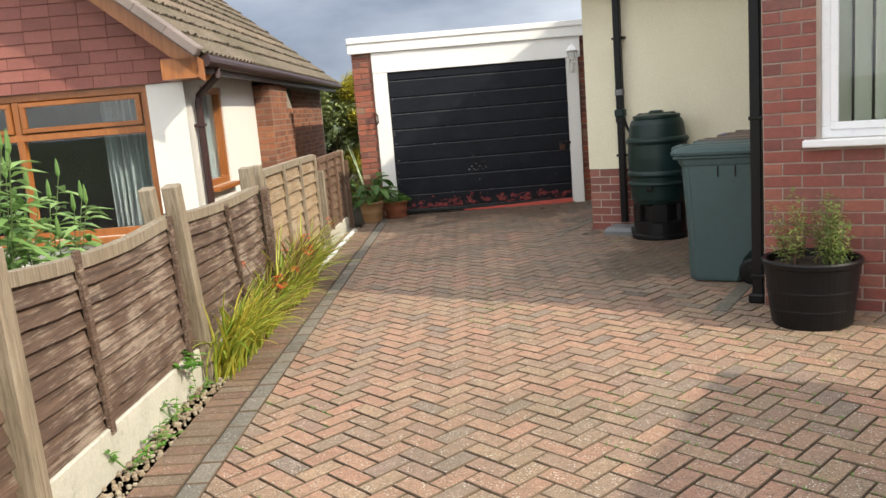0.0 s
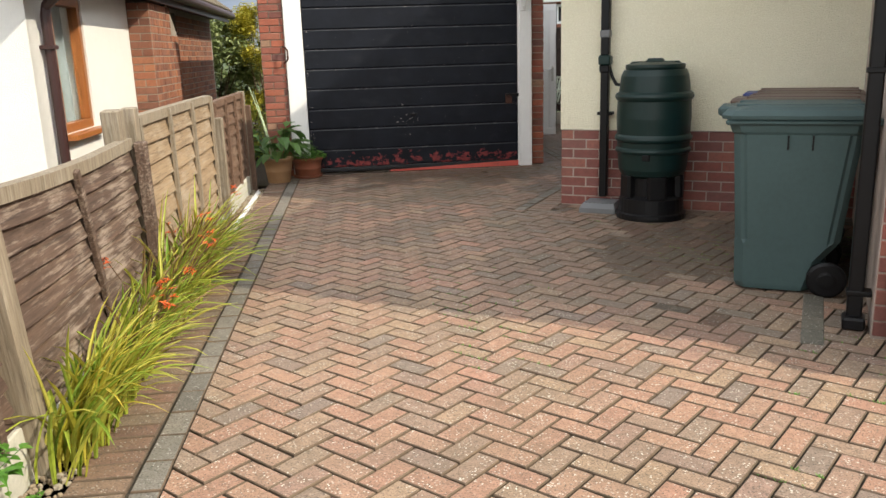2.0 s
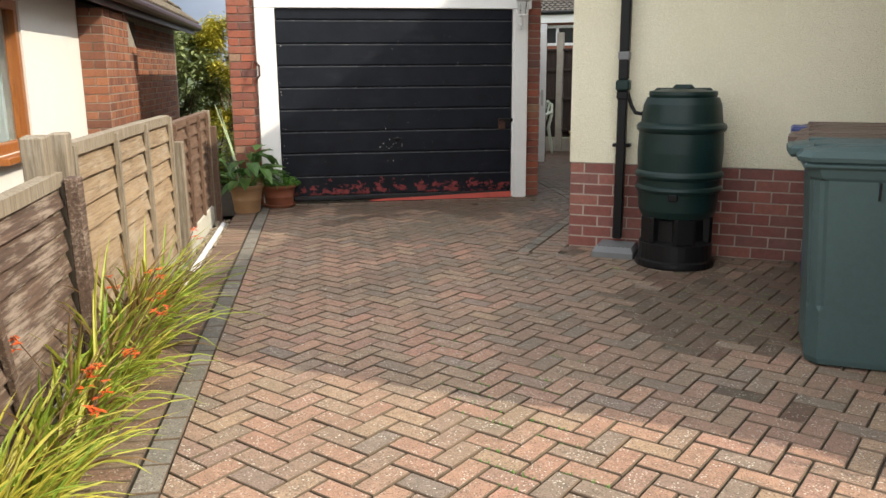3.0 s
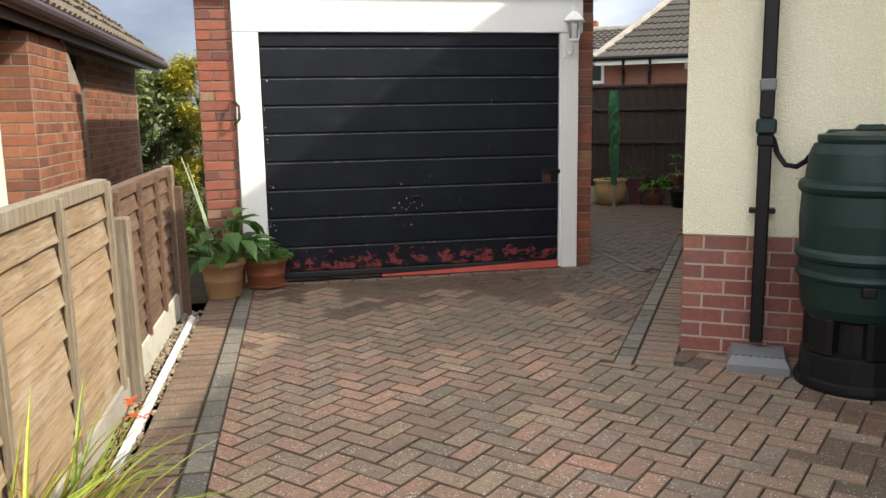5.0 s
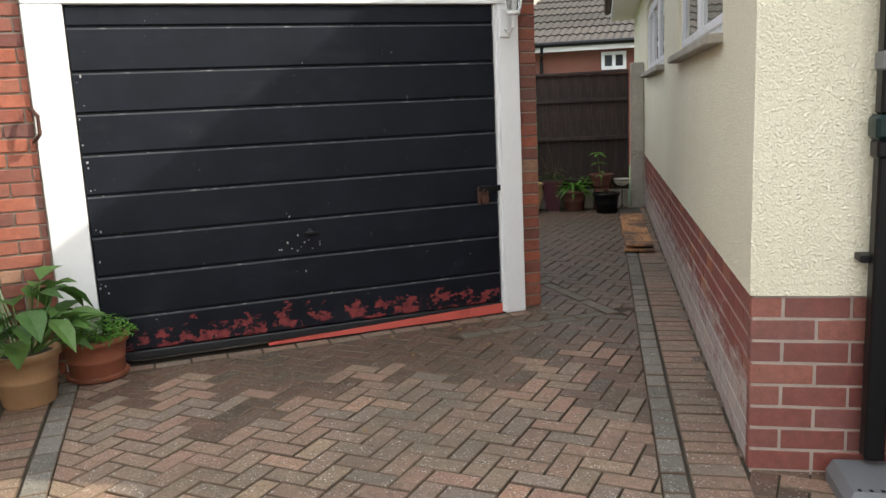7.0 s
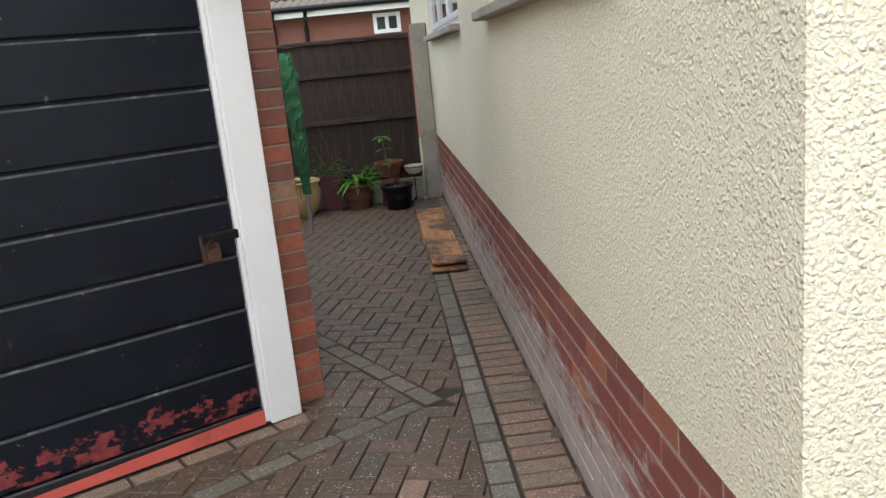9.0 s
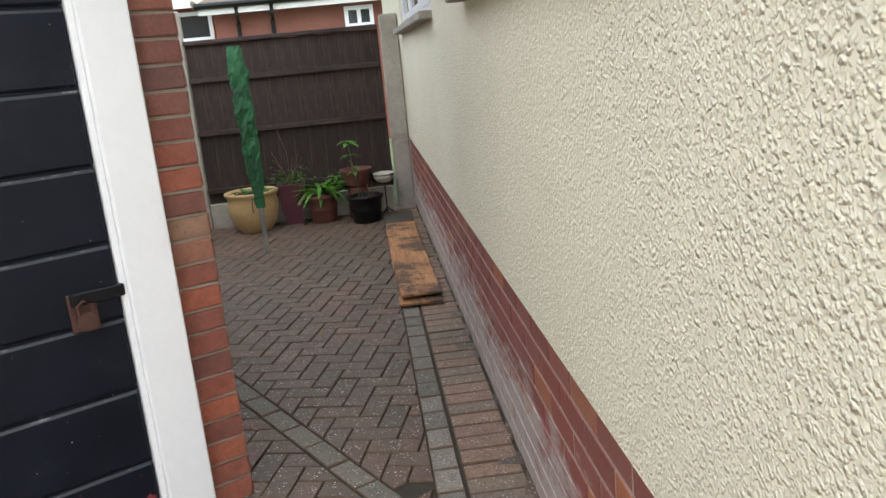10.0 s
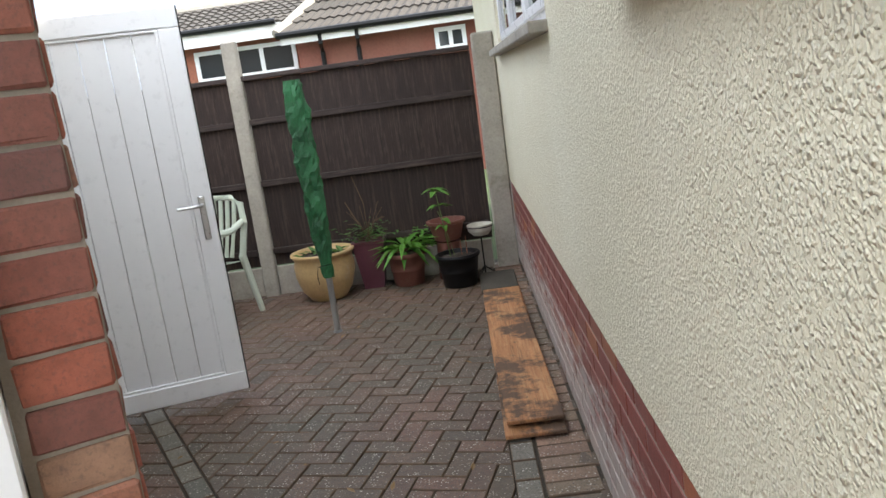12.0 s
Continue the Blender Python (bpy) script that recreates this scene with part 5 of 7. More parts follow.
def neighbour():
    base = thing("neighbour_bungalow", N, "white rendered bungalow with brick chimney breast and mossy tiled roof", "house")
    side = pose(0, 0, 0, 0, 0, 90)        # local x along the wall, y into the house
    # side wall with window opening
    def walls(name, m, x0, x1, z0, z1, y0, y1, mat, holes=()):
        bm = bmesh.new()
        xs = sorted({x0, x1, *[h[0] for h in holes], *[h[1] for h in holes]})
        for a, b in zip(xs, xs[1:]):
            mid = (a + b) / 2
            cut = [h for h in holes if h[0] <= mid <= h[1]]
            if cut:
                box(bm, a, b, y0, y1, z0, cut[0][2])
                box(bm, a, b, y0, y1, cut[0][3], z1)
            else:
                box(bm, a, b, y0, y1, z0, z1)
        bmesh.ops.remove_doubles(bm, verts=bm.verts, dist=0.0005)
        bmesh.ops.transform(bm, matrix=m, verts=bm.verts)
        return part(name, bm, mat, base)
    walls("side_wall", side, 0.201, 2.99, -0.3, NE + 0.05, 0, 0.25, M_WHITE_RENDER, [(0.72, 1.48, 0.82, 1.86)])
    rear = walls("rear_wall", side, 2.99, 8.6, -0.3, NE + 0.05, 0.02, 0.25, M_MORTAR_DARK, [(4.85, 5.65, 0.5, 1.95)])
    fm = pose(-8, 0.2, 0)
    walls("front_wall", fm, 0, 8.0, -0.3, NE - 0.132, 0, 0.25, M_WHITE_RENDER, [(3.98, 7.64, 0.46, 1.89)])
    walls("end_wall", pose(-8, 8.45, 0), 0, 7.98, -0.3, NE + 0.05, 0, 0.25, M_MORTAR_DARK)
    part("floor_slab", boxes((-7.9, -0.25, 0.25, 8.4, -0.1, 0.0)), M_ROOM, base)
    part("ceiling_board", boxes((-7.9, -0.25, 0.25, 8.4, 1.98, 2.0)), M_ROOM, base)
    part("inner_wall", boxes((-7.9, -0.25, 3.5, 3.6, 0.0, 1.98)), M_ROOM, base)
    # gable, hung with tiles
    pitch = 0.83
    bm = bmesh.new()
    low, high = NE - 0.13, NE + 0.27
    outline = [(0, low), (0, high), (-4, high + 4 * pitch), (-8, high), (-8, low)]
    prow = [bm.verts.new((x, 0.197, z)) for x, z in outline]
    rrow = [bm.verts.new((x, 0.4, z)) for x, z in outline]
    bm.faces.new(prow)
    bm.faces.new(rrow[::-1])
    for q in range(5):
        bm.faces.new((prow[q], rrow[q], rrow[(q + 1) % 5], prow[(q + 1) % 5]))
    gable = part("gable", bm, M_TILE_HUNG, base)
    for r_ in range(20):
        z = NE - 0.125 + r_ * 0.115
        half = 4 - max(0.0, (z + 0.10 - high) / pitch)
        x = -4 - half - (0.13 if r_ % 2 else 0)
        while x < -4 + half - 0.1:
            if x > -3.4:
                key = ("hung", 0)
                if key not in BRICKS:
                    BRICKS[key] = brick_mesh("hung_tile", 0.262, 0.014, 0.125, M_TILE_HUNG, 0.002)
                o = new("hung_tile", BRICKS[key])
                o.parent = gable
                o.matrix_local = pose(x + 0.132, 0.18, z + 0.06, -6 + rng.uniform(-1, 1), rng.uniform(-0.6, 0.6), 0)
            x += 0.265
    # roof
    roof = bmesh.new()
    ox, fo = 0.30, -0.22
    z0 = NE + 0.05
    def slope(bm, t0, t1, y0, y1, thick):
        vs = []
        for tt, y in ((t0, y0), (t0, y1), (t1, y1), (t1, y0)):
            x, z = ox - tt * (4 + ox), z0 + tt * (4 + ox) * pitch
            vs.append((x, y, z))
        top = [bm.verts.new((x, y, z + thick)) for x, y, z in vs]
        bot = [bm.verts.new(v) for v in vs]
        bm.faces.new(top)
        bm.faces.new(bot[::-1])
        for k in range(4):
            bm.faces.new((bot[k], bot[(k + 1) % 4], top[(k + 1) % 4], top[k]))
    slope(roof, 0, 1, fo + 0.05, 8.75, 0.03)
    part("roof_deck", roof, M_TILE, base)
    bm = bmesh.new()
    for (xa, za), (xb, zb) in (((-4, z0 + 4.3 * pitch), (-8.3, z0)),):
        vs = [bm.verts.new(p) for p in ((xa, fo, za), (xb, fo, zb), (xb, 8.75, zb), (xa, 8.75, za))]
        bm.faces.new(vs)
    part("far_slope", bm, M_TILE, base)
    # courses of interlocking tiles with rolled profile
    run = 4.3
    slant = math.hypot(run, run * pitch)
    ang = math.atan(pitch)
    n_rows = 17
    gauge = slant / n_rows
    for r_ in range(n_rows):
        bm = bmesh.new()
        s0, s1 = r_ * gauge - 0.03, (r_ + 1) * gauge + 0.02
        cols = 60
        W_ = 8.95
        rowv = []
        for k in range(cols * 3 + 1):
            y = fo + W_ * k / (cols * 3)
            hgt = (0.0, 0.028, 0.028)[k % 3]
            pts = []
            for s, lift in ((s0, 0.062), (s1, 0.036)):
                x = ox - s * math.cos(ang) + (hgt + lift) * math.sin(ang)
                z = z0 + s * math.sin(ang) + (hgt + lift) * math.cos(ang)
                pts.append(bm.verts.new((x, y, z)))
            x = ox - s0 * math.cos(ang) + (hgt + 0.03) * math.sin(ang)
            pts.append(bm.verts.new((x, y, z0 + s0 * math.sin(ang) + (hgt + 0.03) * math.cos(ang))))
            rowv.append(pts)
        for a, b in zip(rowv, rowv[1:]):
            bm.faces.new((a[0], b[0], b[1], a[1]))
            bm.faces.new((a[2], b[2], b[0], a[0]))
        part("tile_course", bm, M_TILE, base)
    # moss tufts along the laps
    bm = bmesh.new()
    for i in range(2600):
        r_ = rng.randrange(1, n_rows)
        s = r_ * gauge - 0.03
        y = fo + rng.random() ** 0.8 * 8.8
        rad = rng.uniform(0.012, 0.04)
        c_ = Vector((ox - s * math.cos(ang) + 0.07 * math.sin(ang), y, z0 + s * math.sin(ang) + 0.07 * math.cos(ang)))
        top = bm.verts.new(c_ + Vector((0.3, 0, 0.8)) * rad)
        ring = [bm.verts.new(c_ + Vector((0.5 * math.cos(q) , 1.4 * math.sin(q), 0.7 * math.cos(q))) * rad * rng.uniform(0.8, 1.2)) for q in (0, 1.26, 2.5, 3.77, 5.03)]
        for q in range(5):
            bm.faces.new((ring[q], ring[(q + 1) % 5], top))
    mo = part("moss", bm, M_MOSS, base, "tufts of dark moss along the tile laps")
    tagged(mo, kind="stuff")
    # verge tiles and bargeboard
    k = 0
    s = 0.0
    while s < slant - 0.1:
        bm = boxes((-0.10, 0.10, -0.17, 0.17, -0.02, 0.075), bev=0.012)
        o = part("verge_tile", bm, M_LEAD, base)
        o.matrix_local = pose(ox - (s + 0.16) * math.cos(ang), fo, z0 + (s + 0.16) * math.sin(ang) + 0.02, 0, math.degrees(ang), 0) @ pose(0, 0, 0, 0, 0, 90)
        s += 0.33
    bm = bmesh.new()
    for y0, y1, off, th in ((fo + 0.02, fo + 0.045, -0.17, 0.19),):
        p = []
        for s in (-0.05, slant):
            for dz in (off, off + th):
                p.append((ox - s * math.cos(ang), z0 + s * math.sin(ang) + dz - 0.02))
        f_ = [bm.verts.new((x, y0, z)) for x, z in (p[0], p[1], p[3], p[2])]
        b_ = [bm.verts.new((x, y1, z)) for x, z in (p[0], p[1], p[3], p[2])]
        bm.faces.new(f_)
        bm.faces.new(b_[::-1])
        for q in range(4):
            bm.faces.new((f_[q], b_[q], b_[(q + 1) % 4], f_[(q + 1) % 4]))
    box(bm, -0.05, 0.27, fo + 0.02, 0.195, NE - 0.13, NE + 0.05)
    part("bargeboard", bm, M_OAK, base, "golden oak coloured bargeboard")
    part("soffit", boxes((0.001, 0.27, 0.198, 8.72, NE - 0.03, NE - 0.012)), M_MAROON, base)
    part("fascia", boxes((0.272, 0.29, -0.2, 8.75, NE - 0.09, NE + 0.06)), M_MAROON, base, "maroon plastic fascia")
    bm = bmesh.new()
    tube(bm, [(0.345, -0.18, NE + 0.02), (0.345, 8.8, NE + 0.02)], 0.058, 12)
    part("gutter", bm, M_MAROON, base, "maroon plastic gutter")
    bm = bmesh.new()
    tube(bm, [(0.345, 0.20, NE), (0.345, 0.20, NE - 0.10), (0.07, 0.43, NE - 0.27), (0.055, 0.43, NE - 0.34), (0.055, 0.43, -0.3)], 0.036, 10)
    dp = part("downpipe", bm, M_MAROON, base, "maroon plastic downpipe")
    for z in (1.45, 0.5):
        part("bracket", boxes((0.0, 0.10, 0.375, 0.485, z, z + 0.03), bev=0.004), M_MAROON, dp)
    # chimney breast
    bm = bmesh.new()
    prism(bm, [(2.99, -0.3), (4.40, -0.3), (4.40, 1.60), (4.02, NE - 0.13), (2.99, NE - 0.13)], 0.0, 0.22, Matrix(((0, 0, 1, 0), (1, 0, 0, 0), (0, 1, 0, 0), (0, 0, 0, 1))))
    part("chimney_breast", bm, M_MORTAR_DARK, base)
    part("shoulder_flaunching", tube(bmesh.new(), [(0.11, 4.42, 1.59), (0.11, 4.00, NE - 0.11)], 0.12, 8, 1.0, 0.3), M_CONCRETE, base, "grey mortar flaunching on the sloping shoulder")
    # windows
    sw = new("side_window")
    sw.parent = base
    sw.matrix_local = side @ Matrix.Translation((0.72, 0, 0.82))
    for args, nm in (((0, 0.76, 0.015, 0.10, 0, 0.07), "window_frame"), ((0, 0.76, 0.015, 0.10, 0.97, 1.04), "window_frame"), ((0, 0.07, 0.016, 0.099, 0.07, 0.97), "window_frame"), ((0.69, 0.76, 0.016, 0.099, 0.07, 0.97), "window_frame")):
        part(nm, boxes(args, bev=0.004), M_OAK, sw)
    part("window_sill", boxes((-0.05, 0.82, -0.09, 0.014, -0.05, -0.002), bev=0.006), M_OAK, sw)
    pn = part("pane", boxes((0.065, 0.695, 0.06, 0.066, 0.065, 0.975)), M_GLASS, sw)
    pn.visible_shadow = False
    part("curtain", wavy(0.30, 0.68, 0.16, 0.03, 1.0, 5), M_CURTAIN, sw)
    fw = new("front_window")
    fw.parent = base
    fw.matrix_local = pose(-4.02, 0.2, 0.46)
    # x runs from -3.66.. at the left to the right edge at 3.66
    wW, wH = 3.66, 1.43
    bm = bmesh.new()
    for a in ((0, wW, 0.03, 0.11, 0, 0.07), (0, wW, 0.03, 0.11, wH - 0.07, wH), (wW - 0.07, wW, 0.031, 0.109, 0.07, wH - 0.07), (0, 0.07, 0.031, 0.109, 0.07, wH - 0.07), (0.07, wW - 0.07, 0.031, 0.109, 0.98, 1.05),
              (2.32, 2.39, 0.032, 0.108, 0.07, wH - 0.07), (1.2, 1.27, 0.032, 0.108, 0.07, wH - 0.07)):
        box(bm, *a, bev=0.005)
    part("window_frame", bm, M_OAK, fw)
    for x0, x1 in ((2.40, wW - 0.08), (1.28, 2.31)):
        bm = bmesh.new()
        for a in ((x0, x1, 0.012, 0.05, 1.06, 1.105), (x0, x1, 0.012, 0.05, wH - 0.125, wH - 0.08), (x0, x0 + 0.05, 0.013, 0.049, 1.105, wH - 0.125), (x1 - 0.05, x1, 0.013, 0.049, 1.105, wH - 0.125)):
            box(bm, *a, bev=0.004)
        sash = part("sash", bm, M_OAK, fw)
        p1 = part("pane", boxes((x0 + 0.045, x1 - 0.045, 0.03, 0.036, 1.10, wH - 0.12)), M_GLASS, sash)
        p2 = part("pane", boxes((x0 - 0.01, x1 + 0.01, 0.06, 0.066, 0.065, 0.985)), M_GLASS, fw)
        p1.visible_shadow = p2.visible_shadow = False
    part("curtain", wavy(wW - 0.55, wW - 0.1, 0.2, 0.02, 1.40, 7), M_CURTAIN, fw)
    part("window_sill", boxes((-0.05, wW + 0.05, -0.1, 0.029, -0.06, -0.002), bev=0.006), M_OAK, fw)
    dw = new("rear_window")
    dw.parent = base
    dw.matrix_local = side @ Matrix.Translation((4.85, 0, 0.5))
    part("window_frame", boxes((0, 0.06, 0.08, 0.16, 0, 1.45), (0.74, 0.80, 0.08, 0.16, 0, 1.45), (0.06, 0.74, 0.08, 0.16, 0, 0.06), (0.06, 0.74, 0.08, 0.16, 1.39, 1.45), bev=0.004), M_MAROON, dw)
    part("pane", boxes((0.05, 0.75, 0.11, 0.116, 0.05, 1.4)), M_GLASS, dw)
    return base, rear


def wavy(x0, x1, y, z0, z1, folds):
    """A hanging curtain in soft folds."""
    bm = bmesh.new()
    n = folds * 8
    lo, hi = [], []
    for k in range(n + 1):
        x = x0 + (x1 - x0) * k / n
        dy = 0.025 * math.sin(k / 8 * 6.283) + 0.01 * math.sin(k * 0.37)
        lo.append(bm.verts.new((x + 0.02 * math.sin(k * 0.21), y + dy * 1.3, z0)))
        hi.append(bm.verts.new((x, y + dy, z1)))
    for k in range(n):
        bm.faces.new((lo[k], lo[k + 1], hi[k + 1], hi[k]))
    return bm


nb, nb_rear = neighbour()

# ---- wheelie bins ----
def wheelie_bin(m, mat, label, lid_mat=None, stripe=None):
    """A two-wheeled bin; x across, front towards -y is its hinge side turned by m."""
    lid_mat = lid_mat or mat
    t = thing("wheelie_bin", m, label, "wheelie bin", "wheelie bins by the house wall")
    bm = bmesh.new()
    # tapered body: (half width, depth from, depth to, z)
    rows_ = [(0.238, -0.285, 0.10, 0.012), (0.243, -0.295, 0.11, 0.04), (0.248, -0.30, 0.15, 0.19), (0.25, -0.303, 0.235, 0.30), (0.274, -0.335, 0.30, 0.90), (0.282, -0.345, 0.31, 0.915), (0.29, -0.36, 0.315, 0.96)]
    rings = []
    for hw, ya, yb, z in rows_:
        c = 0.05
        pts = [(-hw + c, ya), (hw - c, ya), (hw, ya + c), (hw, yb - c), (hw - c, yb), (-hw + c, yb), (-hw, yb - c), (-hw, ya + c)]
        rings.append([bm.verts.new((x, y, z)) for x, y in pts])
    for a, b in zip(rings, rings[1:]):
        for k in range(8):
            bm.faces.new((a[k], a[(k + 1) % 8], b[(k + 1) % 8], b[k]))
    bm.faces.new(rings[0][::-1])
    bm.faces.new(rings[-1])
    bmesh.ops.bevel(bm, geom=[e for e in bm.edges if abs(e.verts[0].co.z - e.verts[1].co.z) > 0.3], offset=0.02, segments=2, affect="EDGES")
    part("body", bm, mat, t)
    part("rim", boxes((-0.305, 0.305, -0.375, 0.33, 0.955, 0.985), bev=0.010), mat, t)
    bm = bmesh.new()
    rings = []
    for hw, ya, yb, z in ((0.315, -0.395, 0.345, 0.988), (0.318, -0.40, 0.35, 1.008), (0.30, -0.375, 0.335, 1.035), (0.25, -0.30, 0.29, 1.052), (0.15, -0.18, 0.2, 1.058)):
        c = 0.05
        pts = [(-hw + c, ya), (hw - c, ya), (hw, ya + c), (hw, yb - c), (hw - c, yb), (-hw + c, yb), (-hw, yb - c), (-hw, ya + c)]
        rings.append([bm.verts.new((x, y, z)) for x, y in pts])
    for a, b in zip(rings, rings[1:]):
        for k in range(8):
            bm.faces.new((a[k], a[(k + 1) % 8], b[(k + 1) % 8], b[k]))
    bm.faces.new(rings[0][::-1])
    bm.faces.new(rings[-1])
    lid = part("lid", bm, lid_mat, t)
    part("lid_handle", boxes((-0.13, 0.13, -0.43, -0.33, 0.99, 1.045), bev=0.014), mat, lid)
    for s in (-1, 1):
        part("lid_rib", boxes((s * 0.16 - 0.012, s * 0.16 + 0.012, -0.33, 0.3, 1.035, 1.062), bev=0.005), lid_mat, lid)
        part("hand_grip", boxes((s * 0.2 - 0.05, s * 0.2 + 0.05, 0.30, 0.41, 0.95, 0.985), bev=0.010), mat, t)
        bm = bmesh.new()
        lathe(bm, [(0.03, -0.028), (0.085, -0.026), (0.10, -0.015), (0.10, 0.015), (0.085, 0.026), (0.03, 0.028)], 24, pose(s * 0.272, 0.175, 0.10, 0, 90, 0))
        wh = part("wheel", bm, M_BLACK_PLASTIC, t)
        bm = bmesh.new()
        lathe(bm, [(0.035, -0.034), (0.05, -0.031), (0.05, 0.031), (0.035, 0.034)], 12, pose(s * 0.272, 0.175, 0.10, 0, 90, 0))
        part("hub", bm, M_BLACK_PLASTIC, wh)
    part("axle_block", boxes((-0.222, 0.222, 0.07, 0.19, 0.075, 0.125), bev=0.01), mat, t)
    for x in (-0.06, 0.06):
        part("slot", boxes((0.262, 0.285, x - 0.004, x + 0.004, 0.82, 0.90)), M_BLACK_PLASTIC, t)
    if stripe:
        part("sticker", boxes((-0.10, -0.03, -0.352, -0.338, 0.35, 0.85), m=pose(0, 0.04, 0, -5)), stripe, t, "white paper label")
    return t


BIN_SIZE = Matrix.Diagonal((1, 1, 0.965, 1))
# lid fronts face the drive, wheels towards the house
wheelie_bin(pose(-1.46, 7.05, 0, 0, 0, -88) @ BIN_SIZE, M_BIN, "grey-green wheelie bin with closed lid beside the brick wall")
wheelie_bin(pose(-1.45, 7.70, 0, 0, 0, -92) @ BIN_SIZE, M_BIN_BROWN, "brown wheelie bin with closed lid in a row of bins", stripe=M_UPVC)
wheelie_bin(pose(-1.43, 8.32, 0, 0, 0, -90) @ BIN_SIZE, M_BLUE, "dark blue wheelie bin with a brown lid at the row's end", lid_mat=M_BIN_BROWN, stripe=M_UPVC)

# ---- water butt on its stand ----
def water_butt():
    t = thing("water_butt", pose(-2.55, 8.685, 0), "dark green ribbed plastic water butt on a black stand", "water butt")
    bm = bmesh.new()
    lathe(bm, [(0.20, 0.335), (0.245, 0.355), (0.265, 0.40), (0.275, 0.525), (0.288, 0.532), (0.294, 0.548), (0.288, 0.563), (0.278, 0.572), (0.280, 0.615), (0.294, 0.625), (0.300, 0.642), (0.294, 0.66), (0.282, 0.675), (0.288, 0.80), (0.282, 0.93), (0.296, 0.945), (0.302, 0.965), (0.294, 0.985), (0.272, 1.0), (0.268, 1.04), (0.258, 1.12), (0.238, 1.165)], 72)
    part("barrel", bm, M_BUTT, t)
    bm = bmesh.new()
    lathe(bm, [(0.222, 1.160), (0.225, 1.175), (0.228, 1.185), (0.226, 1.205), (0.19, 1.212), (0.12, 1.222)], 48)
    box(bm, -0.19, 0.19, -0.04, 0.04, 1.19, 1.228, 0.014)
    box(bm, -0.07, 0.07, -0.05, 0.05, 1.205, 1.25, 0.02)
    for a in (0.6, 2.5, 3.7, 5.6):
        box(bm, 0.10, 0.19, -0.03, 0.03, 1.19, 1.212, 0.006, m=pose(0, 0, 0, 0, 0, math.degrees(a)))
    part("lid", bm, M_BUTT, t, "domed green screw lid")
    bm = bmesh.new()
    lathe(bm, [(0.272, 0.0), (0.275, 0.02), (0.272, 0.045), (0.255, 0.055), (0.25, 0.165), (0.235, 0.175), (0.205, 0.19), (0.20, 0.33), (0.18, 0.34)], 32)
    stand = part("stand", bm, M_BLACK_PLASTIC, t, "black plastic stand")
    for k in range(5):
        a = 2 * math.pi * k / 5 - 1.2
        part("stand_rib", boxes((0.14, 0.246, -0.075, 0.075, 0.16, 0.365), bev=0.02, m=pose(0, 0, 0, 0, 0, math.degrees(a))), M_BLACK_PLASTIC, stand)
    bm = bmesh.new()
    tube(bm, [(0, -0.24, 0.505), (0, -0.285, 0.50)], 0.02, 8)
    box(bm, -0.03, 0.03, -0.30, -0.275, 0.485, 0.53, 0.005)
    part("tap_plug", bm, M_BLACK_PLASTIC, t)


water_butt()


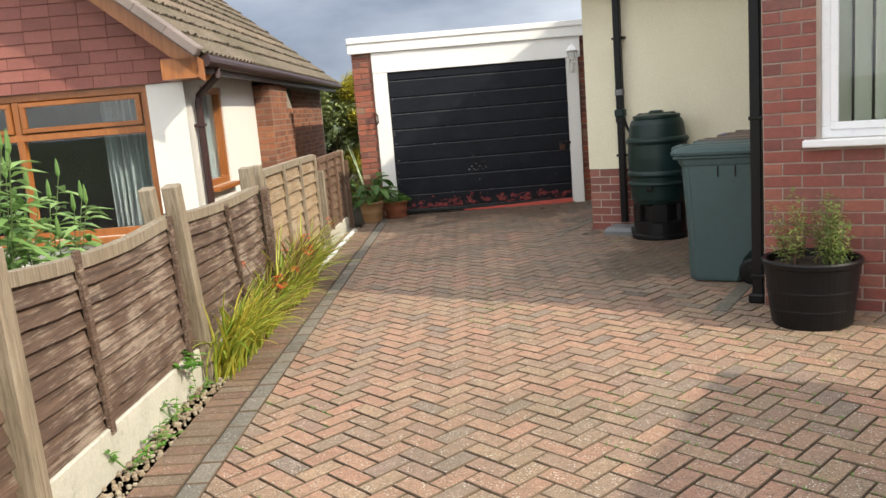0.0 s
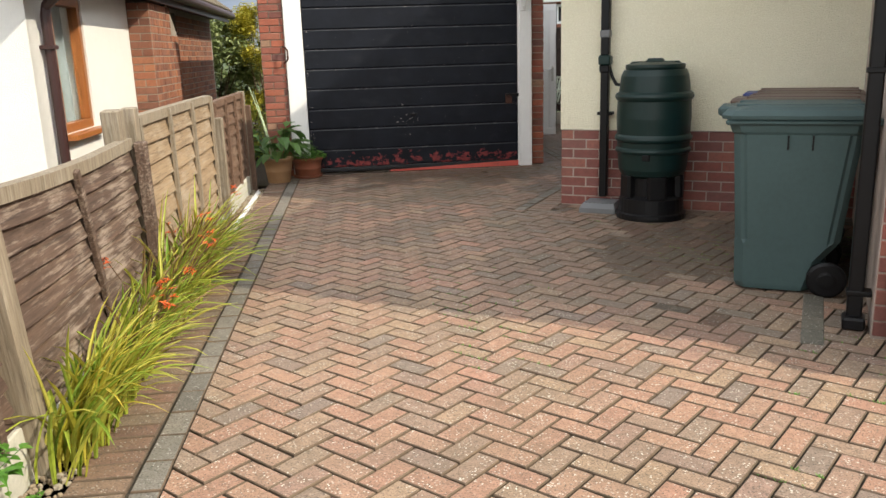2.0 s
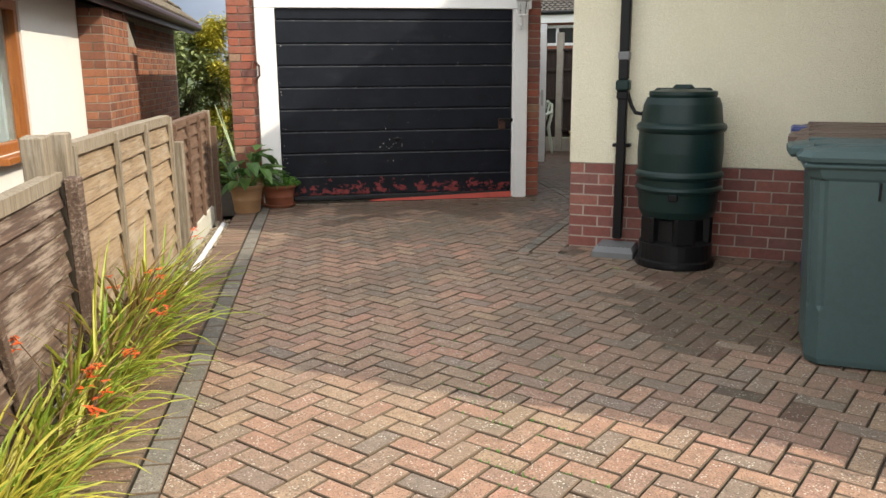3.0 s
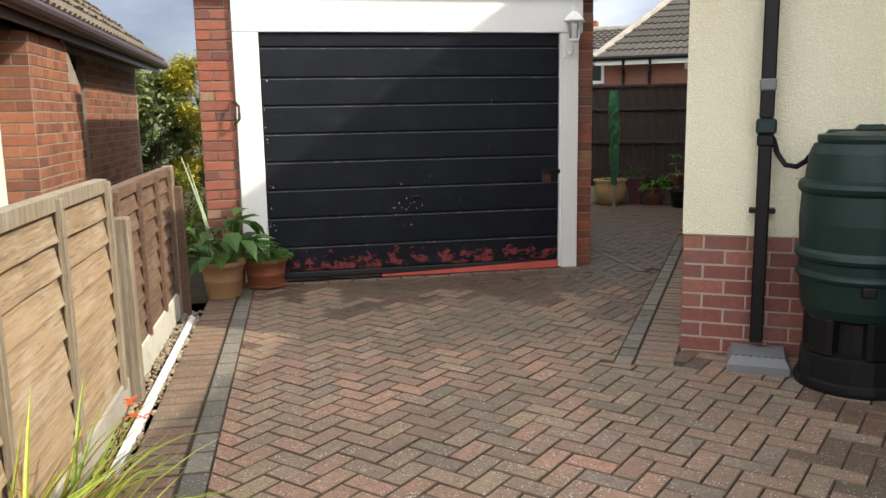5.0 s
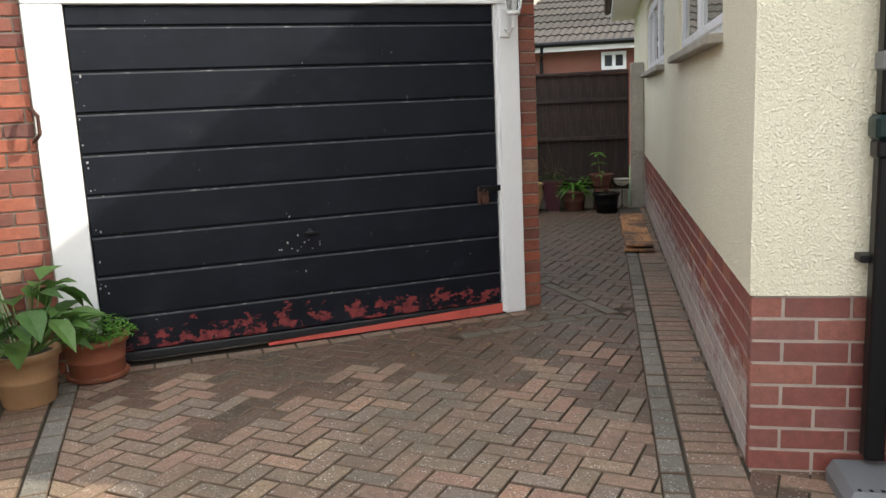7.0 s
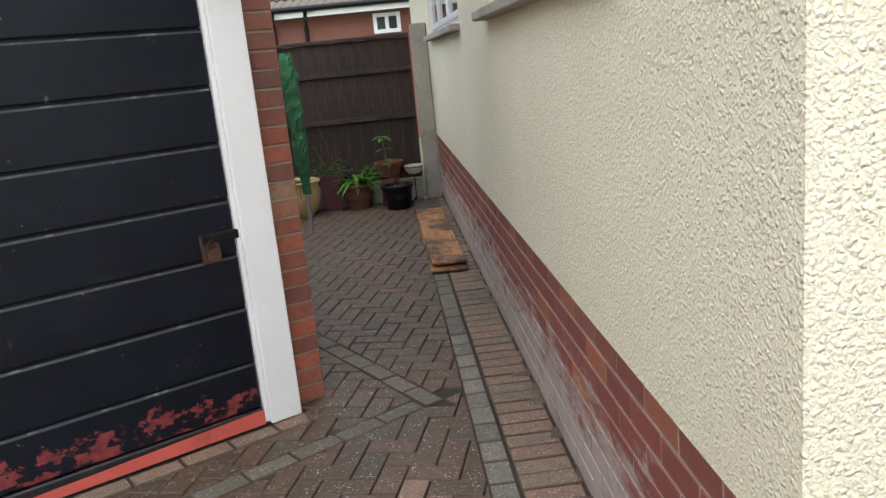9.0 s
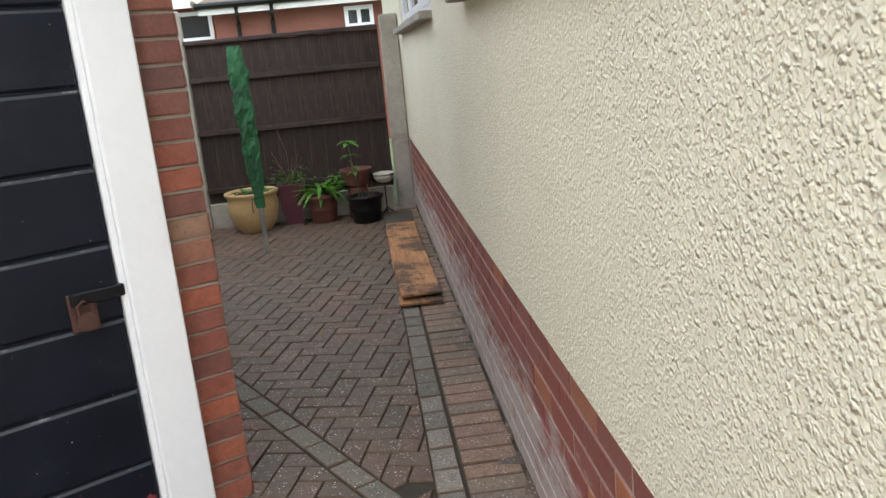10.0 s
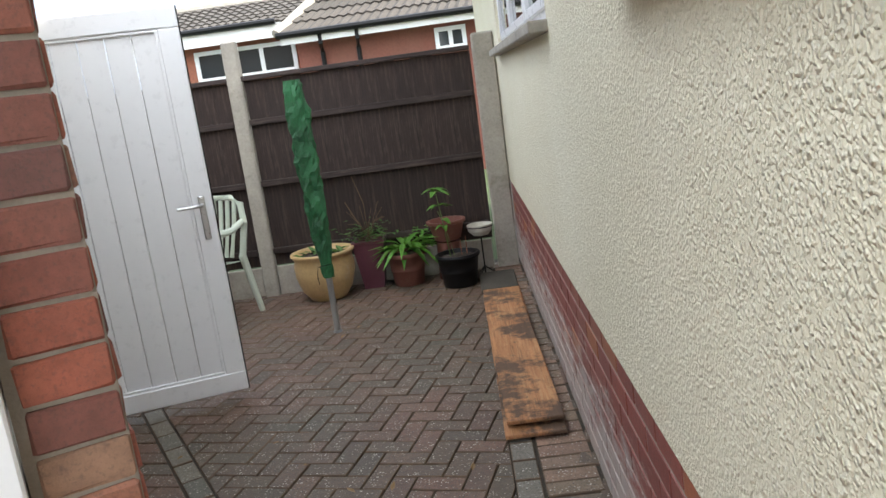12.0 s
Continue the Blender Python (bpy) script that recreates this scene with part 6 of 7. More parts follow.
def downpipe_house():
    t = thing("downpipe", pose(-3.0, 8.93, 0), "black square plastic downpipe with green rain diverter", "downpipe")
    part("pipe", boxes((-0.033, 0.033, -0.033, 0.033, 0.10, 1.16), bev=0.008), M_BLACK_PLASTIC, t)
    part("upper_pipe", boxes((-0.035, 0.035, -0.035, 0.035, 1.28, EAVE), bev=0.008), M_BLACK_PLASTIC, t)
    bm = boxes((-0.05, 0.05, -0.05, 0.05, 1.20, 1.28), bev=0.012)
    part("diverter", bm, M_BUTT, t, "green plastic rain diverter")
    part("collar", boxes((-0.042, 0.042, -0.042, 0.042, 1.14, 1.20), bev=0.008), M_BLACK_PLASTIC, t)
    part("joint_band", boxes((-0.04, 0.04, -0.04, 0.04, 1.42, 1.48), bev=0.006), M_GREY_PLASTIC, t, "grey joint band")
    part("bracket", boxes((-0.065, 0.065, 0.0, 0.075, 0.79, 0.815), bev=0.004), M_BLACK_PLASTIC, t)
    part("bracket", boxes((-0.065, 0.065, 0.0, 0.075, 1.98, 2.005), bev=0.004), M_BLACK_PLASTIC, t)
    bm = bmesh.new()
    tube(bm, [(0.035, 0, 1.18), (0.06, 0, 1.10), (0.10, -0.03, 1.045), (0.15, -0.07, 1.04), (0.19, -0.10, 1.07), (0.20, -0.11, 1.09), (0.23, -0.14, 1.10)], 0.014, 8)
    part("link_hose", bm, M_BLACK_PLASTIC, t, "black link hose")
    d = thing("drain_cover", pose(-2.99, 8.78, 0) @ Matrix.Diagonal((0.88, 0.88, 0.9, 1)), "grey plastic drain cover with slots under the downpipe", "drain cover")
    bm = bmesh.new()
    r0 = [bm.verts.new((x, y, 0.0)) for x, y in ((-0.17, -0.13), (0.17, -0.13), (0.17, 0.2), (-0.17, 0.2))]
    r1 = [bm.verts.new((x, y, 0.045)) for x, y in ((-0.17, -0.13), (0.17, -0.13), (0.17, 0.2), (-0.17, 0.2))]
    r2 = [bm.verts.new((x, y, 0.085)) for x, y in ((-0.145, -0.08), (0.145, -0.08), (0.145, 0.2), (-0.145, 0.2))]
    for a, b in ((r0, r1), (r1, r2)):
        for k in range(4):
            bm.faces.new((a[k], a[(k + 1) % 4], b[(k + 1) % 4], b[k]))
    bm.faces.new(r2)
    bm.faces.new(r0[::-1])
    part("cover", bm, M_GREY_PLASTIC, d)
    for k in range(7):
        part("slot", boxes((-0.12 + k * 0.04 - 0.006, -0.12 + k * 0.04 + 0.006, -0.075, -0.06, 0.084, 0.0875)), M_BLACK_PLASTIC, d)
    t2 = thing("downpipe", pose(-1.155, 6.33, 0), "black square plastic downpipe at the brick corner", "downpipe")
    part("pipe", boxes((-0.034, 0.034, -0.034, 0.034, 0.02, EAVE), bev=0.008), M_BLACK_PLASTIC, t2)
    for z in (0.16, 1.2, 2.1):
        part("bracket", boxes((-0.042, 0.068, -0.042, 0.042, z, z + 0.025), bev=0.004), M_BLACK_PLASTIC, t2)
    part("shoe", boxes((-0.05, 0.05, -0.08, 0.045, 0.0, 0.06), bev=0.01), M_BLACK_PLASTIC, t2)


downpipe_house()


def drain_run():
    t = thing("gully_surround", pose(-1.33, 6.2, 0), "grey edged paving slab row leading to the downpipe", "paving inset")
    for k in range(4):
        part("slab", boxes((-0.05, 0.05, k * 0.2 - 0.2, k * 0.2 - 0.004, -0.02, 0.006), bev=0.004), M_BLOCK_DARK_GREY, t)


drain_run()


def half_barrel():
    t = thing("planter", pose(-0.77, 5.90, 0), "black plastic half-barrel planter with straggly green plants", "planter")
    bm = bmesh.new()
    lathe(bm, [(0.215, 0.0), (0.222, 0.01), (0.235, 0.10), (0.238, 0.104), (0.238, 0.112), (0.237, 0.116), (0.248, 0.21), (0.251, 0.214), (0.251, 0.222), (0.250, 0.226), (0.263, 0.36), (0.275, 0.365), (0.278, 0.39), (0.27, 0.40), (0.25, 0.395), (0.245, 0.35), (0.02, 0.35)], 48)
    part("tub", bm, M_BLACK_PLASTIC, t)
    bm = bmesh.new()
    lathe(bm, [(0.246, 0.34), (0.246, 0.352), (0.1, 0.362)], 32)
    part("soil", bm, M_SOIL, t)
    for side, (cx, n_, mat) in enumerate(((-0.13, 9, M_LEAF_PLANTER), (0.12, 14, M_LEAF_PLANTER))):
        for i in range(n_):
            bm = bmesh.new()
            o = Vector((cx + rng.uniform(-0.08, 0.08), rng.uniform(-0.12, 0.1), 0.355))
            tip = o + Vector((rng.uniform(-0.12, 0.08), rng.uniform(-0.1, 0.1), rng.uniform(0.2, 0.44)))
            tube(bm, [o, o.lerp(tip, 0.5) + Vector((rng.uniform(-0.03, 0.03), 0, 0.02)), tip], 0.004, 5, 0.4)
            part("stem", bm, M_TWIG if side == 0 else M_STEM, t)
            bm = bmesh.new()
            for k in range(60):
                p = o.lerp(tip, rng.uniform(0.15, 1.0)) + Vector((rng.gauss(0, 0.022), rng.gauss(0, 0.022), rng.gauss(0, 0.012)))
                leaf(bm, p, rand_dir(0.8), rng.uniform(0.024, 0.045), 0.013)
            part("leaves", bm, mat, t)
    for pts in ([(0.02, 0, 0.35), (0.05, 0, 0.50), (0.02, 0, 0.62), (0.06, 0, 0.66), (0.10, 0, 0.62)], [(-0.10, 0, 0.35), (-0.06, 0.02, 0.46), (-0.02, 0.02, 0.52), (-0.03, 0.02, 0.60)]):
        part("bare_twig", tube(bmesh.new(), pts, 0.006, 5, 0.5), M_TWIG, t)


half_barrel()

# ---- wall lantern on the garage ----
def lantern():
    t = thing("wall_lantern", G @ pose(0.10, -0.03, 1.86), "white metal coach lantern on the garage door frame", "wall lamp")
    part("back_plate", boxes((-0.035, 0.035, -0.012, 0.0, -0.09, 0.09), bev=0.005), M_WHITE, t)
    part("arm", tube(bmesh.new(), [(0, -0.01, -0.04), (0, -0.07, -0.07), (0, -0.13, -0.04), (0, -0.14, 0.03)], 0.011, 8), M_WHITE, t)
    bm = bmesh.new()
    lathe(bm, [(0.035, 0.03), (0.045, 0.04), (0.04, 0.055)], 6, pose(0, -0.14, 0))
    part("base_ring", bm, M_WHITE, t)
    bm = bmesh.new()
    lathe(bm, [(0.042, 0.055), (0.070, 0.19)], 6, pose(0, -0.14, 0))
    part("glazing", bm, M_GLASS_FROST, t)
    for k in range(6):
        a = k * math.pi / 3
        part("glazing_bar", tube(bmesh.new(), [(0.043 * math.cos(a), -0.14 + 0.043 * math.sin(a), 0.053), (0.072 * math.cos(a), -0.14 + 0.072 * math.sin(a), 0.192)], 0.004, 5), M_WHITE, t)
    bm = bmesh.new()
    lathe(bm, [(0.088, 0.188), (0.092, 0.197), (0.06, 0.235), (0.03, 0.262), (0.012, 0.27), (0.016, 0.285), (0.008, 0.30), (0.003, 0.33)], 6, pose(0, -0.14, 0))
    part("cap", bm, M_WHITE, t)


lantern()


# ---- pots ----
def flower_pot(m, prof, mat, label, rim_soil, category="plant pot", group=""):
    t = thing("plant_pot", m, label, category, group)
    bm = bmesh.new()
    lathe(bm, prof, 40)
    part("pot", bm, mat, t, smooth=True)
    bm = bmesh.new()
    lathe(bm, [(rim_soil[0], rim_soil[1] - 0.02), (rim_soil[0], rim_soil[1]), (rim_soil[0] * 0.4, rim_soil[1] + 0.012)], 24)
    part("soil", bm, M_SOIL, t)
    return t


def pot_profile(r0, r1, h, rim=0.035, lip=0.012):
    return [(r0, 0.0), (r0 + 0.004, 0.006), (r0 + (r1 - r0) * 0.45, h * 0.45), (r0 + (r1 - r0) * 0.47 + 0.004, h * 0.47), (r0 + (r1 - r0) * 0.5, h * 0.5), (r1 - 0.003, h - rim), (r1 + lip, h - rim + 0.004), (r1 + lip, h - 0.005), (r1 + lip - 0.006, h), (r1 - 0.012, h), (r1 - 0.018, h - 0.03), (0.02, h - 0.035)]


p1 = flower_pot(pose(-6.74, 9.44, 0), pot_profile(0.12, 0.16, 0.27), M_BUFF_POT, "buff clay flowerpot with a broad-leaved green plant", (0.14, 0.245))
bm = bmesh.new()
for i in range(46):
    d = rand_dir(0.9)
    o = Vector((d.x * 0.06, d.y * 0.06, 0.25))
    tip = o + Vector((d.x * rng.uniform(0.08, 0.20), d.y * rng.uniform(0.08, 0.20), rng.uniform(0.03, 0.34)))
    tube(bm, [o, tip], 0.004, 5, 0.7)
    dd = Vector((d.x, d.y, rng.uniform(-0.5, 0.7)))
    leaf(bm, tip, dd, rng.uniform(0.15, 0.23), rng.uniform(0.10, 0.15), 0.35)
part("leaves", bm, M_LEAF, p1, "large glossy green leaves")
p2 = flower_pot(pose(-6.62, 9.83, 0), pot_profile(0.135, 0.165, 0.23), M_TERRACOTTA, "round terracotta flowerpot with feathery fresh green foliage", (0.15, 0.205))
bm = bmesh.new()
lathe(bm, [(0.14, 0.0), (0.16, 0.012), (0.165, 0.03), (0.15, 0.03)], 32)
part("saucer", bm, M_TERRACOTTA, p2)
bm = bmesh.new()
for i in range(700):
    a, r_ = rng.uniform(0, 6.283), rng.uniform(0, 1) ** 0.6 * 0.20
    p = Vector((math.cos(a) * r_ + 0.02, math.sin(a) * r_, 0.22 + rng.uniform(0, 0.14) * (1.15 - r_ / 0.22)))
    leaf(bm, p, rand_dir(0.9), rng.uniform(0.03, 0.055), 0.012, 0.3)
part("foliage", bm, M_LEAF_FRESH, p2)
for k, (dx, dy, h) in enumerate(((-0.30, 0.12, 0.98), (-0.34, 0.10, 1.03), (-0.24, 0.08, 0.82))):
    t = thing("garden_cane", pose(-6.93, 9.62, 0), "pale green garden cane leaning by the fence end", "garden cane", "canes leaning by the garage")
    part("cane", tube(bmesh.new(), [(0.12 - 0.05 * k, 0, 0.0), (dx * 0.4, dy * 0.4, h * 0.6), (dx, dy, h)], 0.008, 6, 0.6), M_CANE, t)
t = thing("timber_stub", pose(-7.05, 9.85, 0), "weathered grey timber stub behind the pots", "timber stub")
part("stub", boxes((-0.04, 0.04, -0.03, 0.03, -0.05, 0.78), bev=0.006), M_POST, t)

# ---- patio end of the passage ----
pl_ = thing("plywood_board", pose(-3.60, 13.30, 0), "orange-brown weathered plywood board lying by the wall", "plywood board", "stacked plywood boards")
part("board", boxes((-0.122, 0.13, 0.0, 2.5, 0.012, 0.03), bev=0.003), M_PLY, pl_)
pl2 = thing("plywood_board", pose(-3.59, 13.36, 0, 0, 0, 0.6), "orange-brown weathered plywood board on another board", "plywood board", "stacked plywood boards")
part("board", boxes((-0.118, 0.122, 0.0, 1.95, 0.048, 0.066), bev=0.003), M_PLY, pl2)
t = thing("wood_batten", pose(-3.6, 13.5, 0), "thin batten under the plywood boards", "batten")
part("batten", boxes((-0.11, 0.11, 0.0, 0.03, 0.031, 0.047)), M_PLY, t)
t = thing("wood_batten", pose(-3.6, 15.0, 0), "thin batten under the plywood boards", "batten")
part("batten", boxes((-0.11, 0.11, 0.0, 0.03, 0.031, 0.047)), M_PLY, t)
t = thing("wood_batten", pose(-3.6, 13.4, 0), "thin batten under the plywood boards", "batten")
part("batten", boxes((-0.11, 0.11, 0.0, 0.03, -0.002, 0.011)), M_PLY, t)
t = thing("stone_slab", pose(-3.60, 15.62, 0), "dark mossy slab at the end of the boards", "slab")
part("slab", boxes((-0.13, 0.13, -0.0, 0.5, 0.0, 0.035), bev=0.008), M_SLAB, t)


def rotary_dryer():
    t = thing("rotary_dryer", pose(-4.677, 15.184, 0), "folded rotary clothes dryer in a green cover", "clothes dryer")
    part("pole", tube(bmesh.new(), [(0, 0, -0.01), (0, 0, 0.5)], 0.020, 12), M_GREY_METAL, t)
    bm = bmesh.new()
    rings = []
    prof = ((0.36, 0.030), (0.43, 0.040), (0.46, 0.034), (0.52, 0.048), (0.8, 0.064), (1.1, 0.068), (1.42, 0.062), (1.58, 0.052), (1.595, 0.046))
    z = 0.36
    while z < 1.596:
        for (za, ra), (zb, rb) in zip(prof, prof[1:]):
            if za <= z <= zb:
                r = ra + (rb - ra) * (z - za) / (zb - za)
        ring = []
        for k in range(20):
            a = 2 * math.pi * k / 20
            w = 1 + 0.38 * noise.noise((math.cos(a) * 2.6, math.sin(a) * 2.6, z * 19 + math.sin(a) * 2)) + 0.10 * math.cos(4 * a + z * 3)
            ring.append(bm.verts.new((r * w * math.cos(a) - (z - 0.36) * 0.02, r * w * math.sin(a) * 0.8, z)))
        z += 0.0308
        rings.append(ring)
    for a, b in zip(rings, rings[1:]):
        for k in range(20):
            bm.faces.new((a[k], a[(k + 1) % 20], b[(k + 1) % 20], b[k]))
    bm.faces.new(rings[0][::-1])
    bm.faces.new(rings[-1])
    part("cover", bm, M_GREENCLOTH, t, "wrinkled green fabric cover")
    part("drawstring", tube(bmesh.new(), [(0.04, -0.03, 0.45), (-0.05, -0.045, 0.44), (-0.06, -0.05, 0.38), (-0.055, -0.05, 0.33)], 0.003, 5), M_BLACK_PLASTIC, t)
    bm = bmesh.new()
    lathe(bm, [(0.03, -0.005), (0.03, 0.006), (0.022, 0.01)], 16)
    part("socket", bm, M_GREY_PLASTIC, t)


rotary_dryer()

yp = flower_pot(pose(-4.87, 16.12, 0), [(0.13, 0.0), (0.14, 0.01), (0.19, 0.08), (0.222, 0.19), (0.225, 0.26), (0.215, 0.31), (0.225, 0.33), (0.24, 0.345), (0.24, 0.36), (0.225, 0.365), (0.20, 0.35), (0.19, 0.31), (0.02, 0.305)], M_YELLOW_POT, "large round yellow glazed pot with low green plants", (0.195, 0.325), group="pots along the dark fence")
bm = bmesh.new()
for i in range(50):
    a = rng.uniform(0, 6.283)
    r_ = rng.uniform(0.02, 0.17)
    leaf(bm, (math.cos(a) * r_, math.sin(a) * r_, 0.33), rand_dir(0.9), rng.uniform(0.05, 0.11), 0.045)
part("leaves", bm, M_LEAF, yp)
pp = thing("plant_pot", pose(-4.53, 16.28, 0), "tall square plum glazed pot with twiggy plant", "plant pot", "pots along the dark fence")
bm = bmesh.new()
rr = [[bm.verts.new((sx * r, sy * r, z)) for sx, sy in ((-1, -1), (1, -1), (1, 1), (-1, 1))] for r, z in ((0.075, 0), (0.12, 0.35), (0.125, 0.355), (0.125, 0.375), (0.105, 0.375), (0.10, 0.34))]
for a, b in zip(rr, rr[1:]):
    for k in range(4):
        bm.faces.new((a[k], a[(k + 1) % 4], b[(k + 1) % 4], b[k]))
bm.faces.new(rr[0][::-1])
bm.faces.new(rr[-1])
part("pot", bm, M_PURPLE_POT, pp)
bm = bmesh.new()
for i in range(160):
    leaf(bm, (rng.gauss(0, 0.09), rng.gauss(0, 0.08), 0.37 + abs(rng.gauss(0, 0.06))), rand_dir(0.6), rng.uniform(0.025, 0.05), 0.022)
part("leaves", bm, M_LEAF, pp)
bm = bmesh.new()
for i in range(14):
    d = rand_dir(1.0)
    tube(bm, [(0, 0, 0.36), (d.x * 0.06, d.y * 0.06, 0.5), (d.x * 0.14, d.y * 0.12, rng.uniform(0.5, 0.68))], 0.002, 4)
tube(bm, [(0, 0, 0.36), (0.0, 0, 0.65), (-0.06, 0, 0.86)], 0.003, 4)
part("twigs", bm, M_TWIG, pp)
bp = flower_pot(pose(-4.26, 16.22, 0), pot_profile(0.11, 0.145, 0.25), M_DARK_CLAY, "dark brown clay pot with long-leaved green plant", (0.125, 0.225), group="pots along the dark fence")
bm = bmesh.new()
for i in range(34):
    d = rand_dir(0.8)
    leaf(bm, (d.x * 0.03, d.y * 0.03, 0.25 + rng.uniform(0, 0.06)), d, rng.uniform(0.18, 0.30), 0.05, 0.5)
for i in range(60):
    leaf(bm, (0.14 + rng.gauss(0, 0.05), rng.gauss(0, 0.06), 0.30 + rng.uniform(-0.03, 0.12)), rand_dir(0.5), rng.uniform(0.03, 0.06), 0.03)
part("leaves", bm, M_LEAF_FRESH, bp)
kp = flower_pot(pose(-3.87, 15.98, 0), pot_profile(0.12, 0.155, 0.24, 0.03, 0.01), M_BLACK_PLASTIC, "black plastic pot with one tall leggy seedling", (0.14, 0.21), group="pots along the dark fence")
bm = bmesh.new()
tube(bm, [(-0.05, 0, 0.21), (-0.07, 0, 0.45), (-0.10, 0, 0.72)], 0.005, 5, 0.7)
tube(bm, [(-0.02, 0.02, 0.21), (-0.06, 0.02, 0.42), (-0.10, 0.0, 0.56)], 0.004, 5, 0.7)
part("stem", bm, M_STEM, kp)
bm = bmesh.new()
for i in range(22):
    z = rng.choice((0.72, 0.72, 0.70, 0.60, 0.50, 0.45))
    leaf(bm, (-0.07 - (z - 0.45) * 0.11, 0, z), rand_dir(0.1), rng.uniform(0.07, 0.11), 0.05, 0.4)
part("leaves", bm, M_LEAF_FRESH, kp)
part("label_stakes", boxes((0.03, 0.036, 0, 0.003, 0.2, 0.33), (0.07, 0.076, 0.02, 0.023, 0.2, 0.35)), M_TERRACOTTA, kp)
bw = thing("terracotta_bowl", pose(-3.93, 16.26, 0), "wide dark clay bowl on an upturned pot", "bowl", "pots along the dark fence")
bm = bmesh.new()
lathe(bm, [(0.10, 0.0), (0.09, 0.28), (0.04, 0.29)], 24)
part("upturned_pot", bm, M_DARK_CLAY, bw)
bm = bmesh.new()
lathe(bm, [(0.08, 0.29), (0.10, 0.30), (0.135, 0.42), (0.15, 0.425), (0.15, 0.445), (0.13, 0.445), (0.10, 0.36)], 28)
part("bowl", bm, M_DARK_CLAY, bw)
bb = thing("bowl_stand", pose(-3.68, 16.22, 0), "pale stone bowl on a thin black iron stand", "bowl stand")
bm = bmesh.new()
tube(bm, [(0, 0, 0), (0, 0, 0.30)], 0.006, 6)
for k in range(3):
    a = k * 2.094
    tube(bm, [(0.08 * math.cos(a), 0.08 * math.sin(a), 0.0), (0, 0, 0.06)], 0.005, 5)
tube(bm, [(0.10 * math.cos(k * 0.5236), 0.10 * math.sin(k * 0.5236), 0.37) for k in range(13)], 0.004, 5)
part("stand", bm, M_BLACK_PLASTIC, bb)
bm = bmesh.new()
lathe(bm, [(0.02, 0.295), (0.06, 0.305), (0.09, 0.34), (0.098, 0.385), (0.088, 0.385), (0.06, 0.33)], 28)
part("bowl", bm, M_CONCRETE_PALE, bb)


def garden_chair(m):
    t = thing("garden_chair", m, "pale green moulded plastic garden armchair", "chair")
    bm = bmesh.new()
    rings = []
    for y, z in ((-0.22, 0.40), (-0.20, 0.425), (0.0, 0.415), (0.2, 0.40)):
        rings.append([bm.verts.new((x, y, z - 0.012 * (1 - (x / 0.23) ** 2))) for x in (-0.23, -0.12, 0, 0.12, 0.23)])
    for a, b in zip(rings, rings[1:]):
        for k in range(4):
            bm.faces.new((a[k], a[k + 1], b[k + 1], b[k]))
    bmesh.ops.solidify(bm, geom=bm.faces[:], thickness=0.02)
    part("seat", bm, M_CHAIR, t)
    for s in (-1, 1):
        part("front_leg", tube(bmesh.new(), [(s * 0.235, -0.21, 0.60), (s * 0.24, -0.21, 0.42), (s * 0.265, -0.25, 0.0)], 0.026, 8, 0.8), M_CHAIR, t)
        part("back_leg", tube(bmesh.new(), [(s * 0.22, 0.2, 0.44), (s * 0.25, 0.27, 0.0)], 0.028, 8, 0.75), M_CHAIR, t)
        part("armrest", tube(bmesh.new(), [(s * 0.235, -0.22, 0.60), (s * 0.262, -0.1, 0.635), (s * 0.262, 0.1, 0.64), (s * 0.24, 0.235, 0.68)], 0.024, 8), M_CHAIR, t)
    part("back_frame", tube(bmesh.new(), [(-0.22, 0.20, 0.42), (-0.235, 0.26, 0.66), (-0.20, 0.29, 0.80), (-0.10, 0.305, 0.845), (0.10, 0.305, 0.845), (0.20, 0.29, 0.80), (0.235, 0.26, 0.66), (0.22, 0.20, 0.42)], 0.024, 8), M_CHAIR, t)
    for k in range(5):
        x = -0.13 + 0.065 * k
        part("back_slat", tube(bmesh.new(), [(x * 0.85, 0.20, 0.42), (x, 0.262, 0.65), (x * 1.05, 0.30, 0.835)], 0.016, 6, 1.0, 0.5), M_CHAIR, t)
    return t


garden_chair(pose(-5.70, 15.86, 0, 0, 0, -30))


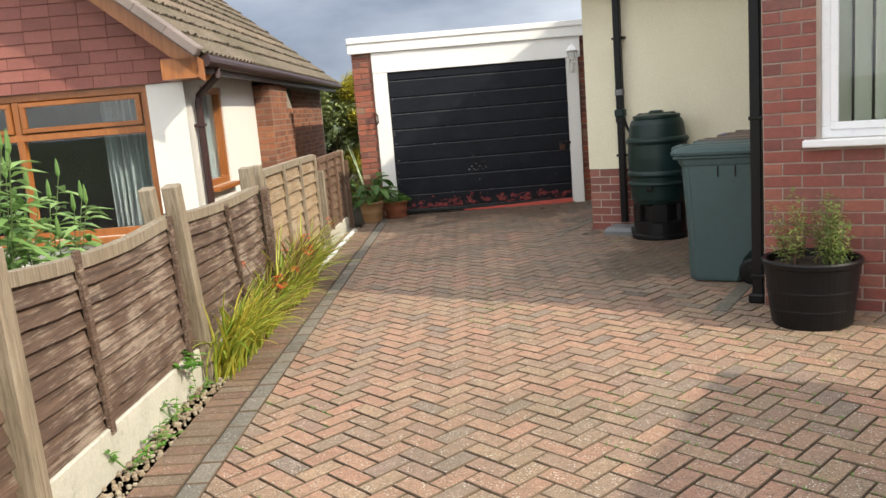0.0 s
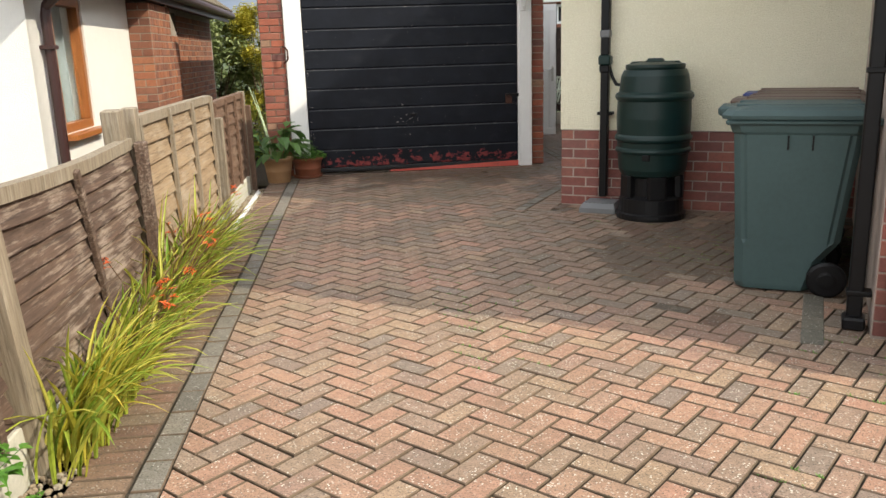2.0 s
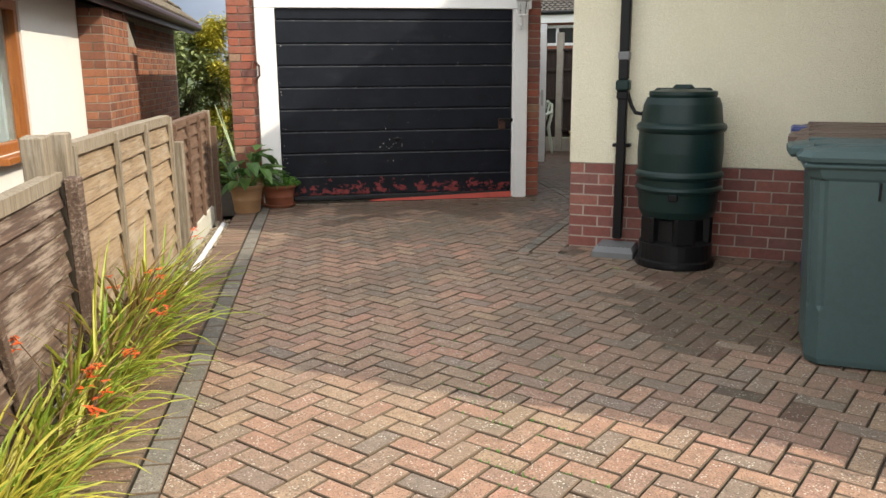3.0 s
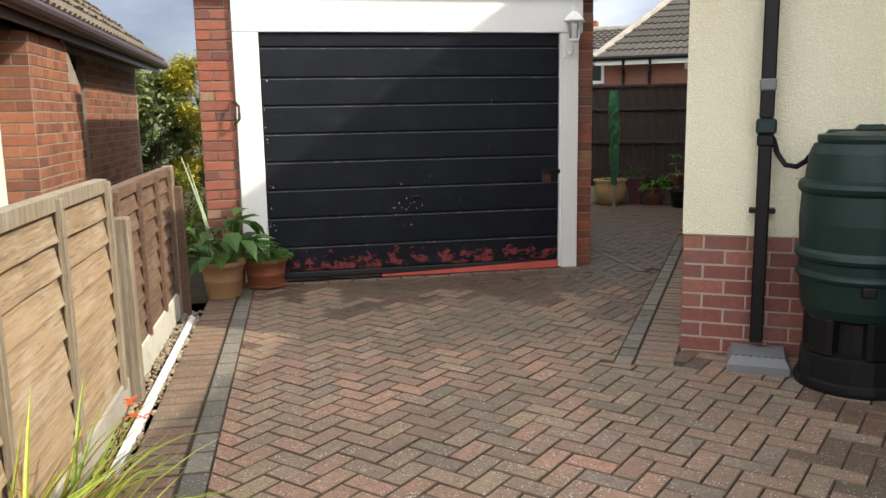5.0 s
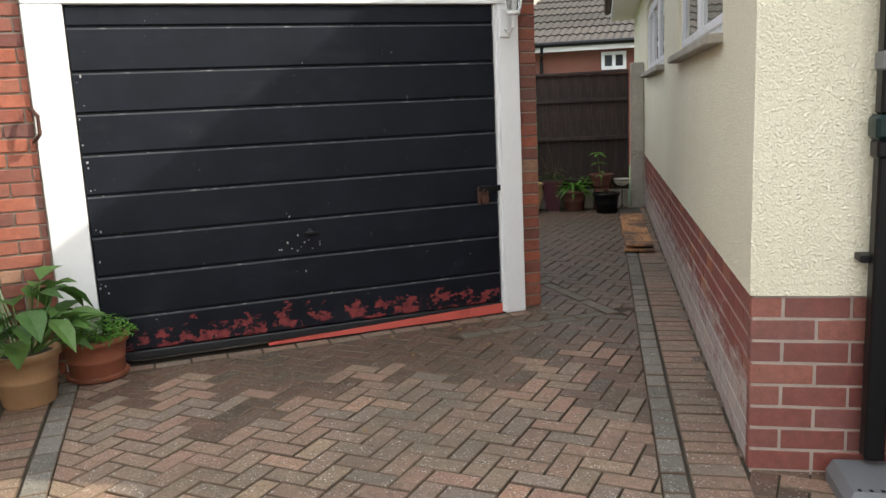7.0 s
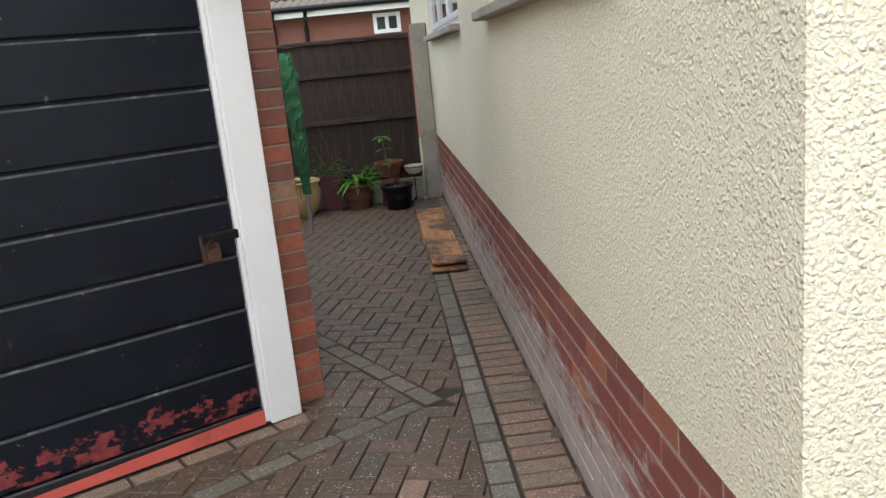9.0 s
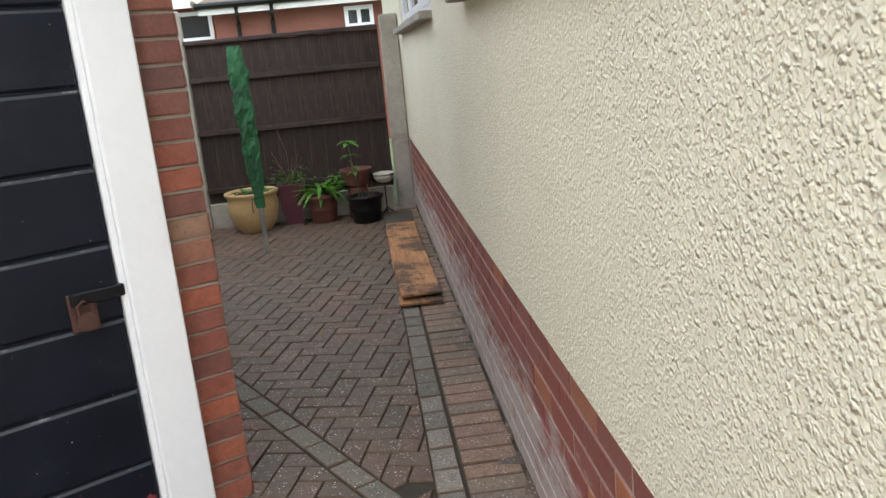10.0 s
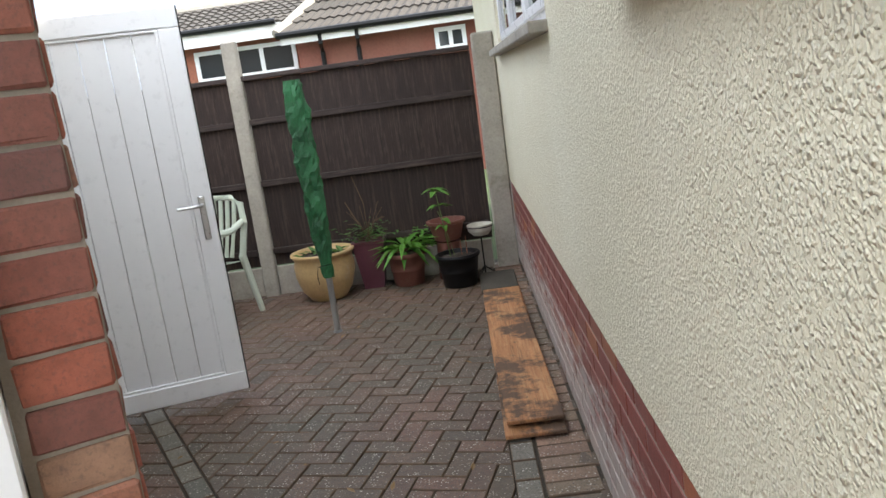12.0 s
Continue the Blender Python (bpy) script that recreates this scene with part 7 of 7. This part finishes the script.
def upvc_door():
    d = thing("door_2", G @ pose(0.438, 2.92, 0, 0, 0, -14), "open white plastic panelled garage side door with lever handle", "door", kind="structure")
    # hinged on the garage wall, standing open; x along the leaf, -y towards the walker
    w, h, z0 = 0.80, 1.92, 0.06
    bm = bmesh.new()
    f = 0.10
    for a in ((0, w, 0, 0.06, z0, z0 + f), (0, w, 0, 0.06, z0 + h - f, z0 + h), (0, f, 0.0005, 0.0595, z0 + f, z0 + h - f), (w - f, w, 0.0005, 0.0595, z0 + f, z0 + h - f)):
        box(bm, *a, bev=0.006)
    part("leaf_frame", bm, M_UPVC, d)
    n = 5
    for k in range(n):
        a = f + (w - 2 * f) * k / n
        part("plank_panel", boxes((a + 0.0015, a + (w - 2 * f) / n - 0.0015, 0.018, 0.042, z0 + f - 0.004, z0 + h - f + 0.004), bev=0.004), M_UPVC, d)
    part("glazing_bead", boxes((f, w - f, 0.006, 0.018, z0 + f, z0 + f + 0.014), (f, w - f, 0.006, 0.018, z0 + h - f - 0.014, z0 + h - f), (f, f + 0.014, 0.006, 0.018, z0 + f + 0.014, z0 + h - f - 0.014), (w - f - 0.014, w - f, 0.006, 0.018, z0 + f + 0.014, z0 + h - f - 0.014), bev=0.003), M_UPVC, d)
    part("seal", boxes((w, w + 0.006, 0.004, 0.056, z0, z0 + h)), M_BLACK_PLASTIC, d, "black rubber edge seal")
    bm = boxes((w - 0.068, w - 0.036, -0.010, 0.0, 0.86, 1.08), bev=0.006)
    hp = part("handle_plate", bm, M_STEEL, d)
    part("lever", tube(bmesh.new(), [(w - 0.052, -0.008, 1.035), (w - 0.052, -0.05, 1.035), (w - 0.08, -0.055, 1.035), (w - 0.17, -0.055, 1.035)], 0.009, 8), M_STEEL, hp)


upvc_door()

# ---- house beyond the back fence ----
def far_house():
    t = thing("rear_bungalow", I4, "red brick bungalow with grey tiled hipped roof beyond the fence", "house")
    y = 24.0
    ez = 2.42
    part("wall", boxes((-6.2, -1.0, y, y + 6, -0.1, ez)), M_BRICK_ORANGE, t)
    part("wing_wall", boxes((-9.0, -6.2, y + 0.4, y + 6, -0.1, 2.6)), M_BRICK_ORANGE, t)
    def tiled(name, p0, p1, p2, p3, rows_, cols):
        """Tile courses on the slope whose eave runs p0-p1 and ridge p3-p2."""
        p0, p1, p2, p3 = (Vector(p) for p in (p0, p1, p2, p3))
        nrm = (p1 - p0).cross(p3 - p0).normalized()
        if nrm.z < 0:
            nrm = -nrm
        for r in range(rows_):
            bm = bmesh.new()
            prev = None
            for k in range(cols * 2 + 1):
                u = k / (cols * 2)
                h = 0.03 if k % 2 else 0.0
                a = p0.lerp(p3, r / rows_).lerp(p1.lerp(p2, r / rows_), u)
                b = p0.lerp(p3, (r + 1.1) / rows_).lerp(p1.lerp(p2, (r + 1.1) / rows_), u)
                row = [bm.verts.new(a + nrm * 0.01), bm.verts.new(a + nrm * (0.045 + h)), bm.verts.new(b + nrm * (0.015 + h))]
                if prev:
                    bm.faces.new((prev[0], row[0], row[1], prev[1]))
                    bm.faces.new((prev[1], row[1], row[2], prev[2]))
                prev = row
            part(name, bm, M_TILE_GREY, t)
    # hipped main roof, ridge along x, with a gabled wing to its left
    tiled("tile_course", (-6.45, y - 0.35, ez + 0.1), (-0.7, y - 0.35, ez + 0.1), (-0.7, y + 3.6, ez + 2.6), (-3.9, y + 3.6, ez + 2.6), 15, 36)
    tiled("wing_course", (-8.95, y + 0.05, 2.76), (-6.0, y + 0.05, 2.76), (-5.3, y + 2.6, 3.42), (-9.55, y + 2.6, 3.42), 8, 22)
    bm = bmesh.new()
    tube(bm, [(-6.45, y - 0.36, ez + 0.13), (-3.9, y + 3.6, ez + 2.68)], 0.085, 8)
    part("hip_tiles", bm, M_CONCRETE, t, "pale mortared hip tiles")
    bm = bmesh.new()
    tube(bm, [(-9.6, y + 2.62, 3.46), (-4.9, y + 2.62, 3.46)], 0.09, 8)
    part("ridge_tiles", bm, M_CONCRETE, t)
    part("fascia", boxes((-6.4, -0.8, y - 0.36, y - 0.33, ez - 0.05, ez + 0.10), (-9.2, -6.42, y + 0.03, y + 0.06, 2.55, 2.78)), M_WHITE, t, "white fascia boards")
    bm = bmesh.new()
    tube(bm, [(-6.45, y - 0.42, ez + 0.10), (-0.8, y - 0.42, ez + 0.10)], 0.055, 8)
    tube(bm, [(-9.25, y - 0.02, 2.80), (-6.5, y - 0.02, 2.80)], 0.05, 8)
    part("gutter", bm, M_BLACK_PLASTIC, t, "black gutter")
    for x in (-5.15, -5.75):
        bm = bmesh.new()
        tube(bm, [(x, y - 0.42, ez + 0.05), (x, y - 0.40, ez - 0.08), (x - 0.04, y - 0.06, ez - 0.22), (x - 0.04, y - 0.05, 0)], 0.04, 8)
        part("downpipe", bm, M_BLACK_PLASTIC, t)
    for i, (x0, x1, z0, z1, yy, n) in enumerate(((-3.92, -3.40, 1.96, 2.33, y, 2), (-8.05, -6.3, 1.98, 2.50, y + 0.4, 3))):
        w = new("far_window")
        w.parent = t
        w.location = (x0, yy - 0.02, z0)
        bm = bmesh.new()
        W_, H_ = x1 - x0, z1 - z0
        box(bm, 0, W_, -0.03, 0.03, 0, 0.07)
        box(bm, 0, W_, -0.03, 0.03, H_ - 0.07, H_)
        for k in range(n + 1):
            xx = (W_ - 0.07) * k / n
            box(bm, xx, xx + 0.07, -0.029, 0.029, 0.07, H_ - 0.07)
        part("window_frame", bm, M_UPVC, w)
        for k in range(n):
            xx = (W_ - 0.07) * k / n
            part("pane", boxes((xx + 0.06, xx + (W_ - 0.07) / n + 0.01, -0.008, 0.004, 0.06, H_ - 0.06)), M_DARKGLASS, w)
    part("chimney", boxes((-7.15, -6.9, y + 2.75, y + 3.05, 3.2, 3.72), bev=0.01), M_BRICK_ORANGE, t)


M_DARKGLASS = plain("dark_reflecting_glass", (0.03, 0.035, 0.04), 0.08, var=0.1, scale=2)
far_house()

# ---- greenery beyond the garage ----
bush("shrub", L @ pose(-2.3, 17.3, -0.1), 1.2, 1.1, 2.3, 17000, M_LEAF_BUSH, "grey-green leafy shrub behind the garage", 0.15, 5)
bush("shrub", L @ pose(-4.0, 19.5, -0.1), 1.8, 1.4, 2.7, 20000, M_LEAF_BUSH, "grey-green leafy shrub beyond the bungalow", 0.16, 6)
bush("golden_shrub", L @ pose(-1.0, 17.0, -0.1), 0.85, 0.9, 2.5, 24000, M_LEAF_GOLD, "bright golden-leaved shrub beside the garage", 0.085, 7)
bush("low_shrub", L @ pose(-0.45, 9.0, -0.1), 0.35, 0.9, 0.75, 2500, M_LEAF_STRAP, "dry yellow-green shrub beside the garage wall", 0.06, 8)

# added wall, out of sight to the side, sized to shadow the near drive
t = wall_box("wall_boundary", pose(2.25, -4.0, 0, 0, 0, 90), 0, 8.75, -0.2, 0, -0.05, 2.45, M_BRICK_ORANGE, "plain brick wall out of view, added to shade the near drive")
# a few fallen leaves
for i in range(26):
    x, y = rng.uniform(-5.2, -3.8), rng.uniform(9.0, 15.9)
    g_ = GI @ Vector((x, y, 0))
    if g_.x < 0.4 and g_.y > -0.1:
        continue
    lf = thing("fallen_leaf", pose(x, y, 0.004, 0, 0, rng.uniform(0, 360)), "small dry brown fallen leaf on the paving", "leaf", "fallen leaves on the paving")
    bm = bmesh.new()
    leaf(bm, (0, 0, 0.004), (1, 0, 0.15), rng.uniform(0.02, 0.045), 0.02, -0.2)
    part("blade", bm, M_LEAF_DRY, lf)

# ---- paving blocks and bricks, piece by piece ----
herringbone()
edge_blocks("grey_edging", L, 0.315, 0.425, -4.6, 6.9, 0.2, M_BLOCK_GREY, "grey block edging course along the drive")
edge_blocks("soldier_edging", L, 0.10, 0.312, -4.6, 6.9, 0.1, M_BLOCK_EDGE, "red soldier course along the drive edge")
edge_blocks("grey_wall_edging", I4, WALL_EDGE, WALL_EDGE + 0.104, 8.64, 16.5, 0.155, M_BLOCK_GREY, "grey block course along the passage")
edge_blocks("soldier_wall_edging", I4, WALL_EDGE + 0.106, -3.398, 8.64, 16.5, 0.1, M_BLOCK_MID, "brown soldier course beside the house wall")
edge_blocks("door_edging", G @ pose(-2.75, -0.03, 0, 0, 0, -90), 0.0, 0.10, 0.0, 2.86, 0.2, M_BLOCK_MID, "tan block course before the garage door")
for ((ax, ay), (bx, by)), (start, over) in zip(DIVIDERS, ((0.0, 0.05), (0.055, 0.0))):
    ln = math.hypot(bx - ax, by - ay) + over - start
    edge_blocks("grey_divider", pose(ax, ay, 0, 0, 0, math.degrees(math.atan2(by - ay, bx - ax)) - 90), -0.05, 0.05, start, start + ln - 0.01, ln / round(ln / 0.2), M_BLOCK_DARK_GREY, "grey dividing course in the paving")
brick_face(plinth_s, FRONT, 2.33, 0.0, 8, M_BRICK, pitch=0.082, proud=-0.008)
brick_face(plinth_w, SIDE @ pose(3.1, 0, 0), 7.495, 0.0, 8, M_BRICK_SALT, pitch=0.082, proud=-0.0095, shift=1)
brick_face(wall_bay, BAY, 1.9, 0.01, 31, M_BRICK, proud=-0.004, holes=[(BW[0] - 0.02, BW[1], BW[2] - 0.03, BW[3])])
brick_face(gwall_l, G @ pose(-2.872, 0.0, 0), 0.266, 0.0, 30, M_BRICK_PIER, proud=-0.002, wobble=0.004, ragged=True)
brick_face(gwall_r, G @ pose(0.358, 0.064, 0, 0, 0, 90), 0.21, 0.0, 30, M_BRICK_PIER, proud=-0.001, wobble=0.004, length=0.5, ragged=True)
brick_face(gpier_r, G @ pose(0.212, 0.056, 0), 0.144, 0.0, 30, M_BRICK_PIER, proud=0.002, wobble=0.003, length=0.5, ragged=True)
brick_face(nb_rear, N @ pose(0.222, 2.99, 0, 0, 0, 90), 1.03, 0.55, 18, M_BRICK_RUST, proud=0.0, wobble=0.005, length=0.1125)
brick_face(nb_rear, N @ pose(0.222, 4.02, 0, 0, 0, 90), 0.38, 0.55, 14, M_BRICK_RUST, proud=0.0, wobble=0.005, length=0.1125)
brick_face(nb_rear, N @ pose(0.0, 2.99, 0), 0.222, 0.55, 18, M_BRICK_RUST, proud=0.004, wobble=0.004)
brick_face(nb_rear, N @ pose(-0.02, 4.40, 0, 0, 0, 90), 0.45, 0.55, 18, M_BRICK_RUST, proud=0.004, wobble=0.003)
brick_face(nb_rear, N @ pose(-0.02, 5.65, 0, 0, 0, 90), 2.93, 0.55, 18, M_BRICK_RUST, proud=0.004, wobble=0.003)
